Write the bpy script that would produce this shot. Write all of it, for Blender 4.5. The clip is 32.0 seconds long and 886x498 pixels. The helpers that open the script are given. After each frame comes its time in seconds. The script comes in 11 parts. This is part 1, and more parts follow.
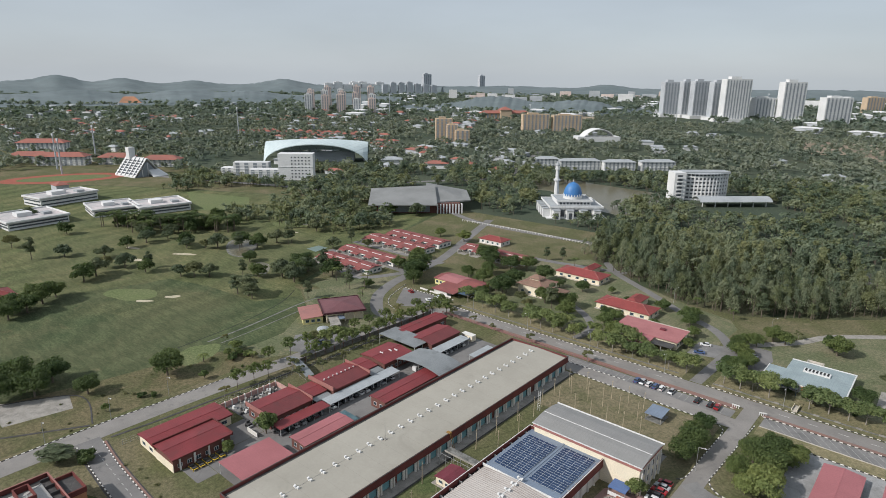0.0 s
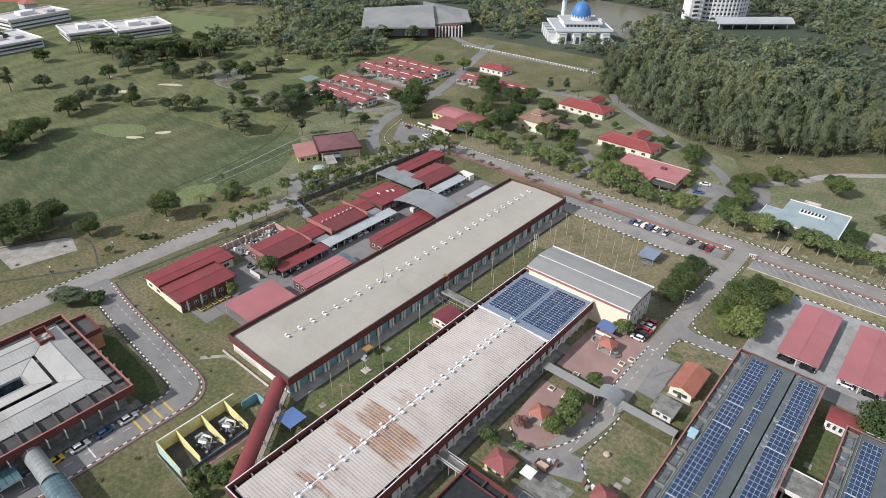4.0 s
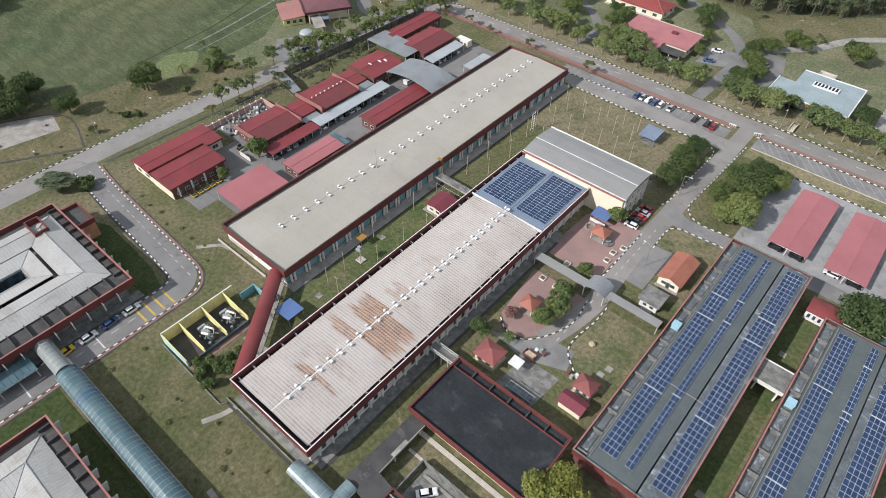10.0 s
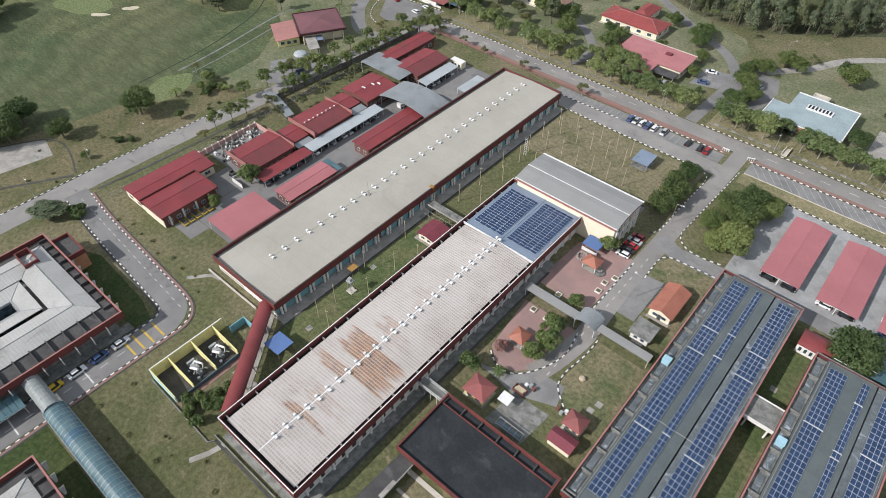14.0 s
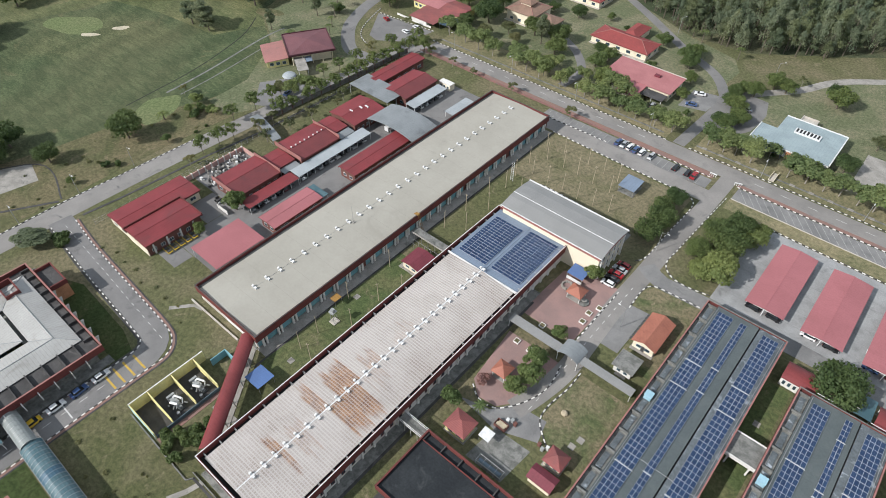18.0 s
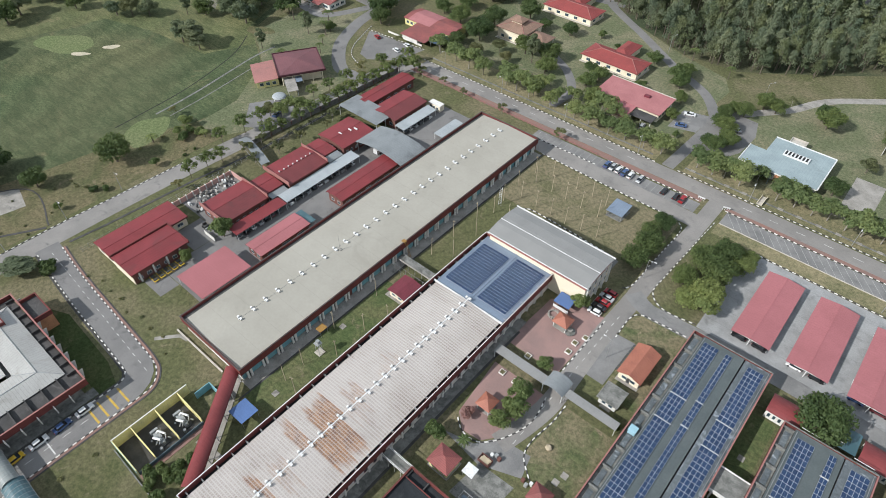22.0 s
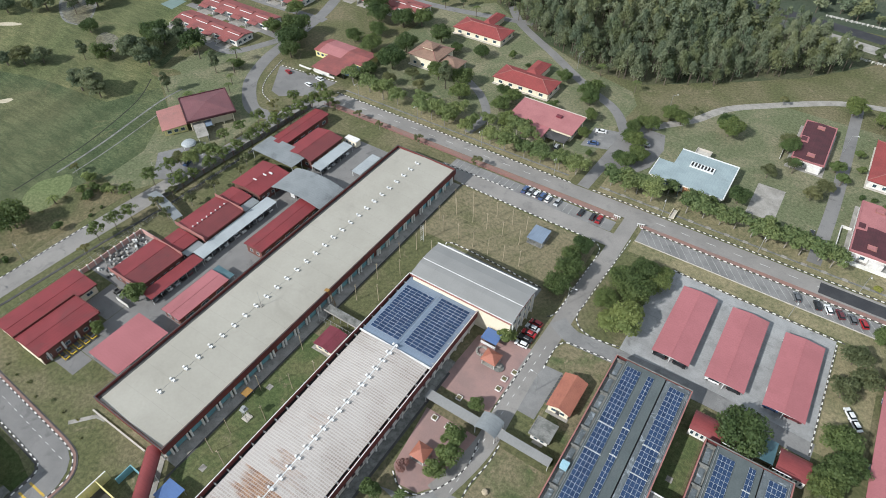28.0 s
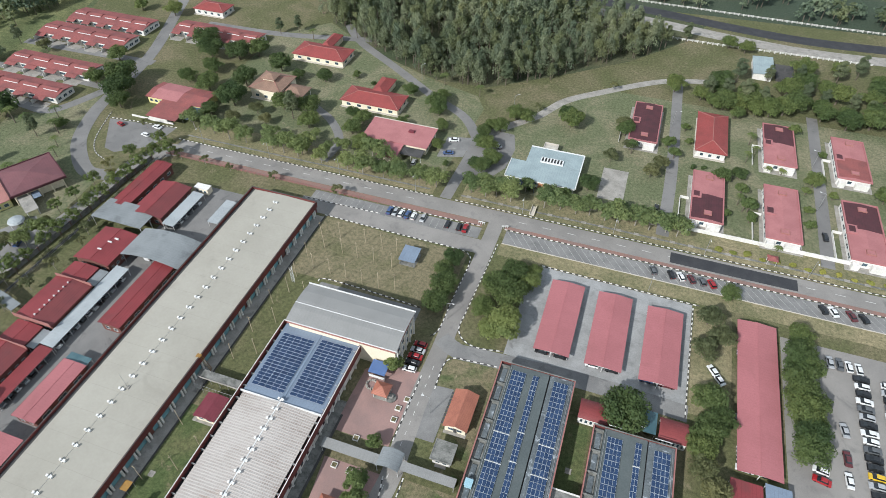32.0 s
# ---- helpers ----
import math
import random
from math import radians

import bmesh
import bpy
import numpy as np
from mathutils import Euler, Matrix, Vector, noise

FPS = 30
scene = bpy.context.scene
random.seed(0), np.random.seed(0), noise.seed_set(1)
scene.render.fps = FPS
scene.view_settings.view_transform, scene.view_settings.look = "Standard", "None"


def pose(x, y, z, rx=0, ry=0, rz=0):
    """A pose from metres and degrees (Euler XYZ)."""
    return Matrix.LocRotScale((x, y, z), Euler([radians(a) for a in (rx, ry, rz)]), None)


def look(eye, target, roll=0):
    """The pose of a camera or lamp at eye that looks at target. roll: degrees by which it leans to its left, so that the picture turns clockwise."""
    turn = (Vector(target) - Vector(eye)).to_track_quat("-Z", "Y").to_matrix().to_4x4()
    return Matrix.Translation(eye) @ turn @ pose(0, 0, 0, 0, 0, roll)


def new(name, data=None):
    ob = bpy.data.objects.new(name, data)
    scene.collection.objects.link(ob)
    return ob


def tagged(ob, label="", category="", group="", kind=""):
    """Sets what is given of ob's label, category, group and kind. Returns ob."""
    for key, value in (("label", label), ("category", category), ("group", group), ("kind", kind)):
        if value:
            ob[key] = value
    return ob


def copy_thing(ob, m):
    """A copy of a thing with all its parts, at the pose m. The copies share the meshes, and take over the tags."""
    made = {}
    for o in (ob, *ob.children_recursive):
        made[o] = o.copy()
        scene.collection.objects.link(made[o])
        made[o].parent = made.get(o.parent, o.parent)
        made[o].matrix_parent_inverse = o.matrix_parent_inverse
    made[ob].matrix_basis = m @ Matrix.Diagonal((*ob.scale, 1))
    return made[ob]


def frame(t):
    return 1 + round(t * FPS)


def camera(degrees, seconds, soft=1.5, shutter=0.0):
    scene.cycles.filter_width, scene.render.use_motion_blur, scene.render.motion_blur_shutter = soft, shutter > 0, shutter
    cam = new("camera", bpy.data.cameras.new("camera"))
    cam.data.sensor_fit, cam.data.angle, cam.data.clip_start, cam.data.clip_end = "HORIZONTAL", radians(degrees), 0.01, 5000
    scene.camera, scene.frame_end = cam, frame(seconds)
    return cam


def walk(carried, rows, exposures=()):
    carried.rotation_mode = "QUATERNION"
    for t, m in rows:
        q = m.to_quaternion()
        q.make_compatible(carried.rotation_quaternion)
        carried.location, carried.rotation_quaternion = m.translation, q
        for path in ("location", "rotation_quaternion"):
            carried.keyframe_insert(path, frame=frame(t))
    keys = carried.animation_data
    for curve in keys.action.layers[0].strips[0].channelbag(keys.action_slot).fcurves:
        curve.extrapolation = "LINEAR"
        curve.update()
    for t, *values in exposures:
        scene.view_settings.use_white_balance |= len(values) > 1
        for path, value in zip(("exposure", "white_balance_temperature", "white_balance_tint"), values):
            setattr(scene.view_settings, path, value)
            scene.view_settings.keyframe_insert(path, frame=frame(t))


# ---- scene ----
cam = camera(71.49, 32.0, 0.65)
walk(cam, [
    (0, look((135.50, -67.56, 113.24), (72.78, 5.47, 86.16), 0.61)),
    (0.5, look((135.02, -66.98, 113.88), (73.09, 5.25, 83.12), 0.60)),
    (1, look((134.54, -66.37, 114.52), (73.42, 5.01, 80.31), 0.61)),
    (1.5, look((134.05, -65.70, 115.15), (73.76, 4.75, 77.71), 0.58)),
    (2, look((133.60, -65.03, 115.70), (74.25, 4.40, 75.00), 0.60)),
    (2.5, look((133.16, -64.33, 116.26), (74.79, 3.96, 72.35), 0.63)),
    (3, look((132.75, -63.62, 116.91), (75.50, 3.51, 69.83), 0.65)),
    (3.5, look((132.36, -62.91, 117.61), (76.24, 2.96, 67.49), 0.68)),
    (5.5, look((130.97, -60.07, 120.41), (80.06, -0.21, 58.55), 0.73)),
    (6, look((130.59, -59.39, 121.07), (81.17, -1.21, 56.47), 0.75)),
    (6.5, look((130.20, -58.73, 121.74), (82.32, -2.33, 54.46), 0.77)),
    (7, look((129.78, -58.05, 122.44), (83.55, -3.48, 52.56), 0.82)),
    (7.5, look((129.37, -57.37, 123.16), (84.83, -4.69, 50.76), 0.87)),
    (8, look((128.94, -56.69, 123.87), (84.40, -4.03, 51.45), 0.83)),
    (8.5, look((128.53, -56.00, 124.54), (83.99, -3.35, 52.13), 0.81)),
    (9, look((128.14, -55.31, 125.18), (83.57, -2.65, 52.79), 0.78)),
    (9.5, look((127.75, -54.60, 125.81), (83.15, -1.94, 53.44), 0.75)),
    (10, look((127.37, -53.93, 126.44), (82.75, -1.26, 54.10), 0.75)),
    (10.5, look((126.98, -53.28, 127.06), (82.30, -0.56, 54.77), 0.72)),
    (11, look((126.61, -52.60, 127.67), (81.91, 0.17, 55.44), 0.76)),
    (11.5, look((126.30, -51.89, 128.29), (81.57, 0.94, 56.12), 0.75)),
    (12, look((126.06, -51.11, 128.93), (81.31, 1.71, 56.77), 0.77)),
    (12.5, look((125.87, -50.29, 129.58), (81.08, 2.52, 57.43), 0.73)),
    (13, look((125.72, -49.43, 130.24), (80.89, 3.40, 58.14), 0.71)),
    (13.5, look((125.64, -48.58, 130.93), (80.76, 4.25, 58.85), 0.66)),
    (14, look((125.60, -47.69, 131.59), (80.66, 5.13, 59.54), 0.61)),
    (14.5, look((125.60, -46.78, 132.21), (80.63, 6.10, 60.22), 0.64)),
    (16.5, look((125.46, -43.18, 134.45), (80.31, 9.89, 62.72), 0.60)),
    (17, look((125.45, -42.29, 135.02), (80.25, 10.83, 63.37), 0.59)),
    (17.5, look((125.40, -41.38, 135.58), (80.17, 11.82, 64.00), 0.63)),
    (18, look((125.32, -40.48, 136.19), (80.08, 12.75, 64.64), 0.63)),
    (18.5, look((125.24, -39.59, 136.83), (79.98, 13.69, 65.33), 0.61)),
    (19, look((125.13, -38.74, 137.51), (79.86, 14.56, 66.03), 0.56)),
    (19.5, look((125.04, -37.91, 138.21), (79.75, 15.42, 66.76), 0.56)),
    (20, look((124.93, -37.06, 138.87), (79.64, 16.31, 67.46), 0.53)),
    (20.5, look((124.80, -36.16, 139.54), (79.52, 17.21, 68.12), 0.56)),
    (21, look((124.63, -35.24, 140.24), (79.36, 18.15, 68.82), 0.56)),
    (21.5, look((124.48, -34.36, 140.96), (79.21, 19.04, 69.54), 0.59)),
    (22, look((124.33, -33.50, 141.68), (79.07, 19.91, 70.28), 0.57)),
    (22.5, look((124.17, -32.67, 142.41), (78.91, 20.73, 70.99), 0.57)),
    (23, look((124.00, -31.84, 143.13), (78.76, 21.59, 71.73), 0.58)),
    (23.5, look((123.87, -30.99, 143.86), (78.63, 22.45, 72.47), 0.59)),
    (24, look((123.82, -30.10, 144.59), (78.52, 23.32, 73.22), 0.53)),
    (24.5, look((123.82, -29.17, 145.29), (78.47, 24.21, 73.92), 0.52)),
    (26.5, look((123.91, -25.15, 147.85), (80.46, 29.99, 76.63), 0.48)),
    (27, look((124.01, -24.15, 148.51), (82.88, 32.79, 77.33), 0.53)),
    (27.5, look((124.19, -23.14, 149.20), (84.10, 34.63, 78.09), 0.48)),
    (28, look((124.42, -22.14, 149.81), (86.08, 36.90, 78.79), 0.55)),
    (28.5, look((124.72, -21.11, 150.38), (88.12, 39.11, 79.42), 0.50)),
    (29, look((125.07, -20.06, 150.96), (90.26, 41.29, 80.08), 0.44)),
    (29.5, look((125.46, -19.01, 151.60), (92.59, 43.48, 80.78), 0.40)),
    (30, look((125.84, -17.99, 152.24), (94.98, 45.57, 81.47), 0.38)),
    (30.5, look((126.24, -17.00, 152.86), (97.45, 47.58, 82.15), 0.40)),
    (31, look((126.66, -16.02, 153.46), (99.87, 49.45, 82.78), 0.42)),
    (31.5, look((127.11, -15.01, 154.00), (102.35, 51.34, 83.39), 0.40)),
    (32, look((127.58, -13.99, 154.50), (104.87, 53.19, 84.00), 0.35)),
], [(0, 0.16, 6450, 11), (1, 0.28, 6420, 12), (2, 0.44, 6400, 13), (3, 0.48, 6380, 13), (8, 0.48, 6350, 13), (19, 0.47, 6270, 10), (32, 0.51, 6150, 8)])

# ---- sky and sun ----
SUN_DIR = Vector((-0.43, -0.90, 0.73)).normalized()
world = bpy.data.worlds.new("sky")
scene.world = world
world.use_nodes = True
wn = world.node_tree
sky = wn.nodes.new("ShaderNodeTexSky")
sky.sky_type = "NISHITA"
sky.sun_disc = False
sky.sun_elevation = math.asin(SUN_DIR.z)
sky.sun_rotation = math.atan2(SUN_DIR.x, SUN_DIR.y)
sky.altitude = 60
sky.air_density = 1.0
sky.dust_density = 0.8
sky.ozone_density = 1.5
wn.nodes["Background"].inputs["Strength"].default_value = 0.15
haze = wn.nodes.new("ShaderNodeMix")
haze.data_type = "RGBA"
haze.inputs[0].default_value = 0.88
haze.inputs[7].default_value = (2.75, 3.05, 3.35, 1)
cloud = wn.nodes.new("ShaderNodeTexNoise")
cloud.inputs["Scale"].default_value, cloud.inputs["Detail"].default_value = 3.0, 5.0
veil = wn.nodes.new("ShaderNodeMapRange")
veil.inputs["From Min"].default_value, veil.inputs["From Max"].default_value = 0.3, 0.7
veil.inputs["To Min"].default_value, veil.inputs["To Max"].default_value = 0.95, 1.05
tint = wn.nodes.new("ShaderNodeMix")
tint.data_type, tint.blend_type = "RGBA", "MULTIPLY"
tint.inputs[0].default_value = 1.0
stretch = wn.nodes.new("ShaderNodeMapping")
stretch.inputs["Scale"].default_value = (1.0, 1.0, 4.0)
way = wn.nodes.new("ShaderNodeTexCoord")
wn.links.new(way.outputs["Generated"], stretch.inputs["Vector"])
wn.links.new(stretch.outputs["Vector"], cloud.inputs["Vector"])
wn.links.new(cloud.outputs["Fac"], veil.inputs["Value"])
wn.links.new(sky.outputs["Color"], haze.inputs[6])
wn.links.new(haze.outputs[2], tint.inputs[6])
wn.links.new(veil.outputs["Result"], tint.inputs[7])
wn.links.new(tint.outputs[2], wn.nodes["Background"].inputs["Color"])
sun = new("sun", bpy.data.lights.new("sun", "SUN"))
sun.data.energy, sun.data.angle, sun.data.color = 3.7, radians(1.0), (1.0, 0.965, 0.92)
sun.matrix_world = look(SUN_DIR * 300, (0, 0, 0))


# ---- materials ----
def tree_of(name):
    m = bpy.data.materials.new(name)
    m.use_nodes = True
    return m, m.node_tree, m.node_tree.nodes["Principled BSDF"]


def node(nt, kind, **values):
    n = nt.nodes.new(kind)
    for key, value in values.items():
        if key in n.inputs:
            n.inputs[key].default_value = value
    return n


def math_node(nt, op, a, b=None):
    n = nt.nodes.new("ShaderNodeMath")
    n.operation = op
    for i, v in enumerate((a, b)):
        if v is None:
            continue
        if isinstance(v, (int, float)):
            n.inputs[i].default_value = v
        else:
            nt.links.new(v, n.inputs[i])
    return n.outputs[0]


def mixed(nt, fac, a, b, how="MIX"):
    n = nt.nodes.new("ShaderNodeMix")
    n.data_type, n.blend_type = "RGBA", how
    for i, v in ((0, fac), (6, a), (7, b)):
        if isinstance(v, (int, float)):
            n.inputs[i].default_value = v
        elif isinstance(v, tuple):
            n.inputs[i].default_value = (*v, 1)
        else:
            nt.links.new(v, n.inputs[i])
    return n.outputs[2]


def ramp(nt, value, lo, hi):
    n = nt.nodes.new("ShaderNodeMapRange")
    n.interpolation_type = "SMOOTHSTEP"
    n.inputs["From Min"].default_value, n.inputs["From Max"].default_value = lo, hi
    nt.links.new(value, n.inputs["Value"])
    return n.outputs["Result"]


def place_of(nt, own=False):
    if own:
        return nt.nodes.new("ShaderNodeTexCoord").outputs["Object"]
    return nt.nodes.new("ShaderNodeNewGeometry").outputs["Position"]


def noise_of(nt, at, scale, detail=4.0, rough=0.6, distort=0.0):
    n = node(nt, "ShaderNodeTexNoise", Scale=scale, Detail=detail, Roughness=rough, Distortion=distort)
    nt.links.new(at, n.inputs["Vector"])
    return n.outputs["Fac"]


def relief(nt, bsdf, height, strength, distance=0.05):
    n = node(nt, "ShaderNodeBump", Strength=strength, Distance=distance)
    nt.links.new(height, n.inputs["Height"])
    nt.links.new(n.outputs["Normal"], bsdf.inputs["Normal"])


def lines(nt, at, axis, pitch, width):
    """1 on thin lines that repeat along an axis, else 0."""
    s = nt.nodes.new("ShaderNodeSeparateXYZ")
    nt.links.new(at, s.inputs[0])
    f = math_node(nt, "FRACT", math_node(nt, "DIVIDE", s.outputs[axis], pitch))
    return math_node(nt, "LESS_THAN", f, width / pitch)


def surface(name, a, b=None, big=0.15, fine=3.0, rough=0.85, metal=0.0, bump=0.2, seams=None, rand=0.0, own=False,
            stain=None, stain_at=0.08, island=0.0, grainy=1.0):
    """Paint, plaster, sheet or paving: two tones in large patches, fine grain, seams, stains."""
    m, nt, bsdf = tree_of(name)
    b = b or tuple(c * 0.78 for c in a)
    at = place_of(nt, own)
    large = ramp(nt, noise_of(nt, at, big, 5, 0.62), 0.34, 0.68)
    small = noise_of(nt, at, fine, 4, 0.7)
    col = mixed(nt, large, a, b)
    grain = mixed(nt, ramp(nt, small, 0.2, 0.8), (1 - 0.16 * grainy,) * 3, (1 + 0.12 * grainy,) * 3)
    col = mixed(nt, 1.0, col, grain, "MULTIPLY")
    if stain:
        spots = ramp(nt, noise_of(nt, at, stain_at, 6, 0.7, 0.6), 0.53, 0.72)
        col = mixed(nt, math_node(nt, "MULTIPLY", spots, 0.75), col, stain)
    height = small
    if seams:
        mark = lines(nt, at, *seams[:3])
        col = mixed(nt, math_node(nt, "MULTIPLY", mark, seams[3]), col, tuple(c * 0.45 for c in b))
        height = math_node(nt, "SUBTRACT", small, math_node(nt, "MULTIPLY", mark, 1.5))
    if rand:
        r = nt.nodes.new("ShaderNodeObjectInfo").outputs["Random"]
        tone = ramp(nt, r, 0.0, 1.0)
        col = mixed(nt, tone, mixed(nt, 1.0, col, (1 - rand,) * 3, "MULTIPLY"), mixed(nt, 1.0, col, (1 + rand,) * 3, "MULTIPLY"))
    if island:
        r = nt.nodes.new("ShaderNodeNewGeometry").outputs["Random Per Island"]
        col = mixed(nt, r, mixed(nt, 1.0, col, (1 - island,) * 3, "MULTIPLY"), mixed(nt, 1.0, col, (1 + island,) * 3, "MULTIPLY"))
    nt.links.new(col, bsdf.inputs["Base Color"])
    bsdf.inputs["Metallic"].default_value = metal
    bsdf.inputs["Roughness"].default_value = rough
    bsdf.inputs["Specular IOR Level"].default_value = 0.3
    if bump:
        relief(nt, bsdf, height, bump)
    return m


def glass_dark(name, tint=(0.03, 0.045, 0.055), rough=0.08):
    m, nt, bsdf = tree_of(name)
    at = place_of(nt)
    col = mixed(nt, ramp(nt, noise_of(nt, at, 0.7, 2), 0.35, 0.65), tint, tuple(c * 2.2 for c in tint))
    nt.links.new(col, bsdf.inputs["Base Color"])
    bsdf.inputs["Roughness"].default_value = rough
    return m


def grass(name, lush, dry, bare, dryness, patch=0.035, mown=False):
    """Turf: lush and dry tones in drifts, bare soil, mown grain."""
    m, nt, bsdf = tree_of(name)
    at = place_of(nt)
    drift = noise_of(nt, at, patch, 7, 0.62, 0.4)
    tuft = noise_of(nt, at, 0.9, 6, 0.72)
    fine = noise_of(nt, at, 5.0, 3, 0.8)
    clod = ramp(nt, noise_of(nt, at, 2.1, 4, 0.75, 0.5), 0.52, 0.66)
    col = mixed(nt, ramp(nt, drift, dryness - 0.13, dryness + 0.13), dry, lush)
    col = mixed(nt, ramp(nt, noise_of(nt, at, patch * 3.3, 6, 0.7, 0.8), 0.58, 0.72), col, bare)
    col = mixed(nt, 1.0, col, mixed(nt, ramp(nt, tuft, 0.25, 0.75), (0.56, 0.60, 0.56), (1.40, 1.35, 1.30)), "MULTIPLY")
    col = mixed(nt, 1.0, col, mixed(nt, ramp(nt, fine, 0.25, 0.75), (0.74, 0.75, 0.74), (1.24, 1.24, 1.22)), "MULTIPLY")
    col = mixed(nt, math_node(nt, "MULTIPLY", clod, 0.42), col, tuple(c * 0.5 for c in lush))
    if mown:
        swirl = noise_of(nt, at, 0.011, 2, 0.4)
        s = nt.nodes.new("ShaderNodeSeparateXYZ")
        nt.links.new(at, s.inputs[0])
        run = math_node(nt, "ADD", math_node(nt, "MULTIPLY", s.outputs[0], 0.32), math_node(nt, "MULTIPLY", swirl, 26.0))
        band = math_node(nt, "SINE", math_node(nt, "ADD", run, math_node(nt, "MULTIPLY", s.outputs[1], 0.14)))
        col = mixed(nt, 1.0, col, mixed(nt, ramp(nt, band, -0.7, 0.7), (0.86, 0.88, 0.86), (1.10, 1.09, 1.07)), "MULTIPLY")
        col = mixed(nt, math_node(nt, "MULTIPLY", ramp(nt, noise_of(nt, at, 0.006, 5, 0.6, 0.6), 0.50, 0.64), 0.4), col, (0.125, 0.122, 0.070))
        k = node(nt, "ShaderNodeMapping")
        k.inputs["Scale"].default_value = (0.10, 0.42, 1.0)
        k.inputs["Rotation"].default_value = (0, 0, 0.6)
        nt.links.new(at, k.inputs["Vector"])
        comb = noise_of(nt, k.outputs[0], 1.0, 5, 0.7, 0.7)
        col = mixed(nt, 1.0, col, mixed(nt, ramp(nt, comb, 0.36, 0.64), (0.80, 0.84, 0.80), (1.16, 1.13, 1.10)), "MULTIPLY")
    nt.links.new(col, bsdf.inputs["Base Color"])
    bsdf.inputs["Roughness"].default_value = 0.95
    bsdf.inputs["Specular IOR Level"].default_value = 0.1
    relief(nt, bsdf, math_node(nt, "ADD", tuft, fine), 0.6, 0.12)
    return m


def leaf(name, a, b, rough=0.6):
    """Foliage: tone by tree and by leaf clump, a little light passing through."""
    m, nt, bsdf = tree_of(name)
    clump = nt.nodes.new("ShaderNodeNewGeometry").outputs["Random Per Island"]
    tree = nt.nodes.new("ShaderNodeObjectInfo").outputs["Random"]
    col = mixed(nt, math_node(nt, "ADD", 0.30, math_node(nt, "MULTIPLY", ramp(nt, clump, 0.0, 1.0), 0.50)), a, b)
    col = mixed(nt, tree, mixed(nt, 1.0, col, (0.82, 0.86, 0.80), "MULTIPLY"), mixed(nt, 1.0, col, (1.16, 1.10, 1.0), "MULTIPLY"))
    drift = ramp(nt, noise_of(nt, place_of(nt), 0.05, 3), 0.35, 0.65)
    col = mixed(nt, 1.0, col, mixed(nt, drift, (0.85, 0.9, 0.88), (1.12, 1.08, 1.0)), "MULTIPLY")
    stand = ramp(nt, noise_of(nt, place_of(nt), 0.009, 4), 0.36, 0.64)
    col = mixed(nt, 1.0, col, mixed(nt, stand, (0.82, 0.86, 0.86), (1.14, 1.10, 1.06)), "MULTIPLY")
    nt.links.new(col, bsdf.inputs["Base Color"])
    bsdf.inputs["Roughness"].default_value = rough
    bsdf.inputs["Specular IOR Level"].default_value = 0.2
    glow = node(nt, "ShaderNodeBsdfTranslucent")
    nt.links.new(mixed(nt, 1.0, col, (1.25, 1.32, 0.85), "MULTIPLY"), glow.inputs["Color"])
    both = node(nt, "ShaderNodeMixShader", Fac=0.30)
    nt.links.new(bsdf.outputs[0], both.inputs[1])
    nt.links.new(glow.outputs[0], both.inputs[2])
    nt.links.new(both.outputs[0], nt.nodes["Material Output"].inputs["Surface"])
    return m


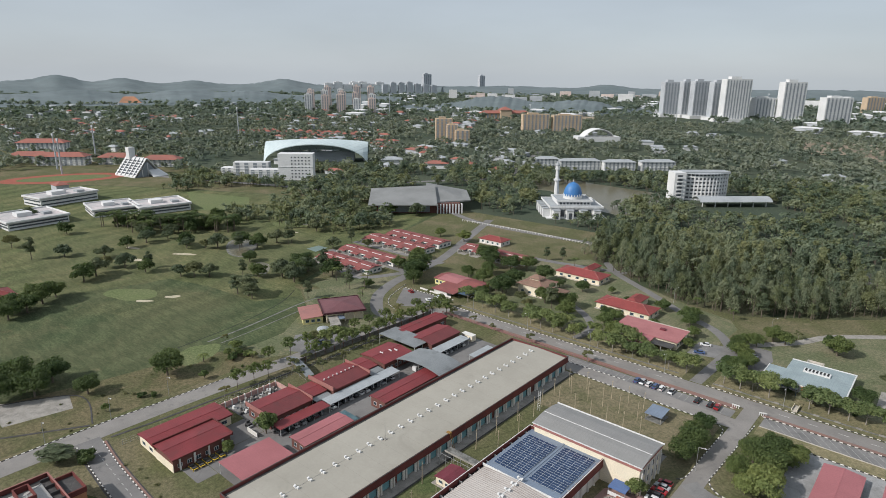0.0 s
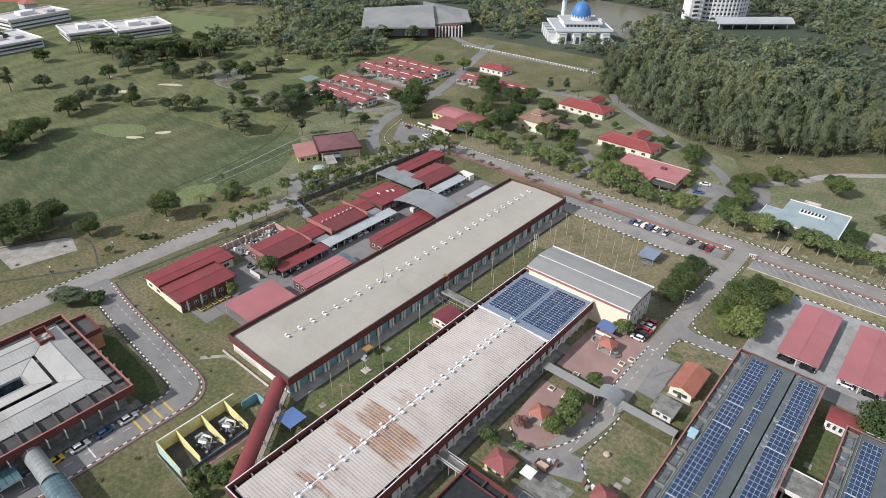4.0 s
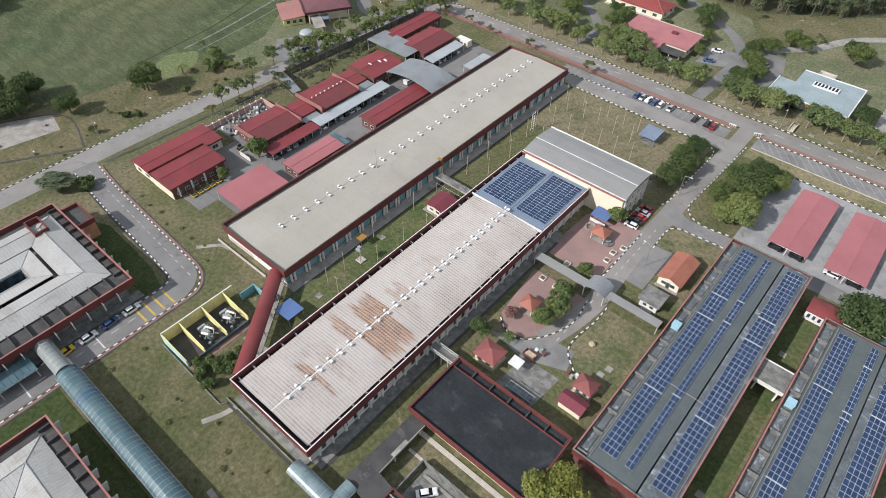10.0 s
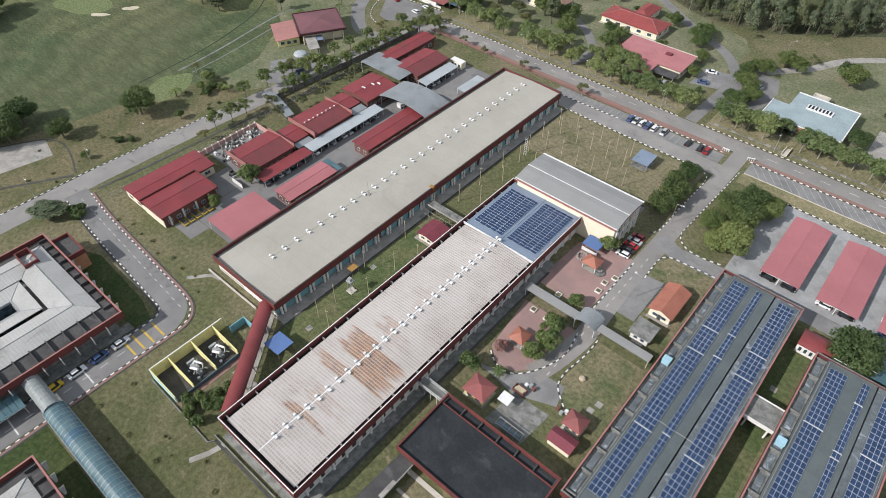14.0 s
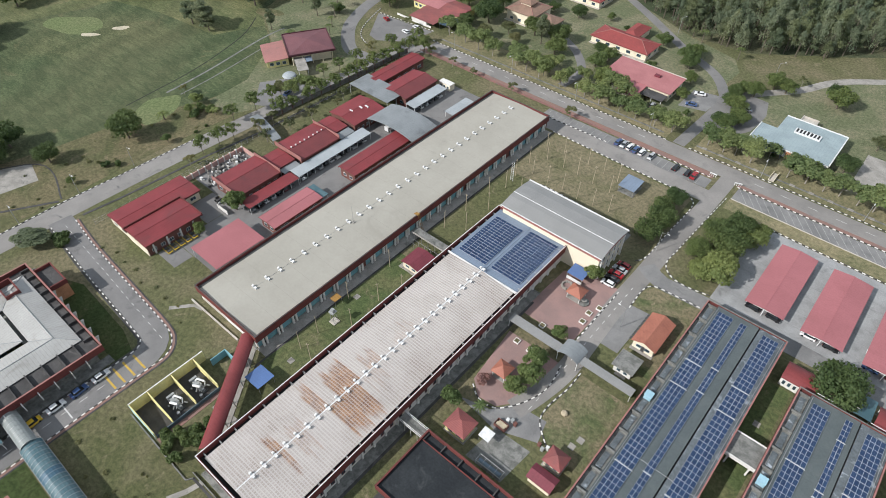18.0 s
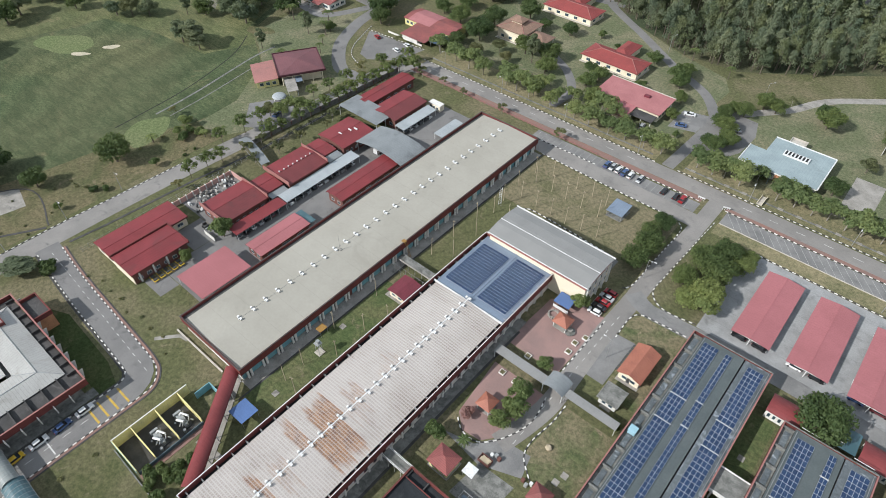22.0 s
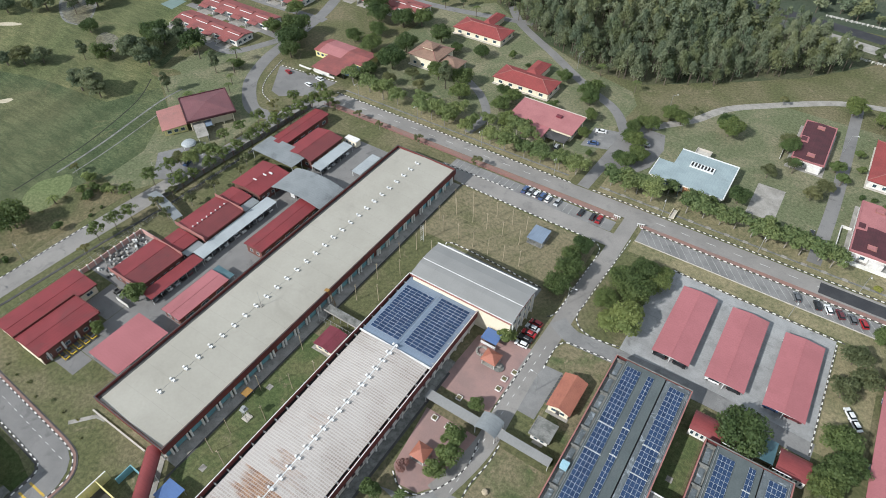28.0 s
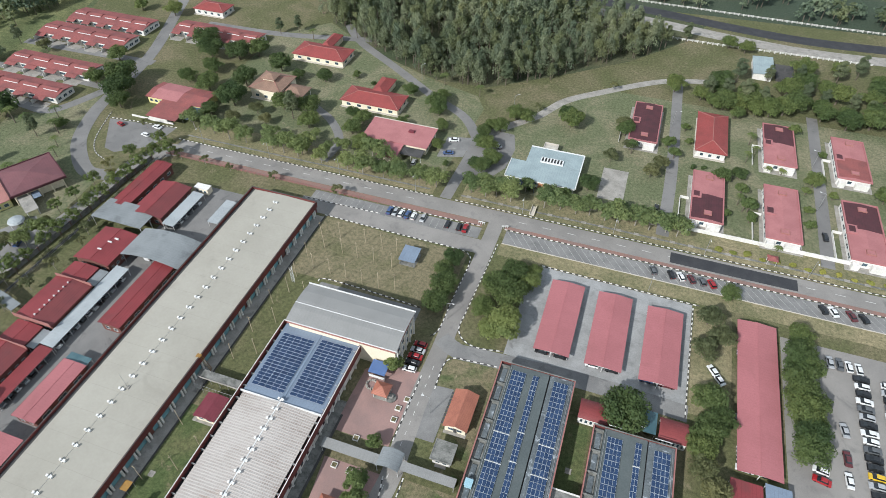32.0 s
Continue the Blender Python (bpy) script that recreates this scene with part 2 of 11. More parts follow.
def rusty_sheet(name):
    """Weathered pale roof sheeting: ribs and laps in a plaid, rust in runs of whole ribs down from the ridge."""
    m, nt, bsdf = tree_of(name)
    at = place_of(nt)
    sep = nt.nodes.new("ShaderNodeSeparateXYZ")
    nt.links.new(at, sep.inputs[0])
    x, y = sep.outputs[0], sep.outputs[1]
    mul = lambda a, b: math_node(nt, "MULTIPLY", a, b)
    less = lambda a, b: math_node(nt, "SUBTRACT", a, b)
    RIB, LAP = 0.77, 0.64
    rib_no = math_node(nt, "FLOOR", math_node(nt, "DIVIDE", y, RIB))
    row = nt.nodes.new("ShaderNodeCombineXYZ")
    nt.links.new(mul(rib_no, 1.37), row.inputs[1])
    nt.links.new(mul(x, 0.05), row.inputs[0])
    per_rib = ramp(nt, noise_of(nt, row.outputs[0], 1.0, 2, 0.6), 0.3, 0.7)
    crown = lines(nt, at, 1, RIB, 0.26)
    lap = lines(nt, at, 0, LAP, 0.20)
    cell = mul(less(1.0, crown), less(1.0, mul(lap, 0.8)))
    drift = ramp(nt, noise_of(nt, at, 0.09, 4, 0.6), 0.35, 0.68)
    speck = ramp(nt, noise_of(nt, at, 1.6, 5, 0.75), 0.30, 0.66)
    tone = mixed(nt, drift, (0.485, 0.45, 0.418), (0.425, 0.39, 0.358))
    grime = mul(cell, mul(math_node(nt, "ADD", 0.3, mul(speck, 0.7)), math_node(nt, "ADD", 0.42, mul(mul(drift, per_rib), 0.6))))
    tone = mixed(nt, grime, tone, (0.20, 0.152, 0.128))

    def runs(side, y0, y1, reach, force, ragged):
        """Rust on the ribs between y0 and y1, down one slope; ragged: how uneven the runs are in length."""
        mid_y, half = (y0 + y1) / 2, (y1 - y0) / 2
        within = math_node(nt, "LESS_THAN", math_node(nt, "ABSOLUTE", less(mul(rib_no, RIB), mid_y)), half)
        u = math_node(nt, "DIVIDE", mul(less(x, 57.3), side), reach)
        end = math_node(nt, "ADD", 1.0 - ragged, mul(per_rib, ragged))
        fade = ramp(nt, less(end, u), -0.05, 0.26)
        return mul(mul(within, mul(fade, math_node(nt, "GREATER_THAN", u, 0.0))), force)

    rust = runs(1.0, -2.2, 7.6, 12.6, 1.0, 0.25)
    for z in ((-1.0, 1.8, 8.6, 11.0, 1.0, 0.42), (-1.0, -4.4, -1.4, 11.6, 0.85, 0.35), (-1.0, -17.2, -14.8, 8.4, 0.9, 0.5), (-1.0, 11.6, 16.4, 9.0, 0.5, 0.8),
              (1.0, -16.6, -15.0, 9.0, 0.75, 0.4), (1.0, -13.0, -9.0, 8.0, 0.35, 0.8), (-1.0, -13.0, -8.0, 6.0, 0.3, 0.8), (1.0, 9.0, 14.0, 7.0, 0.25, 0.8), (-1.0, 22.0, 30.0, 8.0, 0.2, 0.9)):
        rust = math_node(nt, "MAXIMUM", rust, runs(*z))
    rust = mul(rust, math_node(nt, "ADD", 0.42, mul(cell, 0.58)))
    rust = mul(rust, math_node(nt, "ADD", 0.68, mul(speck, 0.42)))
    brown = mixed(nt, ramp(nt, noise_of(nt, at, 0.7, 5, 0.7), 0.35, 0.65), (0.32, 0.155, 0.062), (0.135, 0.056, 0.026))
    col = mixed(nt, rust, tone, brown)
    nt.links.new(col, bsdf.inputs["Base Color"])
    bsdf.inputs["Roughness"].default_value = 0.6
    relief(nt, bsdf, noise_of(nt, at, 2.0, 3), 0.15)
    return m


def solar_glass(name):
    m, nt, bsdf = tree_of(name)
    at = place_of(nt, True)
    r = nt.nodes.new("ShaderNodeObjectInfo").outputs["Random"]
    col = mixed(nt, r, (0.012, 0.030, 0.074), (0.021, 0.046, 0.104))
    grid = math_node(nt, "MAXIMUM", lines(nt, at, 0, 0.166, 0.012), lines(nt, at, 1, 0.166, 0.012))
    col = mixed(nt, math_node(nt, "MULTIPLY", grid, 0.35), col, (0.16, 0.19, 0.28))
    nt.links.new(col, bsdf.inputs["Base Color"])
    bsdf.inputs["Roughness"].default_value = 0.25
    bsdf.inputs["Specular IOR Level"].default_value = 0.35
    return m


def vault_sheet(name, a, b):
    """Tinted polycarbonate: glossy, lets some light through."""
    m, nt, bsdf = tree_of(name)
    at = place_of(nt)
    col = mixed(nt, ramp(nt, noise_of(nt, at, 0.25, 3), 0.35, 0.65), a, b)
    nt.links.new(col, bsdf.inputs["Base Color"])
    bsdf.inputs["Roughness"].default_value = 0.35
    bsdf.inputs["Alpha"].default_value = 0.86
    return m


turf = grass("campus_turf", (0.108, 0.113, 0.058), (0.170, 0.148, 0.096), (0.215, 0.180, 0.125), 0.47)
turf_green = grass("watered_turf", (0.080, 0.106, 0.046), (0.128, 0.130, 0.068), (0.19, 0.165, 0.11), 0.48, 0.06)
plot_lawn = grass("plot_lawn", (0.128, 0.143, 0.084), (0.204, 0.190, 0.130), (0.24, 0.21, 0.15), 0.47, 0.05)
field_worn = grass("worn_tan_field", (0.118, 0.118, 0.066), (0.190, 0.166, 0.110), (0.24, 0.195, 0.14), 0.57, 0.09)
turf_worn = grass("worn_lawn", (0.092, 0.112, 0.054), (0.185, 0.160, 0.105), (0.25, 0.20, 0.145), 0.54, 0.11)
# brighter copy of the fairway, front-lit brightness put into its grass colour
fairway_lit_tone = grass("lit_tone_fairway", (0.108, 0.126, 0.064), (0.155, 0.154, 0.084), (0.178, 0.164, 0.098), 0.47, 0.022, True)
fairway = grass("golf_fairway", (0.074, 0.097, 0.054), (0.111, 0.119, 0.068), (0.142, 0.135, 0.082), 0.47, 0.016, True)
turf_dark = grass("olive_turf", (0.092, 0.098, 0.048), (0.142, 0.130, 0.078), (0.18, 0.155, 0.105), 0.50, 0.06)
# deep green with shade by walkway and courtyard block put into the colour
turf_shade_green = grass("shade_green_turf", (0.048, 0.068, 0.026), (0.072, 0.084, 0.036), (0.11, 0.10, 0.06), 0.45, 0.08)
dry_verge = grass("dry_verge", (0.165, 0.158, 0.092), (0.250, 0.215, 0.138), (0.29, 0.24, 0.165), 0.50, 0.06)
rough_soil = grass("rough_soil", (0.092, 0.099, 0.050), (0.160, 0.136, 0.084), (0.21, 0.17, 0.115), 0.52, 0.05)
putting = grass("putting_green", (0.138, 0.168, 0.080), (0.152, 0.172, 0.088), (0.140, 0.160, 0.078), 0.5, 0.03)
wood_floor = grass("woodland_floor", (0.062, 0.078, 0.046), (0.105, 0.104, 0.064), (0.15, 0.13, 0.085), 0.5, 0.03)
# haze put into the ground colour, drawn close to the far leaf tone
far_floor = grass("far_country_hazed", (0.056, 0.075, 0.056), (0.078, 0.092, 0.066), (0.135, 0.125, 0.095), 0.5, 0.006)
bare_earth = surface("bare_earth", (0.34, 0.27, 0.20), (0.26, 0.21, 0.15), big=0.03, fine=0.4, stain=(0.14, 0.14, 0.09), stain_at=0.02)
red_earth = surface("red_earth", (0.46, 0.22, 0.12), (0.36, 0.18, 0.11), big=0.03, fine=0.3, stain=(0.16, 0.14, 0.09), stain_at=0.02)
sand = surface("bunker_sand", (0.52, 0.46, 0.34), fine=6, big=0.4)
asphalt = surface("worn_asphalt", (0.205, 0.198, 0.190), (0.160, 0.155, 0.150), big=0.07, fine=6.0, rough=0.92, stain=(0.105, 0.10, 0.098), stain_at=0.22, bump=0.3)
asphalt_pale = surface("sunned_asphalt", (0.262, 0.246, 0.228), (0.205, 0.193, 0.180), big=0.06, fine=6.0, rough=0.92, stain=(0.15, 0.143, 0.136), stain_at=0.2, bump=0.3)
asphalt_dark = surface("fresh_asphalt", (0.035, 0.036, 0.04), (0.05, 0.05, 0.053), big=0.2, rough=0.8)
asphalt_mid = surface("patched_asphalt", (0.225, 0.22, 0.212), (0.165, 0.162, 0.158), big=0.15, rough=0.9, stain=(0.11, 0.108, 0.106), stain_at=0.2)
concrete = surface("weathered_concrete", (0.33, 0.31, 0.28), (0.24, 0.225, 0.20), big=0.3, stain=(0.12, 0.115, 0.105), stain_at=0.35)
yard_conc = surface("yard_concrete", (0.317, 0.317, 0.312), (0.246, 0.246, 0.242), big=0.2, stain=(0.158, 0.158, 0.154), stain_at=0.25, seams=(1, 6.0, 0.12, 0.3))
concrete_old = surface("mossy_concrete", (0.225, 0.222, 0.205), (0.118, 0.119, 0.108), big=0.5, stain=(0.052, 0.056, 0.048), stain_at=0.38, grainy=1.6)
pale_conc = surface("pale_paving", (0.50, 0.46, 0.40), (0.40, 0.37, 0.32), big=0.5, seams=(1, 2.2, 0.14, 0.6))
redwalk = surface("red_pavers", (0.256, 0.145, 0.118), (0.207, 0.138, 0.119), big=0.2, seams=(0, 1.2, 0.1, 0.3), stain=(0.195, 0.172, 0.157), stain_at=0.15)
plaza_brick = surface("pink_pavers", (0.315, 0.199, 0.177), (0.25, 0.169, 0.154), big=0.12, fine=5, stain=(0.193, 0.135, 0.126), stain_at=0.1)
road_paint = surface("road_paint_white", (0.62, 0.61, 0.58), (0.45, 0.44, 0.42), big=1.2)
bay_paint = surface("faded_bay_paint", (0.40, 0.39, 0.37), (0.29, 0.28, 0.27), big=0.8, stain=(0.22, 0.215, 0.205), stain_at=0.6)
kerb_white = surface("kerb_white", (0.70, 0.68, 0.64), (0.55, 0.53, 0.49), big=0.9)
kerb_black = surface("kerb_black", (0.045, 0.043, 0.042), (0.08, 0.075, 0.07), big=0.9)
yellow_paint = surface("road_paint_yellow", (0.55, 0.36, 0.06), (0.40, 0.28, 0.08), big=1.0)
membrane = surface("roof_membrane", (0.362, 0.342, 0.294), (0.322, 0.303, 0.258), big=0.05, fine=1.2, rough=0.8, bump=0.02, seams=(1, 7.5, 0.10, 0.22), stain=(0.282, 0.264, 0.224), stain_at=0.06, grainy=0.3)
fascia_red = surface("brown_red_fascia", (0.155, 0.042, 0.036), (0.115, 0.034, 0.031), big=0.2, rough=0.7, stain=(0.07, 0.03, 0.028), stain_at=0.4)
fascia_pink = surface("faded_red_coping", (0.325, 0.148, 0.128), (0.264, 0.121, 0.107), big=0.25, rough=0.75)
teal_wall = surface("teal_wall_panel", (0.20, 0.39, 0.43), (0.16, 0.33, 0.37), big=0.4)
cream_wall = surface("cream_plaster", (0.74, 0.66, 0.51), (0.68, 0.61, 0.47), big=0.15, rough=0.9, stain=(0.52, 0.45, 0.33), stain_at=0.12)
white_wall = surface("white_plaster", (0.70, 0.68, 0.64), (0.60, 0.58, 0.54), big=0.3, stain=(0.45, 0.43, 0.39), stain_at=0.2)
brick_wall = surface("red_brown_wall", (0.164, 0.073, 0.059), (0.127, 0.059, 0.049), big=0.4, stain=(0.084, 0.05, 0.043), stain_at=0.5)
yellow_wall = surface("pale_yellow_wall", (0.72, 0.65, 0.29), (0.62, 0.56, 0.27), big=0.4, stain=(0.38, 0.35, 0.2), stain_at=0.4)
orange_wall = surface("orange_wall", (0.508, 0.249, 0.134), big=0.5)
rust_roof = rusty_sheet("rusted_roof_sheet")
grey_sheet = surface("grey_metal_sheet", (0.278, 0.274, 0.262), (0.246, 0.243, 0.233), big=0.15, rough=0.5, metal=0.1, bump=0.08, seams=(0, 1.0, 0.08, 0.22), stain=(0.26, 0.255, 0.245), stain_at=0.12)
grey_sheet_y = surface("grey_metal_sheet_cross", (0.245, 0.260, 0.264), (0.205, 0.218, 0.222), big=0.2, rough=0.5, metal=0.1, bump=0.08, seams=(1, 1.0, 0.08, 0.3), stain=(0.13, 0.138, 0.142), stain_at=0.12)
pale_sheet = surface("pale_metal_sheet", (0.37, 0.395, 0.405), (0.31, 0.335, 0.345), big=0.2, rough=0.5, bump=0.08, seams=(1, 0.9, 0.08, 0.3))
blue_sheet = surface("blue_metal_sheet", (0.0966, 0.164, 0.34), (0.084, 0.141, 0.288), big=0.2, rough=0.45, seams=(1, 0.8, 0.06, 0.25))
steel_blue = surface("steel_blue_sheet", (0.19, 0.235, 0.30), (0.165, 0.206, 0.265), big=0.2, rough=0.4, seams=(0, 1.0, 0.08, 0.3))
red_sheet = surface("red_metal_sheet", (0.222, 0.043, 0.047), (0.178, 0.036, 0.039), big=0.12, rough=0.5, bump=0.1, seams=(0, 0.9, 0.09, 0.4), stain=(0.142, 0.043, 0.043), stain_at=0.1)
red_sheet_dark = surface("dull_red_sheet", (0.174, 0.045, 0.046), (0.135, 0.038, 0.04), big=0.12, rough=0.6, bump=0.1, seams=(0, 0.9, 0.09, 0.4), stain=(0.098, 0.041, 0.041), stain_at=0.1)
pink_sheet = surface("faded_red_sheet", (0.36, 0.134, 0.142), (0.319, 0.118, 0.124), big=0.1, rough=0.55, bump=0.08, seams=(1, 1.0, 0.07, 0.22), stain=(0.279, 0.107, 0.11), stain_at=0.08)
maroon_sheet = surface("maroon_sheet", (0.174, 0.039, 0.053), (0.146, 0.034, 0.044), big=0.3, rough=0.5, seams=(0, 0.8, 0.08, 0.35))
maroon_dark = surface("dark_maroon_roof", (0.085, 0.030, 0.036), (0.065, 0.026, 0.03), big=0.3, rough=0.7, seams=(0, 0.9, 0.08, 0.3))
tile_red = surface("red_roof_tile", (0.269, 0.06, 0.055), (0.217, 0.051, 0.047), big=0.2, rough=0.6, seams=(1, 0.35, 0.08, 0.3))
tile_orange = surface("orange_roof_tile", (0.36, 0.141, 0.094), (0.29, 0.111, 0.077), big=0.25, rough=0.65, seams=(1, 0.35, 0.09, 0.35))
tile_brown = surface("brown_roof_tile", (0.27, 0.17, 0.125), (0.21, 0.135, 0.10), big=0.25, seams=(1, 0.4, 0.1, 0.3))
tile_oldred = surface("old_red_tile", (0.276, 0.0905, 0.0832), (0.21, 0.0756, 0.0715), big=0.2, seams=(1, 0.4, 0.1, 0.35), stain=(0.157, 0.0729, 0.0702), stain_at=0.2)
house_pink = surface("pink_house_roof", (0.373, 0.157, 0.157), (0.324, 0.132, 0.134), big=0.2, seams=(1, 0.8, 0.07, 0.25))
bitumen = surface("black_bitumen_roof", (0.019, 0.022, 0.025), (0.030, 0.034, 0.037), big=0.16, fine=2.2, rough=0.9, stain=(0.058, 0.063, 0.064), stain_at=0.22, grainy=1.6)
roof_grey = surface("grey_roof_coating", (0.102, 0.118, 0.118), (0.080, 0.095, 0.096), big=0.12, fine=2.5, rough=0.8, stain=(0.13, 0.138, 0.135), stain_at=0.1)
roof_grey_worn = surface("worn_roof_coating", (0.125, 0.142, 0.150), (0.085, 0.098, 0.106), big=0.25, fine=1.6, rough=0.85, stain=(0.46, 0.50, 0.54), stain_at=0.45, grainy=2.2)
slate_sheet, slate_sheet_y = (surface(nm, (0.40, 0.392, 0.370), (0.345, 0.337, 0.315), big=0.10, rough=0.55, seams=(ax, 0.85, 0.10, 0.34), stain=(0.245, 0.235, 0.205), stain_at=0.16, bump=0.05) for nm, ax in (("grey_white_metal_roof", 0), ("grey_white_metal_roof_cross", 1)))
dark_flat = surface("dark_flat_roof", (0.075, 0.072, 0.07), (0.05, 0.048, 0.047), big=0.25, stain=(0.12, 0.115, 0.11), stain_at=0.3)
# near-black colour carries the shade inside gutters, gaps, wells and slots
dark_void = surface("recess_shade", (0.03, 0.03, 0.031), big=0.4)
teal_roof = surface("pale_teal_roof", (0.295, 0.355, 0.365), (0.25, 0.305, 0.315), big=0.2, rough=0.5, seams=(0, 1.0, 0.08, 0.25), stain=(0.2, 0.24, 0.245), stain_at=0.15)
vault_teal = vault_sheet("teal_polycarbonate", (0.052, 0.112, 0.132), (0.092, 0.160, 0.178))
vault_pale = vault_sheet("pale_polycarbonate", (0.15, 0.215, 0.23), (0.22, 0.29, 0.30))
vault_blue = vault_sheet("blue_polycarbonate", (0.045, 0.105, 0.150), (0.060, 0.130, 0.180))
vault_grey = vault_sheet("grey_polycarbonate", (0.29, 0.31, 0.295), (0.24, 0.26, 0.25))
vault_red = surface("red_vault_sheet", (0.2, 0.046, 0.046), (0.161, 0.038, 0.038), big=0.2, rough=0.4, seams=(1, 1.0, 0.08, 0.3))
white_metal = surface("white_painted_metal", (0.68, 0.68, 0.67), (0.55, 0.55, 0.53), big=1.0, rough=0.5)
steel = surface("galvanised_steel", (0.42, 0.42, 0.41), (0.33, 0.33, 0.32), big=1.0, rough=0.45, metal=0.5)
pole_wood = surface("pale_pole", (0.44, 0.37, 0.26), (0.36, 0.30, 0.21), big=0.8)
dark_metal = surface("dark_metal", (0.05, 0.05, 0.05), (0.08, 0.08, 0.08), big=1.0, rough=0.5)
machine = surface("machine_grey", (0.34, 0.35, 0.34), (0.24, 0.25, 0.25), big=1.2, rough=0.5)
ochre = surface("ochre_paint", (0.33, 0.185, 0.05), (0.27, 0.155, 0.05), big=0.8)
rubber = surface("tyre_rubber", (0.02, 0.02, 0.02), rough=0.9)
pane = glass_dark("window_glass")
car_glass = glass_dark("car_glass", (0.012, 0.014, 0.016), 0.05)
water = glass_dark("still_water", (0.085, 0.078, 0.052), 0.3)
water.node_tree.nodes["Principled BSDF"].inputs["Specular IOR Level"].default_value = 0.25
solar = solar_glass("solar_cells")
frame_alu = surface("aluminium_frame", (0.50, 0.54, 0.59), rough=0.4, metal=0.3, bump=0)
bark = surface("tree_bark", (0.16, 0.13, 0.10), (0.10, 0.085, 0.065), big=1.5, fine=9)
bark_pale = surface("pale_bark", (0.30, 0.27, 0.23), (0.22, 0.20, 0.17), big=1.5, fine=9)
leaf_dark = leaf("leaf_dark_green", (0.041, 0.068, 0.030), (0.112, 0.150, 0.062))
leaf_mid = leaf("leaf_mid_green", (0.062, 0.093, 0.036), (0.157, 0.196, 0.080))
leaf_light = leaf("leaf_light_green", (0.082, 0.120, 0.046), (0.205, 0.242, 0.103))
leaf_road = leaf("leaf_roadside", (0.092, 0.132, 0.058), (0.226, 0.262, 0.124))
leaf_yellow = leaf("leaf_yellow_green", (0.125, 0.155, 0.045), (0.34, 0.335, 0.10))
leaf_grey = leaf("leaf_grey_green", (0.073, 0.096, 0.064), (0.162, 0.187, 0.123))
# woodland greens greyed and lightened, haze over the trees put in the colour
leaf_wood_hazed = leaf("leaf_woodland_hazed", (0.120, 0.150, 0.112), (0.222, 0.258, 0.192))
leaf_wood_dark = leaf("leaf_woodland_dark", (0.102, 0.130, 0.098), (0.180, 0.214, 0.162))
leaf_wood_olive = leaf("leaf_woodland_olive", (0.130, 0.152, 0.092), (0.230, 0.246, 0.148))
# far leaves bluish and pale: distance haze is put into their colour
leaf_far_hazed = leaf("leaf_woodland_far_hazed", (0.140, 0.170, 0.156), (0.215, 0.245, 0.220))
leaf_pink = leaf("leaf_pink_blossom", (0.209, 0.106, 0.115), (0.401, 0.229, 0.229))
leaf_dry = leaf("leaf_dry_olive", (0.085, 0.098, 0.052), (0.180, 0.182, 0.100))


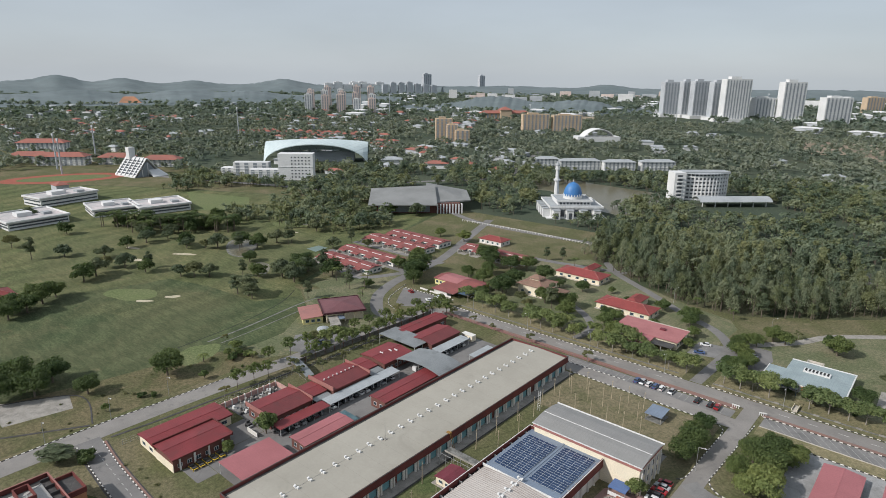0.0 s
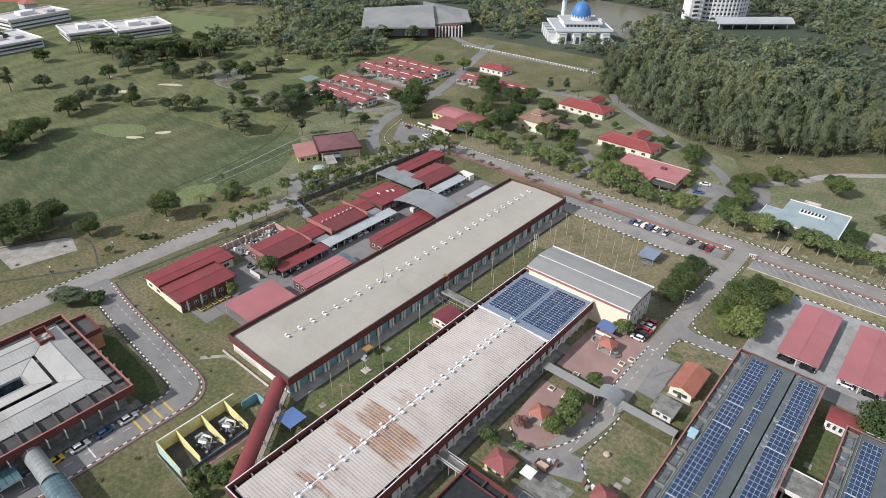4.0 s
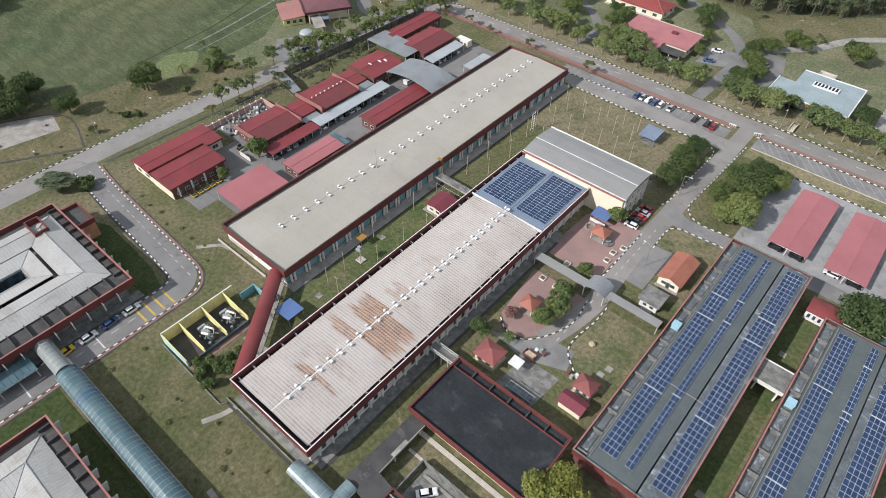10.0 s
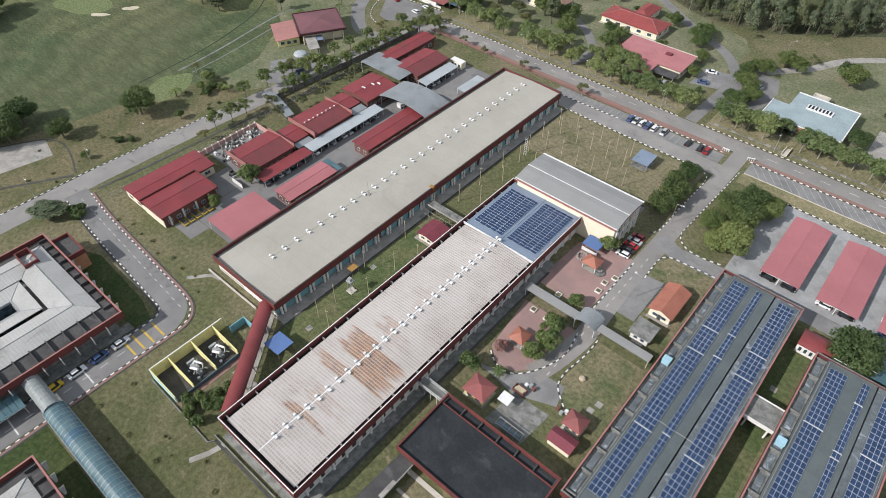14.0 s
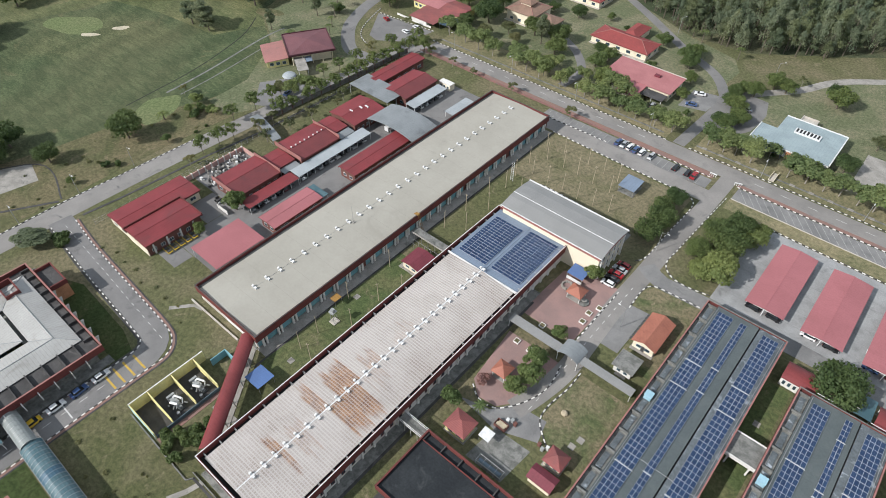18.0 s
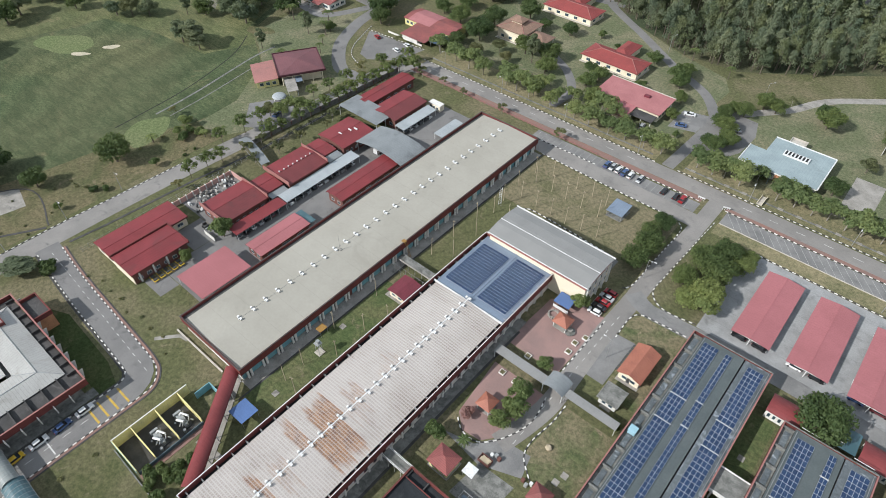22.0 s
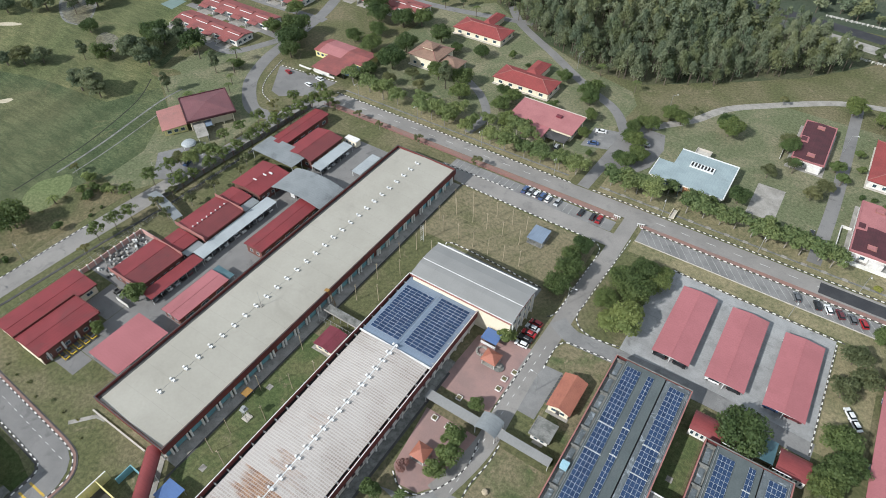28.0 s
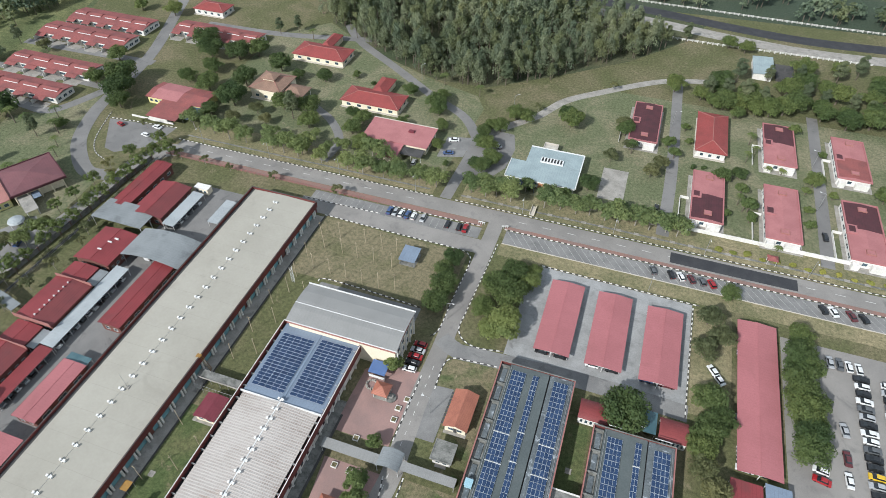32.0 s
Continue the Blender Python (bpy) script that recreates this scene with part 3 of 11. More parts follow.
# ---- shapes ----
class Shape:
    """Collects the faces of one mesh, in metres from its thing's base."""

    def __init__(self):
        self.v, self.f, self.m = [], [], []

    def face(self, pts, m=0):
        n = len(self.v)
        self.v += [tuple(p) for p in pts]
        self.f.append(tuple(range(n, n + len(pts))))
        self.m.append(m)
        return self

    def solid(self, low, high, m=0):
        """A closed body between two outlines with the same number of corners (counter-clockwise from above)."""
        n, k = len(self.v), len(low)
        self.v += [tuple(p) for p in low] + [tuple(p) for p in high]
        self.f += [tuple(range(n + k - 1, n - 1, -1)), tuple(range(n + k, n + 2 * k))]
        self.f += [(n + i, n + (i + 1) % k, n + k + (i + 1) % k, n + k + i) for i in range(k)]
        self.m += [m] * (k + 2)
        return self

    def box(self, x0, y0, z0, x1, y1, z1, m=0):
        o = ((x0, y0), (x1, y0), (x1, y1), (x0, y1))
        return self.solid([(*p, z0) for p in o], [(*p, z1) for p in o], m)

    def prism(self, pts, z0, z1, m=0):
        return self.solid([(*p, z0) for p in pts], [(*p, z1) for p in pts], m)

    def tube(self, x, y, z0, z1, r0, r1=None, k=8, m=0):
        r1 = r0 if r1 is None else r1
        c = [(math.cos(2 * math.pi * i / k), math.sin(2 * math.pi * i / k)) for i in range(k)]
        return self.solid([(x + r0 * a, y + r0 * b, z0) for a, b in c], [(x + r1 * a, y + r1 * b, z1) for a, b in c], m)

    def rod(self, a, b, r, k=6, m=0):
        a, b = Vector(a), Vector(b)
        q = (b - a).to_track_quat("Z", "Y")
        c = [q @ Vector((r * math.cos(2 * math.pi * i / k), r * math.sin(2 * math.pi * i / k), 0)) for i in range(k)]
        return self.solid([a + p for p in c], [b + p for p in c], m)

    def ring(self, x0, y0, x1, y1, w, z0, z1, m=0):
        """A parapet or frame of width w round a rectangle, inside it."""
        n = len(self.v)
        for z in (z0, z1):
            for d in (0, w):
                self.v += [(x0 + d, y0 + d, z), (x1 - d, y0 + d, z), (x1 - d, y1 - d, z), (x0 + d, y1 - d, z)]
        for i in range(4):
            j = (i + 1) % 4
            quads = [(8 + i, 8 + j, 12 + j, 12 + i), (j, i, 4 + i, 4 + j), (i, j, 8 + j, 8 + i), (4 + j, 4 + i, 12 + i, 12 + j)]
            self.f += [tuple(n + k for k in q) for q in quads]
            self.m += [m] * 4
        return self

    def gable(self, x0, y0, x1, y1, z, h, along="y", thick=0.18, m=0):
        """Two sloping roof plates; the ridge runs along the named axis."""
        if along == "y":
            c = (x0 + x1) / 2
            for a, b in ((x0, c), (x1, c)):
                lo = [(a, y0, z), (b, y0, z + h), (b, y1, z + h), (a, y1, z)]
                if a > b:
                    lo.reverse()
                self.solid(lo, [(p[0], p[1], p[2] + thick) for p in lo], m)
        else:
            c = (y0 + y1) / 2
            for a, b in ((y0, c), (y1, c)):
                lo = [(x0, a, z), (x1, a, z), (x1, b, z + h), (x0, b, z + h)]
                if a > b:
                    lo.reverse()
                self.solid(lo, [(p[0], p[1], p[2] + thick) for p in lo], m)
        return self

    def hip(self, x0, y0, x1, y1, z, h, thick=0.15, m=0, inset=1.0):
        """A hipped roof over a rectangle with a fascia of the given thickness."""
        w, l = x1 - x0, y1 - y0
        d = min(w, l) / 2 * inset
        a = (x0 + d, (y0 + y1) / 2) if w >= l else ((x0 + x1) / 2, y0 + d)
        b = (x1 - d, (y0 + y1) / 2) if w >= l else ((x0 + x1) / 2, y1 - d)
        c = [(x0, y0), (x1, y0), (x1, y1), (x0, y1)]
        n = len(self.v)
        self.v += [(*p, z) for p in c] + [(*p, z + thick) for p in c] + [(*a, z + thick + h), (*b, z + thick + h)]
        f = [(3, 2, 1, 0), (0, 1, 5, 4), (1, 2, 6, 5), (2, 3, 7, 6), (3, 0, 4, 7)]
        f += [(4, 5, 9, 8), (6, 7, 8, 9), (5, 6, 9), (7, 4, 8)] if w >= l else [(5, 6, 9, 8), (7, 4, 8, 9), (4, 5, 8), (6, 7, 9)]
        self.f += [tuple(n + i for i in q) for q in f]
        self.m += [m] * len(f)
        return self

    def vault(self, x0, x1, y0, y1, z, h, along="y", k=10, thick=0.08, m=0):
        """A barrel roof of rise h that spans x (along y) or y (along x)."""
        a0, a1 = (x0, x1) if along == "y" else (y0, y1)
        half, mid = (a1 - a0) / 2, (a0 + a1) / 2
        r = (half * half + h * h) / (2 * h)
        t = math.asin(min(1.0, half / r))
        prof = [(mid + r * math.sin(-t + 2 * t * i / k), z + h - r + r * math.cos(-t + 2 * t * i / k)) for i in range(k + 1)]
        n, e0, e1 = len(self.v), *((y0, y1) if along == "y" else (x0, x1))
        for p, zp in prof:
            for e in (e0, e1):
                for up in (0, thick):
                    self.v.append((p, e, zp + up) if along == "y" else (e, p, zp + up))
        flip = along != "y"
        for i in range(k):
            a, b = n + 4 * i, n + 4 * i + 4
            quads = [(a + 1, b + 1, b + 3, a + 3), (a, a + 2, b + 2, b), (a, b, b + 1, a + 1), (a + 2, a + 3, b + 3, b + 2)]
            self.f += [tuple(reversed(q)) for q in quads] if flip else quads
        self.f += [(n, n + 1, n + 3, n + 2), (n + 4 * k, n + 4 * k + 2, n + 4 * k + 3, n + 4 * k + 1)]
        self.m += [m] * (4 * k + 2)
        return self

    def strip(self, pts, width, z, thick=0.0, m=0):
        """A level band of the given width along a line of points."""
        side = []
        for i, p in enumerate(pts):
            a, b = Vector(pts[max(i - 1, 0)]), Vector(pts[min(i + 1, len(pts) - 1)])
            d = (b - a).normalized()
            side.append((p[0] - d.y * width / 2, p[1] + d.x * width / 2, p[0] + d.y * width / 2, p[1] - d.x * width / 2))
        for s, t in zip(side, side[1:]):
            q = [(s[2], s[3]), (t[2], t[3]), (t[0], t[1]), (s[0], s[1])]
            if thick:
                self.prism(q, z - thick, z, m)
            else:
                self.face([(*p, z) for p in q], m)
        return self

    def sheet(self, rows, thick=0.5, m=0):
        """A bent plate of the given thickness through rows of points, as one connected body."""
        n, k, r = len(self.v), len(rows[0]), len(rows)
        for row in rows:
            self.v += [tuple(p) for p in row]
        for row in rows:
            self.v += [(p[0], p[1], p[2] - thick) for p in row]
        o = n + k * r
        for i in range(r - 1):
            for j in range(k - 1):
                q = (n + i * k + j, n + i * k + j + 1, n + (i + 1) * k + j + 1, n + (i + 1) * k + j)
                self.f += [q, tuple(v + k * r for v in reversed(q))]
                self.m += [m, m]
        edge = [n + j for j in range(k)] + [n + i * k + k - 1 for i in range(1, r)] + [n + (r - 1) * k + j for j in range(k - 2, -1, -1)] + [n + i * k for i in range(r - 2, 0, -1)]
        for a, b in zip(edge, edge[1:] + edge[:1]):
            self.f.append((b, a, a + o - n, b + o - n))
            self.m.append(m)
        return self

    def turned(self, x, y, prof, k=20, m=0):
        """A body turned round an upright axis from a profile of radius and height, bottom to top."""
        n = len(self.v)
        for r, z in prof:
            self.v += [(x + r * math.cos(2 * math.pi * i / k), y + r * math.sin(2 * math.pi * i / k), z) for i in range(k)]
        for j in range(len(prof) - 1):
            self.f += [(n + j * k + i, n + j * k + (i + 1) % k, n + (j + 1) * k + (i + 1) % k, n + (j + 1) * k + i) for i in range(k)]
            self.m += [m] * k
        self.f += [tuple(range(n + k - 1, n - 1, -1)), tuple(range(n + (len(prof) - 1) * k, n + len(prof) * k))]
        self.m += [m, m]
        return self

    def mesh(self, name, mats):
        me = bpy.data.meshes.new(name)
        me.from_pydata(self.v, [], self.f)
        for k in mats if isinstance(mats, (tuple, list)) else (mats,):
            me.materials.append(k)
        if any(self.m):
            me.polygons.foreach_set("material_index", self.m)
        me.update()
        return me


def thing(name, x, y, label, category, group="", z=0.0, turn=0.0):
    ob = new(name)
    ob.empty_display_size = 0.5
    ob.matrix_basis = pose(x, y, z, 0, 0, turn)
    return tagged(ob, label, category, group)


def part(name, shape, mats, parent=None, label="", kind=""):
    ob = new(name, shape.mesh(name, mats) if isinstance(shape, Shape) else shape)
    if parent:
        ob.parent = parent
    return tagged(ob, label=label, kind=kind)


def setting(name, shape, mats, label, category):
    return tagged(new(name, shape.mesh(name, mats)), label, category, kind="structure")


def curve_line(pts, step=1.0):
    """Points at even steps along a smooth line through pts."""
    out = []
    n = len(pts)
    for i in range(n - 1):
        p0, p1, p2, p3 = (Vector(pts[max(0, min(n - 1, j))]) for j in (i - 1, i, i + 1, i + 2))
        k = max(1, int((p2 - p1).length / step))
        for j in range(k):
            t = j / k
            out.append(0.5 * (2 * p1 + (p2 - p0) * t + (2 * p0 - 5 * p1 + 4 * p2 - p3) * t * t + (3 * p1 - p0 - 3 * p2 + p3) * t ** 3))
    return [tuple(p) for p in out] + [tuple(pts[-1])]


def even_line(pts, step):
    """Points exactly step apart along a chain of points."""
    out, left = [Vector(pts[0])], step
    for a, b in zip(pts, pts[1:]):
        a, b = Vector(a), Vector(b)
        while (b - a).length >= left:
            a = a + (b - a).normalized() * left
            out.append(a.copy())
            left = step
        left -= (b - a).length
    return [tuple(p) for p in out]


# ---- ground, roads and paving ----
g = Shape()
for i in range(-9, 10):
    for j in range(-9, 10):
        g.face([(i * 500, j * 500, 0), (i * 500 + 500, j * 500, 0), (i * 500 + 500, j * 500 + 500, 0), (i * 500, j * 500 + 500, 0)])
setting("ground", g, turf, "dry mown campus grass with bare earth patches", "grass")


def sheet(name, pts, z, mat, label, category="ground"):
    s = Shape()
    s.prism(pts, -0.05, z)
    return setting(name, s, mat, label, category)


def oval(x, y, rx, ry, turn=0.0, k=24, wob=0.08):
    out = []
    for i in range(k):
        a = 2 * math.pi * i / k
        r = 1 + wob * math.sin(3 * a + x) + wob * 0.6 * math.sin(5 * a + y)
        u, v = rx * r * math.cos(a), ry * r * math.sin(a)
        out.append((x + u * math.cos(turn) - v * math.sin(turn), y + u * math.sin(turn) + v * math.cos(turn)))
    return out


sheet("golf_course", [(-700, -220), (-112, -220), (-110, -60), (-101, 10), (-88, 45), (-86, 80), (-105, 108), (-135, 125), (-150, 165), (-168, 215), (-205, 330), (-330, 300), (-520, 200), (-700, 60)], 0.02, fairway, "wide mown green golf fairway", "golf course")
sheet("lit_tone_fairway", [(-700, 40), (-330, 0), (-228, 12), (-212, 40), (-200, 84), (-172, 92), (-132, 96), (-122, 118), (-140, 128), (-155, 165), (-172, 212), (-206, 326), (-330, 296), (-520, 196), (-700, 56)], 0.024, fairway_lit_tone, "yellow-green golf fairway with sunlight put into its tone", "golf course")
sheet("roadside_scrub", [(-111, -90), (-71.5, -90), (-71.5, 40), (-70, 62), (-77, 76), (-88, 60), (-97, 36), (-101, 10), (-108, -20)], 0.024, rough_soil, "dry patchy scrub grass along the road", "grass")
sheet("putting_green", oval(-190, 58, 15, 8.5, 0.5), 0.035, putting, "pale smooth golf putting green", "golf green")
sheet("tee_green", oval(-96, 45, 7.5, 10.5, 0.4), 0.035, putting, "pale smooth golf tee", "golf green")
sheet("far_green", oval(-262, 212, 16, 10, 0.4), 0.035, putting, "distant pale golf green", "golf green")
for x, y, rx, ry, a in ((-175, 58, 4.5, 1.6, 0.7), (-170.5, 71, 4, 1.8, 0.9), (-251, 88, 7, 2.2, 0.5), (-242, 114, 8, 2, 0.6), (-250, 219, 5, 2, 0.3), (-281, 98, 6, 2, 0.3), (-240, 196, 6, 1.6, 0.4)):
    sheet("sand_bunker", oval(x, y, rx, ry, a), 0.04, sand, "pale sand golf bunker", "bunker")
sheet("pond_rim", oval(-232, 150, 27.0, 10.2, -0.62, 28, 0.05), 0.030, concrete_old, "grey stone rim round the pond", "pond rim")
sheet("golf_pond", oval(-232, 150, 25.4, 8.8, -0.62, 28, 0.05), 0.036, water, "still brown-green golf pond", "pond")
sheet("small_pond", oval(-180, 131, 13, 5.0, -0.5), 0.032, water, "muddy brown pond on the golf course", "pond")
sheet("bare_patch", oval(-131.5, 127.6, 7.5, 4.0, 0.4), 0.036, rough_soil, "worn brown earth beside the fairway", "ground")
sheet("sport_court", [(-195.2, 176), (-195, 186.2), (-186, 186.7), (-184.3, 175)], 0.034, surface("court_green", (0.17, 0.235, 0.215), (0.15, 0.20, 0.185)), "pale green sports court", "court")
sheet("lake", [(-260, 470), (-190, 480), (-120, 430), (-72, 415), (-60, 440), (-100, 545), (-230, 560)], 0.03, water, "still grey-brown lake beyond the trees", "lake")
sheet("school_field", [(-449, 223), (-380, 249), (-331, 218), (-364, 186)], 0.03, putting, "distant green playing field", "field")
sheet("running_track", oval(-622, 172, 62, 34, 1.2, 32, 0.0), 0.03, surface("track_red", (0.33, 0.10, 0.065)), "distant red running track", "running track")
sheet("track_infield", oval(-622, 172, 46, 20, 1.2, 32, 0.0), 0.05, putting, "green infield of the running track", "field")
sheet("woodland_ground", [(-40, 285), (-8, 262), (36, 244), (62, 245), (98, 272), (124, 294), (150, 326), (160, 350), (120, 362), (-60, 345)], 0.022, wood_floor, "shaded leafy woodland floor", "ground")
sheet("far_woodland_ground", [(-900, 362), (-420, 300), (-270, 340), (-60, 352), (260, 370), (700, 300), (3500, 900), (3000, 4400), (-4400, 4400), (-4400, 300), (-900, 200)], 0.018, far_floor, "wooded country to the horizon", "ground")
sheet("lawn_between_halls", [(30.6, -2), (44.4, -8), (44.4, 51), (30.6, 51)], 0.02, turf_green, "watered green lawn between the halls", "lawn")
sheet("side_lawn", [(94.8, 34), (97, 30), (103, 27), (109.4, 27), (109.4, 50), (96, 50)], 0.02, turf_worn, "patchy green lawn with kerb", "lawn")
sheet("court_lawn", [(132.6, 8), (138.8, 8), (138.8, 80), (132.6, 80)], 0.02, turf_green, "shaded lawn between solar roofs", "lawn")
sheet("road_verge", [(-50, 160.6), (64, 160.6), (64, 171.5), (40, 172.5), (-20, 175), (-50, 172)], 0.012, dry_verge, "dry worn verge under the roadside trees", "grass")
sheet("road_verge_east", [(75, 160.9), (330, 160.9), (330, 171.8), (75, 172.6)], 0.012, dry_verge, "dry worn verge under the roadside trees", "grass")
sheet("parking_verge", [(96.6, 136.9), (330, 136.0), (330, 142.6), (96.6, 142.8)], 0.012, dry_verge, "dry worn verge beside the parking strip", "grass")
sheet("olive_garden", [(164, 94), (175.6, 94), (175.6, 134), (164, 134)], 0.014, dry_verge, "dry worn grass below olive trees", "grass")

sheet("hut_garden", [(94.4, 79.6), (99.6, 79.8), (99.8, 60), (109.6, 60), (109.6, 90.8), (96, 89.6), (94.4, 86)], 0.02, turf_worn, "worn dry lawn round the hut", "lawn")
sheet("flagpole_field", [(31, 106), (87, 106), (87, 134), (31, 135)], 0.016, field_worn, "worn tan field with pole rows", "grass")
sheet("cleared_earth", [(-123, 1298), (8, 1297), (38, 1020), (-40, 1060), (-72, 1045)], 0.05, bare_earth, "distant cleared pale earth", "ground")
sheet("cleared_earth_slope", oval(-780, 1560, 90, 60, 0.8), 0.05, bare_earth, "distant cleared pale earth", "ground")
sheet("far_meadow", [(-20, 660), (60, 780), (160, 760), (140, 560), (40, 560)], 0.05, putting, "distant green clearing among woods", "field")

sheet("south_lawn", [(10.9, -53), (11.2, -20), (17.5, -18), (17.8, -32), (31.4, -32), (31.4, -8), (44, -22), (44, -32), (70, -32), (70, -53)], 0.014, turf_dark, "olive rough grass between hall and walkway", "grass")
sheet("west_lawn", [(10.9, -100), (10.9, -54.5), (70, -54.5), (70, -100)], 0.014, turf_shade_green, "deep green grass by the walkway, shade in its colour", "grass")
sheet("court_verge", [(-48, -27), (-30, -19), (-6, -20), (1.6, -22), (1.8, -66), (0.4, -66), (0.4, -26.8)], 0.014, turf_shade_green, "mossy verge beside the courtyard block, the block's shade in its colour", "grass")

sheet("club_lawn", [(-86, 62), (-73, 60), (-66, 72), (-64, 100), (-66, 127), (-80, 130), (-97, 146), (-108, 178), (-120, 160), (-135, 150), (-133, 126), (-106, 109), (-88, 82)], 0.030, plot_lawn, "mown green lawn round the club house", "lawn")
sheet("walled_lawn", [(83.2, -27), (83.4, -7.8), (113, -7.8), (113, -12.5), (88.4, -12.5), (88.4, -27)], 0.03, turf_worn, "dry tan lawn inside the yard wall", "lawn")
sheet("clinic_plots", [(-50, 172.2), (-20, 175.2), (40, 172.7), (64, 171.7), (64.5, 190), (66, 226), (60, 236), (36, 243), (-8, 262), (-40, 284), (-62, 262), (-60, 200)], 0.0105, plot_lawn, "sunlit patchy lawns round the long houses", "lawn")
sheet("house_plots", [(75, 172.8), (330, 172.8), (330, 262), (165, 262), (118, 262), (100, 246), (82, 219), (72.5, 205)], 0.010, plot_lawn, "sunlit patchy lawns round the houses", "lawn")


def road(name, pts, width, z, mat=asphalt, label="worn grey asphalt road", smooth=True):
    s = Shape()
    line = curve_line(pts, 2.0) if smooth else pts
    s.strip(line, width, z, 0.06)
    return setting(name, s, mat, label, "road")


road("west_road", [(-64.5, -160), (-64.9, -60), (-64.9, 0), (-63.8, 40), (-61.2, 80), (-58.5, 115), (-58, 138), (-52, 150), (-40, 155.7)], 8.6, 0.040, asphalt_pale)
road("courtyard_road", [(-62, -10.6), (-30, -12.9), (-6, -14.6), (1.5, -15.4), (5.2, -18.0), (6.4, -23), (6.3, -35), (6.3, -60), (6.6, -130)], 7.4, 0.046)
road("main_road", [(-50, 155.8), (420, 155.8)], 7.2, 0.050, asphalt_pale, smooth=False)
road("turnoff_road", [(-57.6, 130), (-66, 128.5), (-74, 128.5), (-83.6, 135.5), (-93.2, 146.5), (-100.7, 163), (-104.4, 179), (-108, 202), (-115, 228), (-134, 275), (-156, 330)], 6.4, 0.056)
road("parking_lane", [(17, 140.0), (40, 139.4), (90, 138.6)], 7.0, 0.060, asphalt_pale, smooth=False)
road("side_road", [(92.2, 153), (92.0, 130), (91.2, 110), (91.2, 92), (91.0, 75), (91.6, 60), (92.0, 48), (90.5, 38), (88.5, 30.5)], 5.6, 0.066, asphalt_pale)
road("solar_lane", [(90, 96.0), (96, 93.0), (104, 93.2), (135, 94.6), (164, 93.5)], 5.6, 0.070, asphalt_mid)
road("house_lane_a", [(69.5, 160), (70.5, 196), (67.5, 206), (58, 218), (40, 229), (13, 248.5), (-15, 268), (-30, 285)], 4.6, 0.056)
road("house_lane_b", [(70.5, 204), (80, 216), (91, 229), (100, 245), (114, 258), (141, 278.5), (163, 286)], 4.2, 0.062, concrete, "pale concrete lane")
road("house_lane_c", [(151, 166), (151.5, 208), (149.3, 282)], 4.6, 0.068)
road("house_lane_d", [(207, 168), (208, 216), (208.8, 268)], 4.6, 0.056)
road("house_lane_e", [(14, 166), (14, 181), (4, 194), (-8, 202), (-22, 211)], 3.8, 0.056)
road("highway_near", [(60, 352), (122, 347), (178, 338), (222, 335), (300, 342), (420, 350)], 9.5, 0.060, concrete, "pale highway carriageway")
road("highway_far", [(60, 366), (122, 361), (178, 352), (222, 349), (300, 356), (420, 364)], 9.5, 0.066, asphalt_dark, "dark highway carriageway")
road("terrace_street", [(-105, 212), (-132, 211), (-185, 210)], 5.0, 0.068)
road("terrace_front_street", [(-107, 190), (-112, 176), (-118, 163), (-124, 158.5), (-140, 160), (-170, 161.5)], 5.0, 0.072)
road("terrace_mid_street", [(-106, 184), (-130, 185), (-182, 185)], 4.6, 0.076)
road("terrace_street_far", [(-105, 260), (-60, 262), (-10, 272)], 5.0, 0.070)
road("lakeside_road", [(-330, 330), (-250, 350), (-160, 318), (-70, 320), (40, 340)], 6.0, 0.060)
road("valley_road", [(-560, 250), (-430, 300), (-360, 330), (-330, 420), (-280, 520), (-330, 640), (-390, 780)], 8.0, 0.074)

s = Shape().box(20, 142.4, -0.05, 87.8, 148.2, 0.054)
setting("parking_bays", s, asphalt_mid, "grey asphalt parking bays", "parking lot")
s = Shape().box(96.8, 143.0, -0.05, 330, 149.8, 0.054)
setting("roadside_parking", s, asphalt_mid, "grey asphalt angled parking strip", "parking lot")
setting("bay_edging", Shape().box(96.8, 142.68, -0.05, 330, 142.98, 0.16), pale_conc, "pale concrete edging of the parking strip", "kerb")
s = Shape().box(-50, 149.0, -0.05, 87.4, 152.0, 0.09).box(95.8, 150.4, -0.05, 330, 152.1, 0.09)
setting("red_footpath", s, redwalk, "red paver footpath beside the road", "pavement")
s = Shape().prism([(109.8, 96.6), (163.2, 95.2), (163.2, 135.2), (113, 136.2), (109.8, 130)], -0.05, 0.044)
setting("carport_yard", s, yard_conc, "pale grey concrete carport yard", "parking lot")
s = Shape().box(189.8, 60, -0.05, 260, 131, 0.044)
setting("open_parking", s, asphalt_pale, "pale worn asphalt parking lot", "parking lot")
s = Shape().prism([(-91, 163), (-58, 166), (-60, 151), (-72, 142.5), (-78, 144)], -0.05, 0.044)
setting("far_parking", s, asphalt, "grey parking lot by the junction", "parking lot")
s = Shape().prism([(-82, 84), (-72, 100), (-62, 92), (-60, 78), (-70, 72)], -0.05, 0.044)
setting("club_parking", s, asphalt_mid, "grey asphalt club forecourt", "parking lot")
s = Shape().prism([(57.4, 184.4), (68.0, 187.6), (68.6, 202.4), (57.4, 199.6)], -0.05, 0.048)
setting("house_parking", s, asphalt_mid, "small grey asphalt car park beside the house", "parking lot")
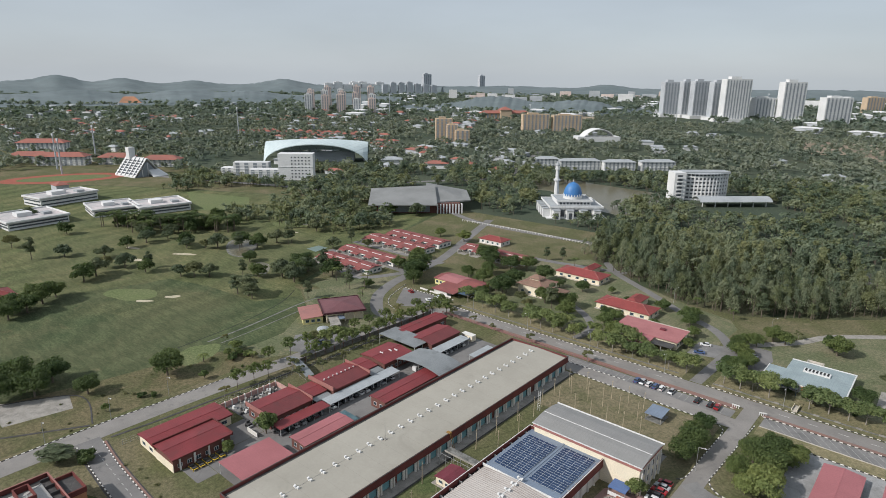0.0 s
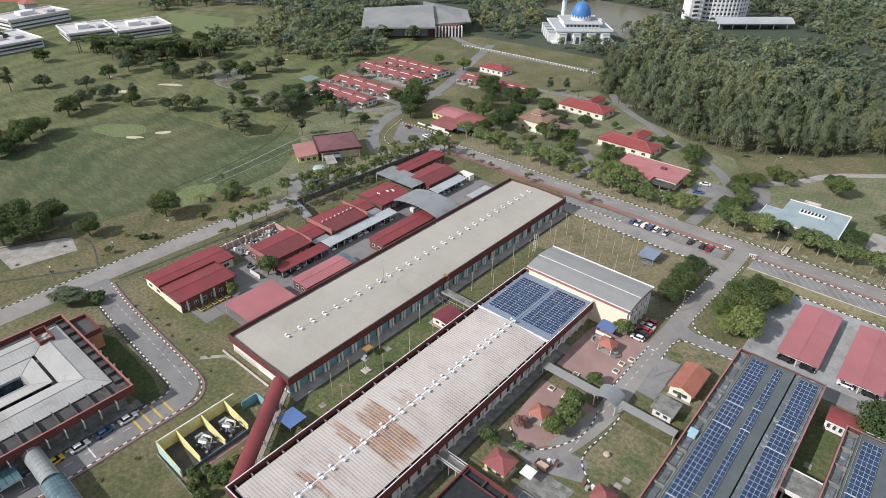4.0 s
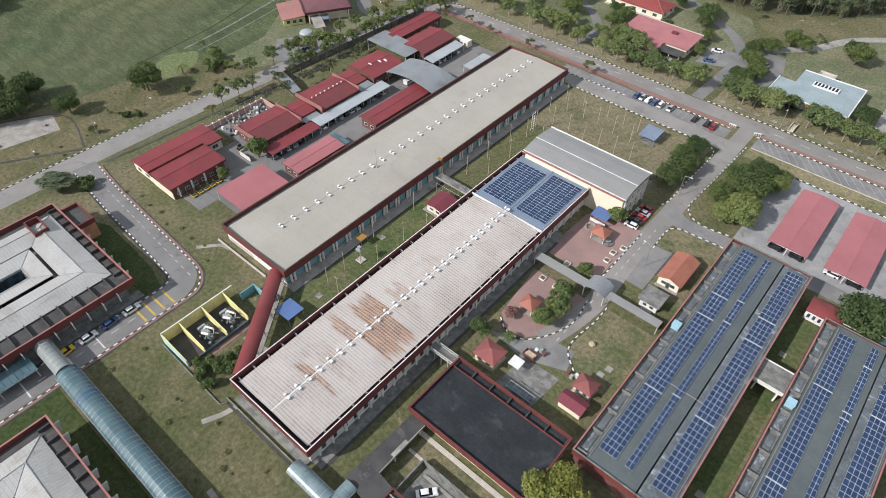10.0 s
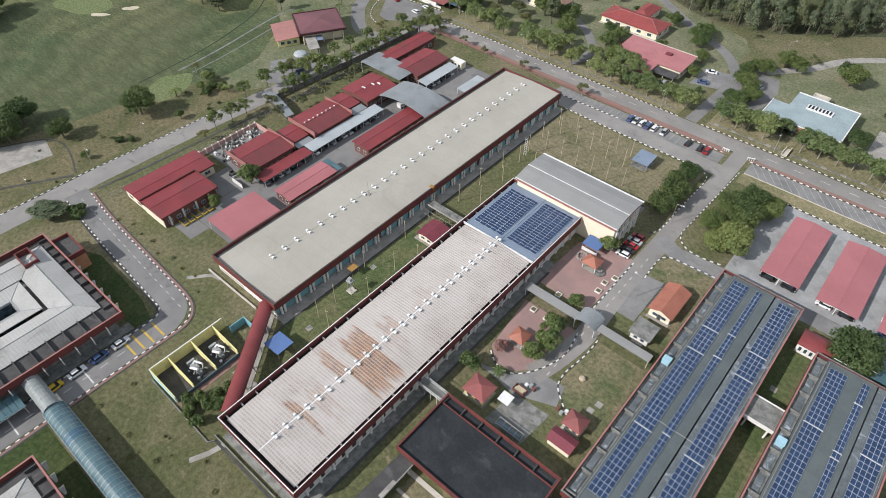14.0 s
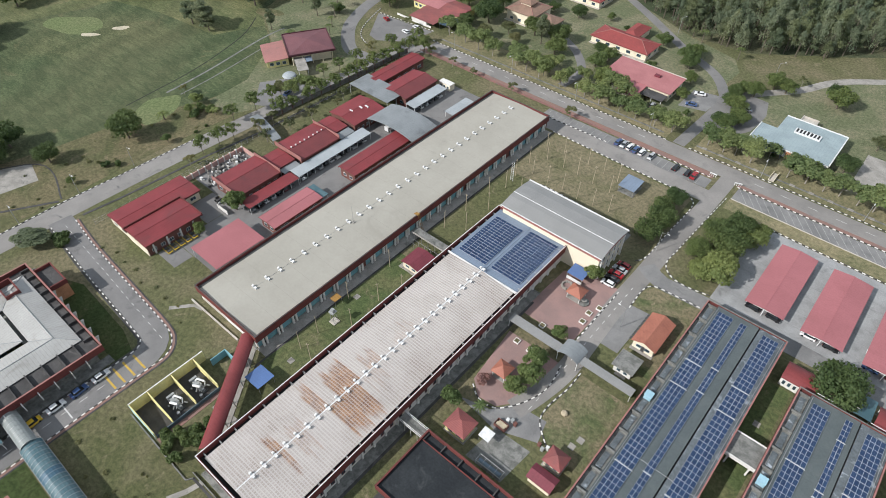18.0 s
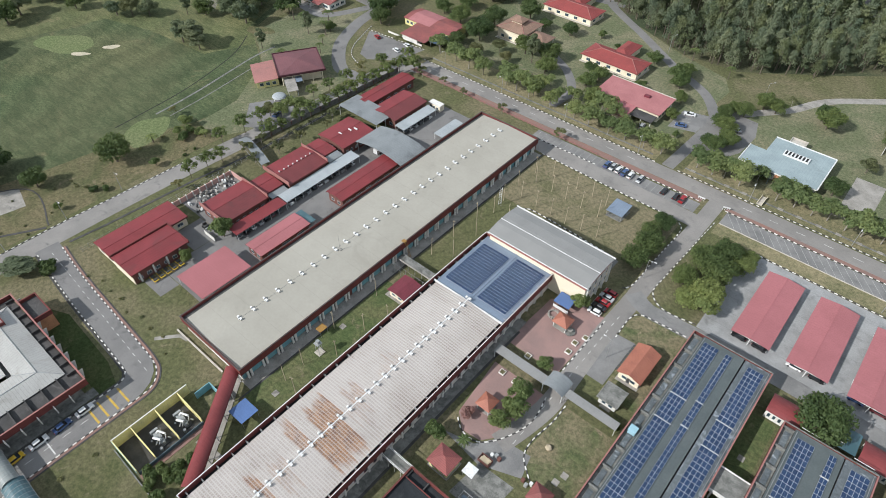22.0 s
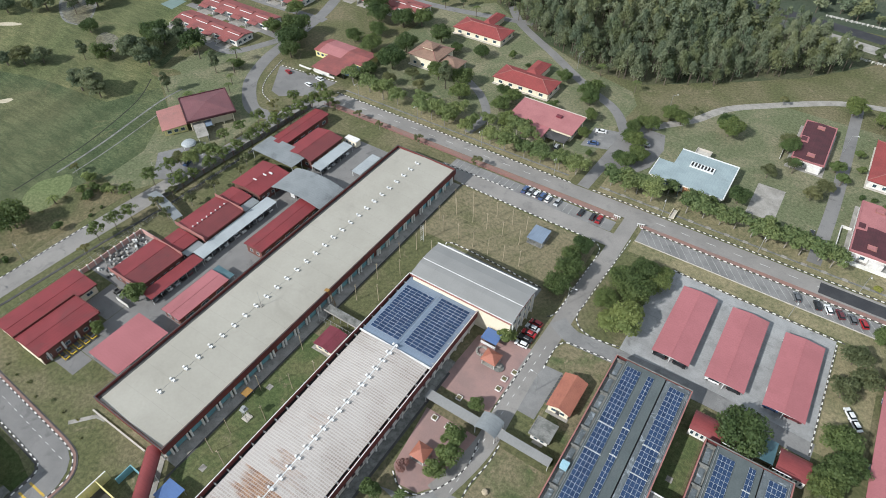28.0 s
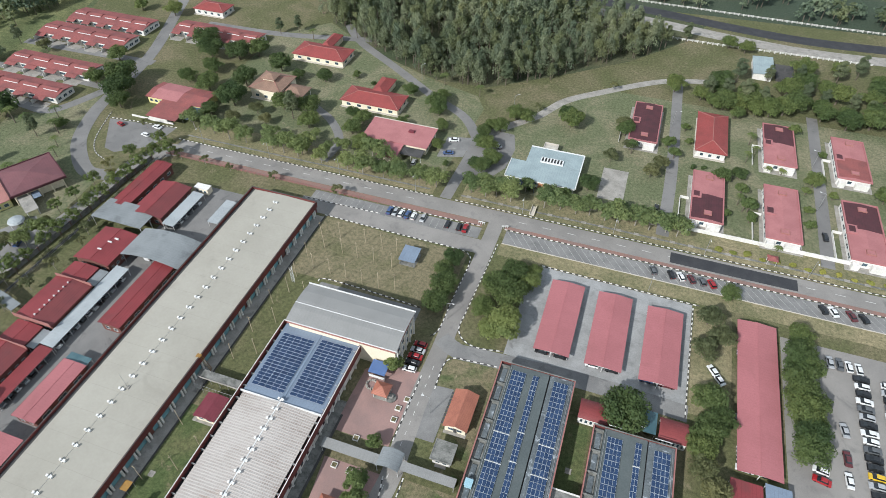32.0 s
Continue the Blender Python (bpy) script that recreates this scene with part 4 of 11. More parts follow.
s = Shape().prism([(72.0, 178.0), (82.0, 177.0), (86.6, 186.0), (87.4, 200.0), (84.4, 210.5), (77.0, 211.0), (72.6, 203.0)], -0.05, 0.046)
setting("clinic_yard", s, asphalt, "worn grey asphalt yard beside the clinic", "yard")
s = Shape().prism([(-25, 8.5), (-0.4, 8.5), (-0.4, 136), (-25, 136)], -0.05, 0.034).box(-50, 30, -0.05, -25.2, 52, 0.034).box(-36.8, 19.6, -0.05, -25.2, 29.8, 0.034).box(-25.0, 2, -0.05, -16, 8.3, 0.034)
setting("service_yard", s, asphalt, "worn grey service yard", "yard")
s = Shape().prism([(71.6, 57), (88.4, 57), (88.6, 82), (79, 82), (72.5, 78)], -0.05, 0.034)
s.prism([(73.4, 49.2), (89.6, 49.2), (91, 42), (89, 34), (84.6, 28.2), (79.5, 27.6), (75.5, 31)], -0.05, 0.034)
setting("brick_plaza", s, plaza_brick, "pink brick-paved plaza", "pavement")
s = Shape().prism([(92, 62), (99.4, 62), (99.6, 79.6), (93.2, 79.2)], -0.05, 0.060)
setting("hut_apron", s, asphalt_mid, "dark grey asphalt apron", "pavement")
s = Shape().prism([(76, 24.6), (88, 23), (98, 27), (96.5, 33), (88, 32), (84, 26.6)], -0.05, 0.053)
setting("turning_area", s, asphalt_mid, "grey asphalt turning area", "pavement")
s = Shape().prism([(87, 13.5), (97, 13.5), (98, 24), (88, 23.5)], -0.05, 0.040)
setting("broken_slab", s, concrete_old, "broken pale concrete slab", "pavement")
s = Shape().box(44, 96.6, -0.05, 80, 104.9, 0.036)
setting("hall_yard", s, asphalt_mid, "dark grey yard behind the hall", "pavement")
s = Shape().prism([(-112, -26), (-91, -26), (-87, -6), (-98, -3.5), (-106, -18)], -0.05, 0.046)
setting("lay_by", s, concrete, "pale concrete lay-by", "pavement")
s = Shape().prism([(88.6, -12.6), (104, -12.6), (104, -60), (84, -60), (88.6, -27)], -0.05, 0.036)
setting("walled_yard", s, concrete_old, "grey walled yard", "yard")
s = Shape().box(154.7, 153.0, 0.02, 196.4, 158.3, 0.058)
setting("resurfaced_patch", s, asphalt_dark, "fresh black asphalt patch", "road")
s = Shape().box(83.0, -12.4, -0.05, 109, -11.7, 0.05)
setting("apron_paving", s, pale_conc, "pale paving strip along the halls", "pavement")
s = Shape().strip([(46.5, -30.5), (45.6, -34), (43.8, -37.8)], 1.3, 0.05, 0.08)
s.strip([(61.5, -46), (58, -45.6)], 1.3, 0.05, 0.08).strip([(40.6, -16.5), (35, -16.8), (32, -17.2)], 1.6, 0.05, 0.08).strip([(-3.6, -7.6), (1, -2.2), (4, -1.6)], 1.2, 0.05, 0.08)
setting("footpath_slabs", s, concrete, "short pale slab footpath", "pavement")
s = Shape().box(125, 180, -0.02, 135, 200, 0.05)
setting("concrete_pad", s, concrete, "cracked pale concrete pad", "pavement")

# markings
s = Shape()
for i in range(38):
    x = -44 + i * 9
    if not (62 < x < 96):
        s.box(x, 155.72, 0.05, x + 3.2, 155.88, 0.056)
for i in range(20):
    s.box(-58 + i * 3.2, -10.75 - i * 0.205, 0.046, -56.6 + i * 3.2, -10.62 - i * 0.205, 0.052)
for i in range(16):
    s.box(6.22, -32 - i * 4.6, 0.046, 6.36, -34 - i * 4.6, 0.052)
for i in range(17):
    s.box(91.25, 84 - i * 3.2, 0.066, 91.4, 85.3 - i * 3.2, 0.072)
for i in range(9):
    s.prism([(-80.6 + i * 1.5, 79.5 + i * 2.3), (-80.5 + i * 1.5, 79.4 + i * 2.3), (-76.6 + i * 1.5, 77.0 + i * 2.3), (-76.7 + i * 1.5, 77.1 + i * 2.3)], 0.04, 0.05)
for y0 in (-42.0, -52.0, -60.0):
    s.box(3.4, y0, 0.046, 9.2, y0 + 0.35, 0.052)
setting("road_marking", s, road_paint, "worn white road markings", "road marking")
s = Shape()
for i in range(26):
    s.box(21.5 + i * 2.5, 142.8, 0.054, 21.6 + i * 2.5, 147.8, 0.059)
for i in range(78):
    x = 102 + i * 2.7
    s.prism([(x, 143.2), (x + 0.17, 143.2), (x - 4.6, 149.4), (x - 4.77, 149.4)], 0.05, 0.059)
for i in range(6):
    s.prism([(58.4, 185.6 + i * 2.6), (58.4, 185.74 + i * 2.6), (63.4, 187.44 + i * 2.6), (63.4, 187.3 + i * 2.6)], 0.05, 0.062)
setting("bay_marking", s, bay_paint, "faded white parking bay lines", "road marking")
s = Shape()
for y0 in (-22.9, -25.8, -28.5, -31.0):
    s.box(3.4, y0, 0.046, 9.4, y0 + 0.55, 0.053)
setting("hump_marking", s, yellow_paint, "yellow speed hump stripes", "road marking")


def kerb(name, pts, step=1.05, smooth=True, label="black and white painted kerb", high=0.17, split=False):
    """Kerb stones laid end to end, painted black and white in turn."""
    line = even_line(curve_line(pts, 1.0) if smooth else pts, step)
    if not split:
        s = Shape()
    else:
        root = tagged(new(name), label, "kerb", kind="structure")
        shared = [Shape().box(-0.5, -0.16, 0, 0.5, 0.16, high).mesh("kerb_stone", k) for k in (kerb_white, kerb_black)]
    for i, (a, b) in enumerate(zip(line, line[1:])):
        d = (Vector(b) - Vector(a)).normalized()
        c = (Vector(a) + Vector(b)) / 2
        if split:
            ob = part("kerb_stone", shared[i % 2], None, root)
            ob.matrix_basis = pose(c.x, c.y, 0.0, 0, 0, math.degrees(math.atan2(d.y, d.x)))
        else:
            n = Vector((-d.y, d.x)) * 0.16
            h = d * step * 0.485
            s.prism([tuple(c - h - n), tuple(c + h - n), tuple(c + h + n), tuple(c - h + n)], 0, high, i % 2)
    if not split:
        setting(name, s, (kerb_white, kerb_black), label, "kerb")


def beside(pts, off):
    """A smooth line along pts, set off to its left by off."""
    line = curve_line(pts, 1.0)
    out = []
    for i, p in enumerate(line):
        d = (Vector(line[min(i + 1, len(line) - 1)]) - Vector(line[max(i - 1, 0)])).normalized()
        out.append((p[0] - d.y * off, p[1] + d.x * off))
    return out


COURT_OUTER = [(-58, -7.3), (-41, -9.2), (-12, -10.8), (2, -11.7), (7, -13.3), (9.9, -17), (10.2, -24), (10.2, -40), (10.5, -60), (10.6, -75)]
COURT_INNER = [(-60.5, -14.2), (-37, -16.3), (-4, -18.2), (0.6, -18.9), (2.3, -21), (2.5, -28), (2.3, -40), (2.4, -64)]
kerb("kerb_courtyard_outer", COURT_OUTER, split=True)
kerb("kerb_courtyard_inner", COURT_INNER, split=True)
kerb("kerb_west_road", [(-69.2, -75), (-69.5, -30), (-69.6, -5), (-68.4, 20), (-67.6, 44)])
kerb("kerb_main_west", [(-52, 159.7), (65, 159.7)], smooth=False)
kerb("kerb_main_east", [(73.5, 160.2), (330, 160.2)], smooth=False)
kerb("kerb_parking_lane", [(18, 142.7), (48.5, 143.4)], smooth=False)
kerb("kerb_bays", [(52, 149.0), (87, 149.2)], smooth=False)
kerb("kerb_angled_bays", [(96, 150.2), (330, 150.2)], smooth=False)
kerb("kerb_side_west", [(30, 135.9), (60, 135.2), (82, 135), (87.2, 133.6), (88.8, 129), (88.4, 112), (88.2, 98.5), (86, 95.4)])
kerb("kerb_side_east", [(95.6, 142), (94.9, 126), (94.2, 108), (94.1, 101), (97.0, 97.2), (102, 96.0), (110.5, 97.4)], split=True)
kerb("kerb_yard_north", [(113, 136.6), (165.8, 135.6)], smooth=False)
kerb("kerb_yard_east", [(163.5, 134), (163.4, 92)], smooth=False)
kerb("kerb_hut_garden", [(94.2, 78), (93.9, 86.6), (95.8, 89.9), (101, 90.6), (110, 91.2)], split=True)
kerb("kerb_plaza", [(89.0, 81), (88.9, 58)], smooth=False)
kerb("kerb_planting", [(90.2, 49), (91.4, 41), (89.2, 33.6), (85, 27.9), (80, 27.2), (76, 29.8)], split=True)
kerb("kerb_lawn", [(95.4, 50.2), (95.4, 44), (94.4, 37), (95, 32.2), (98, 29.2), (100.6, 27.2)], split=True)
kerb("kerb_hall_yard", [(43, 104.8), (44.6, 106.6), (60, 106.4), (80, 105.2)])
kerb("kerb_turnoff", [(-72, 137), (-80, 140.5), (-86.5, 148.5), (-92, 162), (-94, 168)])
kerb("kerb_far_parking", [(-90.5, 163.8), (-58, 166.6)], smooth=False)
s = Shape().strip([(-91, -40), (-71, -6.5)], 0.9, 0.10, 0.1).strip(curve_line([(-112, -32), (-96, -2), (-71.5, -5.4)], 3), 0.5, 0.1, 0.1)
s.strip(beside(COURT_OUTER, 1.05), 0.4, 0.08, 0.1).strip(beside(COURT_INNER, -0.5), 0.45, 0.08, 0.1)
s.strip([(-58.8, -4.6), (-57.4, 8), (-55.6, 40), (-53, 62), (-50.2, 148)], 0.9, 0.09, 0.1)
p = Shape().strip(beside(COURT_OUTER, 0.50), 0.66, 0.12, 0.14)
setting("courtyard_footpath", p, redwalk, "narrow red-brown footpath behind the kerb", "pavement")
setting("storm_drain", s, dark_flat, "dark concrete roadside storm drain", "drain")
s = Shape().strip(curve_line([(-107.4, 38), (-108.6, 49.6), (-112.1, 74.5), (-121.2, 103.5), (-132, 120)], 3), 0.55, 0.045, 0.06)
setting("fairway_ditch", s, surface("ditch_mud", (0.032, 0.034, 0.024), (0.022, 0.024, 0.017), big=0.4, rough=0.9), "dark shallow ditch along the fairway edge", "drain")
s = Shape().strip(curve_line([(-104, 54), (-106.4, 75), (-112.5, 108), (-113, 122)], 3), 0.9, 0.05, 0.05).strip(curve_line([(-98.6, 57), (-100.6, 76), (-105, 103)], 3), 0.5, 0.062, 0.05)
setting("golf_path", s, concrete_old, "thin pale golf path", "path")


# ---- the long halls ----
def windows_along(parent, x, y0, y1, z0, z1, count, side=1, w=0.62, mat=pane, frame_mat=white_metal):
    """Framed windows in a wall that faces +x (side 1) or -x (side -1)."""
    step = (y1 - y0) / count
    half = step * w / 2
    fr = Shape()
    fr.box(0, -half, 0, 0.08, half, 0.08).box(0, -half, z1 - z0 - 0.08, 0.08, half, z1 - z0).box(0, -half, 0, 0.08, -half + 0.08, z1 - z0).box(0, half - 0.08, 0, 0.08, half, z1 - z0).box(0, -0.04, 0.08, 0.08, 0.04, z1 - z0 - 0.08)
    fm = fr.mesh("window", frame_mat)
    pm = Shape().box(0.0, -half + 0.08, 0.08, 0.04, half - 0.08, z1 - z0 - 0.08).mesh("pane", mat)
    for i in range(count):
        ob = part("window", fm, None, parent)
        ob.matrix_basis = pose(x, y0 + step * (i + 0.5), z0, 0, 0, 0 if side > 0 else 180)
        part("pane", pm, None, ob)


def windows_across(parent, y, x0, x1, z0, z1, count, side=-1, w=0.62, mat=pane, frame_mat=white_metal):
    """Framed windows in a wall that faces -y (side -1) or +y."""
    step = (x1 - x0) / count
    half = step * w / 2
    fr = Shape().box(-half, -0.08, 0, half, 0, 0.08).box(-half, -0.08, z1 - z0 - 0.08, half, 0, z1 - z0).box(-half, -0.08, 0.08, -half + 0.08, 0, z1 - z0 - 0.08).box(half - 0.08, -0.08, 0.08, half, 0, z1 - z0 - 0.08)
    fm = fr.mesh("window", frame_mat)
    pm = Shape().box(-half + 0.08, -0.04, 0.08, half - 0.08, 0, z1 - z0 - 0.08).mesh("pane", mat)
    for i in range(count):
        ob = part("window", fm, None, parent)
        ob.matrix_basis = pose(x0 + step * (i + 0.5), y, z0, 0, 0, 0 if side < 0 else 180)
        part("pane", pm, None, ob)


# hall with the flat pale roof
hall_a = thing("long_hall", 0.3, 0, "long single-storey hall with flat beige roof and brown-red fascia", "building")
W_A, L_A, H_A = 27.2, 135.6, 6.2
s = Shape().box(0.6, 0.6, 0, W_A - 1.2, L_A - 0.6, 4.4)
part("wall", s, white_wall, hall_a)
s = Shape().box(W_A - 1.18, 0.8, 0.2, W_A - 1.12, L_A - 0.8, 4.0)
part("wall_panel", s, teal_wall, hall_a, "teal wall panels behind the columns")
part("soffit", Shape().box(0.36, 0.36, 3.7, W_A - 0.36, L_A - 0.36, 4.0), white_wall, hall_a)
s = Shape().ring(0, 0, W_A, L_A, 0.35, 3.7, H_A)
part("fascia", s, fascia_red, hall_a, "deep brown-red fascia")
s = Shape()
s.box(0.4, 0.4, 5.2, 1.5, L_A - 0.4, 5.35)
part("gutter", s, dark_flat, hall_a, "dark roof gutter")
s = Shape()
for x0, x1, za, zb in ((1.5, W_A / 2, 5.45, 5.95), (W_A / 2, W_A - 0.36, 5.95, 5.5)):
    lo = [(x0, 0.5, za), (x1, 0.5, zb), (x1, L_A - 0.5, zb), (x0, L_A - 0.5, za)]
    s.solid([(a, b, c - 0.15) for a, b, c in lo], lo)
part("roof", s, membrane, hall_a, "beige roof membrane")
s = Shape().ring(-0.06, -0.06, W_A + 0.06, L_A + 0.06, 0.28, H_A, H_A + 0.06)
part("coping", s, dark_flat, hall_a, "dark parapet coping")
col = Shape().box(-0.28, -0.28, 0, 0.28, 0.28, 3.7).mesh("column", white_wall)
for i in range(27):
    for dy in (-0.55, 0.55):
        part("column", col, None, hall_a).matrix_basis = pose(W_A - 0.45, 2.6 + i * 5.02 + dy, 0)
pm = Shape().box(0, -0.7, 0.2, 0.08, 0.7, 2.9).mesh("dark_door", pane)
for i in range(27):
    part("dark_door", pm, None, hall_a).matrix_basis = pose(W_A - 1.1, 2.6 + i * 5.02, 0)
for i in range(5):
    part("door", Shape().box(W_A - 1.1, 38.2 + i * 24.0, 0.2, W_A - 1.02, 40.2 + i * 24.0, 2.6), brick_wall, hall_a, "red-brown door")
s = Shape().box(W_A - 1.2, 0, 0, W_A + 2.6, L_A - 1, 0.22)
part("walkway", s, concrete, hall_a, "grey concrete walkway")
s = Shape().box(W_A + 2.6, -4, -0.05, W_A + 3.1, L_A, 0.06)
part("drain", s, dark_flat, hall_a)
s = Shape().box(1, 1.2, 0.0, 12, 0.58, 1.3).box(-1.6, -1.8, 0, 20, -1.4, 0.5)
part("plinth", s, pale_conc, hall_a)


def roof_vents(first, count, step, x, z, label):
    proto = thing("roof_vent", x, first, label, "roof vent", "roof vents in a row", z)
    part("base", Shape().box(-1.0, -0.09, 0.02, 1.0, 0.09, 0.14).box(-0.22, -0.5, 0.02, 0.22, 0.5, 0.16), white_metal, proto)
    for sx in (-1, 1):
        hood = Shape().solid([(sx * 0.62 - 0.30, -0.30, 0.02), (sx * 0.62 + 0.30, -0.30, 0.02), (sx * 0.62 + 0.30, 0.30, 0.02), (sx * 0.62 - 0.30, 0.30, 0.02)],
                             [(sx * 0.66 - 0.26, -0.36, 0.50), (sx * 0.66 + 0.26, -0.36, 0.50), (sx * 0.66 + 0.26, 0.22, 0.62), (sx * 0.66 - 0.26, 0.22, 0.62)])
        part("hood", hood, white_metal, proto)
    for i in range(1, count):
        copy_thing(proto, pose(x + random.uniform(-0.05, 0.05), first + i * step, z, 0, 0, random.uniform(-6, 6)))


roof_vents(10.6, 28, 4.43, 13.4, 5.93, "paired white roof vent hoods on the flat roof")
cable = thing("roof_cable", 13.9, 15, "thin grey cable along the roof ridge", "cable", z=5.95)
part("wire", Shape().rod((-0.5, -4, 0.05), (-0.5, 116, 0.05), 0.028), machine, cable)
mast = thing("roof_mast", 14.6, 47, "thin steel lightning mast on the roof", "mast", z=5.9)
part("pole", Shape().tube(0, 0, 0, 6.5, 0.07, 0.03), steel, mast)
part("base", Shape().box(-0.5, -0.5, 0, 0.5, 0.5, 0.25), concrete, mast)
ladder = thing("roof_ladder", 27.9, 62.5, "ochre steel roof access ladder", "ladder")
s = Shape()
for dy in (-0.35, 0.35):
    s.rod((1.6, dy, 0.2), (-0.3, dy, 6.9), 0.06)
for i in range(14):
    s.rod((1.6 - i * 0.136, -0.35, 0.3 + i * 0.48), (1.6 - i * 0.136, 0.35, 0.3 + i * 0.48), 0.04)
part("rails", s, ochre, ladder)
part("platform", Shape().box(-1.6, -0.6, 6.2, -0.1, 0.6, 6.3), ochre, ladder)

# hall with the rusted roof
hall_b = thing("rusted_roof_hall", 44.4, -28.6, "long hall with rusted pale metal roof and brown-red parapet", "building")
W_B, L_B, H_B, CUT = 25.8, 110.4, 7.2, 85.0
s = Shape().box(0.8, 0.8, 0, W_B - 0.8, L_B - 0.3, 4.8)
part("wall", s, white_wall, hall_b)
part("soffit", Shape().box(0.31, 0.31, 4.3, W_B - 0.31, L_B - 0.31, 4.6), white_wall, hall_b)
s = Shape().ring(0, 0, W_B, L_B, 0.3, 4.3, H_B)
part("fascia", s, fascia_red, hall_b, "deep brown-red fascia")
s = Shape().box(0.3, 0.3, 5.5, W_B - 0.3, L_B - 0.3, 5.6)
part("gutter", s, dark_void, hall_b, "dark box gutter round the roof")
mid = W_B / 2
s = Shape()
for a, b, za, zb in ((1.3, mid, 6.2, 6.9), (mid, W_B - 1.3, 6.9, 6.2)):
    lo = [(a, 1.2, za), (b, 1.2, zb), (b, CUT, zb), (a, CUT, za)]
    s.solid([(p, q, r - 0.12) for p, q, r in lo], lo)
part("roof", s, rust_roof, hall_b, "weathered pale roof sheets with rust")
s = Shape()
for i in range(108):
    y = 1.65 + i * 0.77
    for a, b, za, zb in ((1.3, mid, 6.2, 6.9), (mid, W_B - 1.3, 6.9, 6.2)):
        lo = [(a, y, za), (b, y, zb), (b, y + 0.22, zb), (a, y + 0.22, za)]
        s.solid(lo, [(p, q, r + 0.07) for p, q, r in lo])
part("roof_rib", s, rust_roof, hall_b, kind="stuff")
s = Shape()
for i in range(27):
    y = 1.6 + i * 4.05
    s.box(0.3, y, 5.6, 1.3, y + 0.25, 6.5).box(W_B - 1.3, y, 5.6, W_B - 0.3, y + 0.25, 6.5)
part("gutter_bracket", s, steel, hall_b, kind="stuff")
s = Shape().box(mid - 0.13, 1.2, 6.86, mid + 0.13, CUT, 6.98)
part("ridge_cap", s, white_metal, hall_b)
s = Shape().ring(-0.08, -0.08, W_B + 0.08, L_B + 0.05, 0.22, H_B, H_B + 0.07)
part("coping", s, white_metal, hall_b, "thin pale parapet coping")
s = Shape().box(1.0, CUT + 0.3, 6.1, mid - 0.3, L_B - 0.4, 6.35).box(mid + 0.3, CUT + 0.3, 6.1, W_B - 0.6, L_B - 0.4, 6.35).box(mid - 0.3, CUT + 0.3, 6.3, mid + 0.3, L_B - 0.4, 6.5)
part("solar_roof", s, steel_blue, hall_b, "steel-blue roof sheet under solar panels")
s = Shape().box(0.4, CUT - 0.1, 6.0, W_B - 0.4, CUT + 0.25, 6.75)
part("fire_wall", s, white_metal, hall_b)
windows_along(hall_b, W_B - 0.8, 3, L_B - 14, 1.2, 3.2, 30, 1, 0.36, frame_mat=fascia_red)
pil = Shape().box(-0.25, -0.25, 0, 0.25, 0.25, 4.3).mesh("pilaster", white_wall)
for i in range(28):
    part("pilaster", pil, None, hall_b).matrix_basis = pose(W_B - 0.55, 3 + i * 3.8, 0)
s = Shape().box(W_B - 0.8, 1, 0, W_B + 1.9, L_B - 16, 0.2)
part("walkway", s, concrete_old, hall_b, "mossy concrete walkway")
s = Shape().box(W_B + 1.9, 1, -0.05, W_B + 2.6, L_B - 20, 0.06)
part("drain", s, dark_flat, hall_b)
s = Shape().box(0.4, -1.0, 0, W_B - 1, 0.7, 0.4).box(-1.4, -2.0, 0, W_B, -1.8, 0.5)
part("plinth", s, concrete_old, hall_b)
roof_vents(-23.0, 27, 3.08, 57.3, 6.92, "paired white roof vent hoods on the rusted roof")


def solar_array(x0, y0, cols, rows, px, py, z, label, tilt=0.0, gaps=(), turn=0.0):
    """Solar panels in rows on rails; gaps: rows left open for cable trays."""
    arr = thing("solar_array", x0, y0, label, "solar array", "roof solar arrays", z)
    x, y, i = px / 2 - 0.012, py / 2 - 0.03, 0.035
    pan = Shape()
    pan.v = [(-x, -y, 0), (x, -y, 0), (x, y, 0), (-x, y, 0), (-x, -y, 0.065), (x, -y, 0.065), (x, y, 0.065), (-x, y, 0.065),
             (i - x, i - y, 0.06), (x - i, i - y, 0.06), (x - i, y - i, 0.06), (i - x, y - i, 0.06)]
    pan.f = [(3, 2, 1, 0), (0, 1, 5, 4), (1, 2, 6, 5), (2, 3, 7, 6), (3, 0, 4, 7), (4, 5, 9, 8), (5, 6, 10, 9), (6, 7, 11, 10), (7, 4, 8, 11), (8, 9, 10, 11)]
    pan.m = [0] * 9 + [1]
    pm = pan.mesh("solar_panel", (frame_alu, solar))
    rails = Shape()
    for c in range(cols):
        for d in (0.25, 0.75):
            rails.box((c + d) * px - 0.03, -0.15, 0.0, (c + d) * px + 0.03, rows * py + 0.15, 0.1)
    part("rail", rails, frame_alu, arr)
    for r in range(rows):
        jump = 0.3 * sum(q <= r for q in gaps)
        for c in range(cols):
            part("solar_panel", pm, None, arr).matrix_basis = pose((c + 0.5) * px, (r + 0.5) * py + jump, 0.13 + random.uniform(0, 0.015), tilt + random.uniform(-0.4, 0.4), random.uniform(-0.4, 0.4), 0)
    for i, r in enumerate(gaps):
        part("cable_tray", Shape().box(-0.2, r * py + 0.3 * i + 0.06, 0.05, cols * px + 0.2, r * py + 0.3 * i + 0.24, 0.12), white_metal, arr)
    return arr


solar_array(46.6, 59.2, 5, 17, 2.0, 1.1, 6.36, "blue solar panels on steel-blue roof sheet")
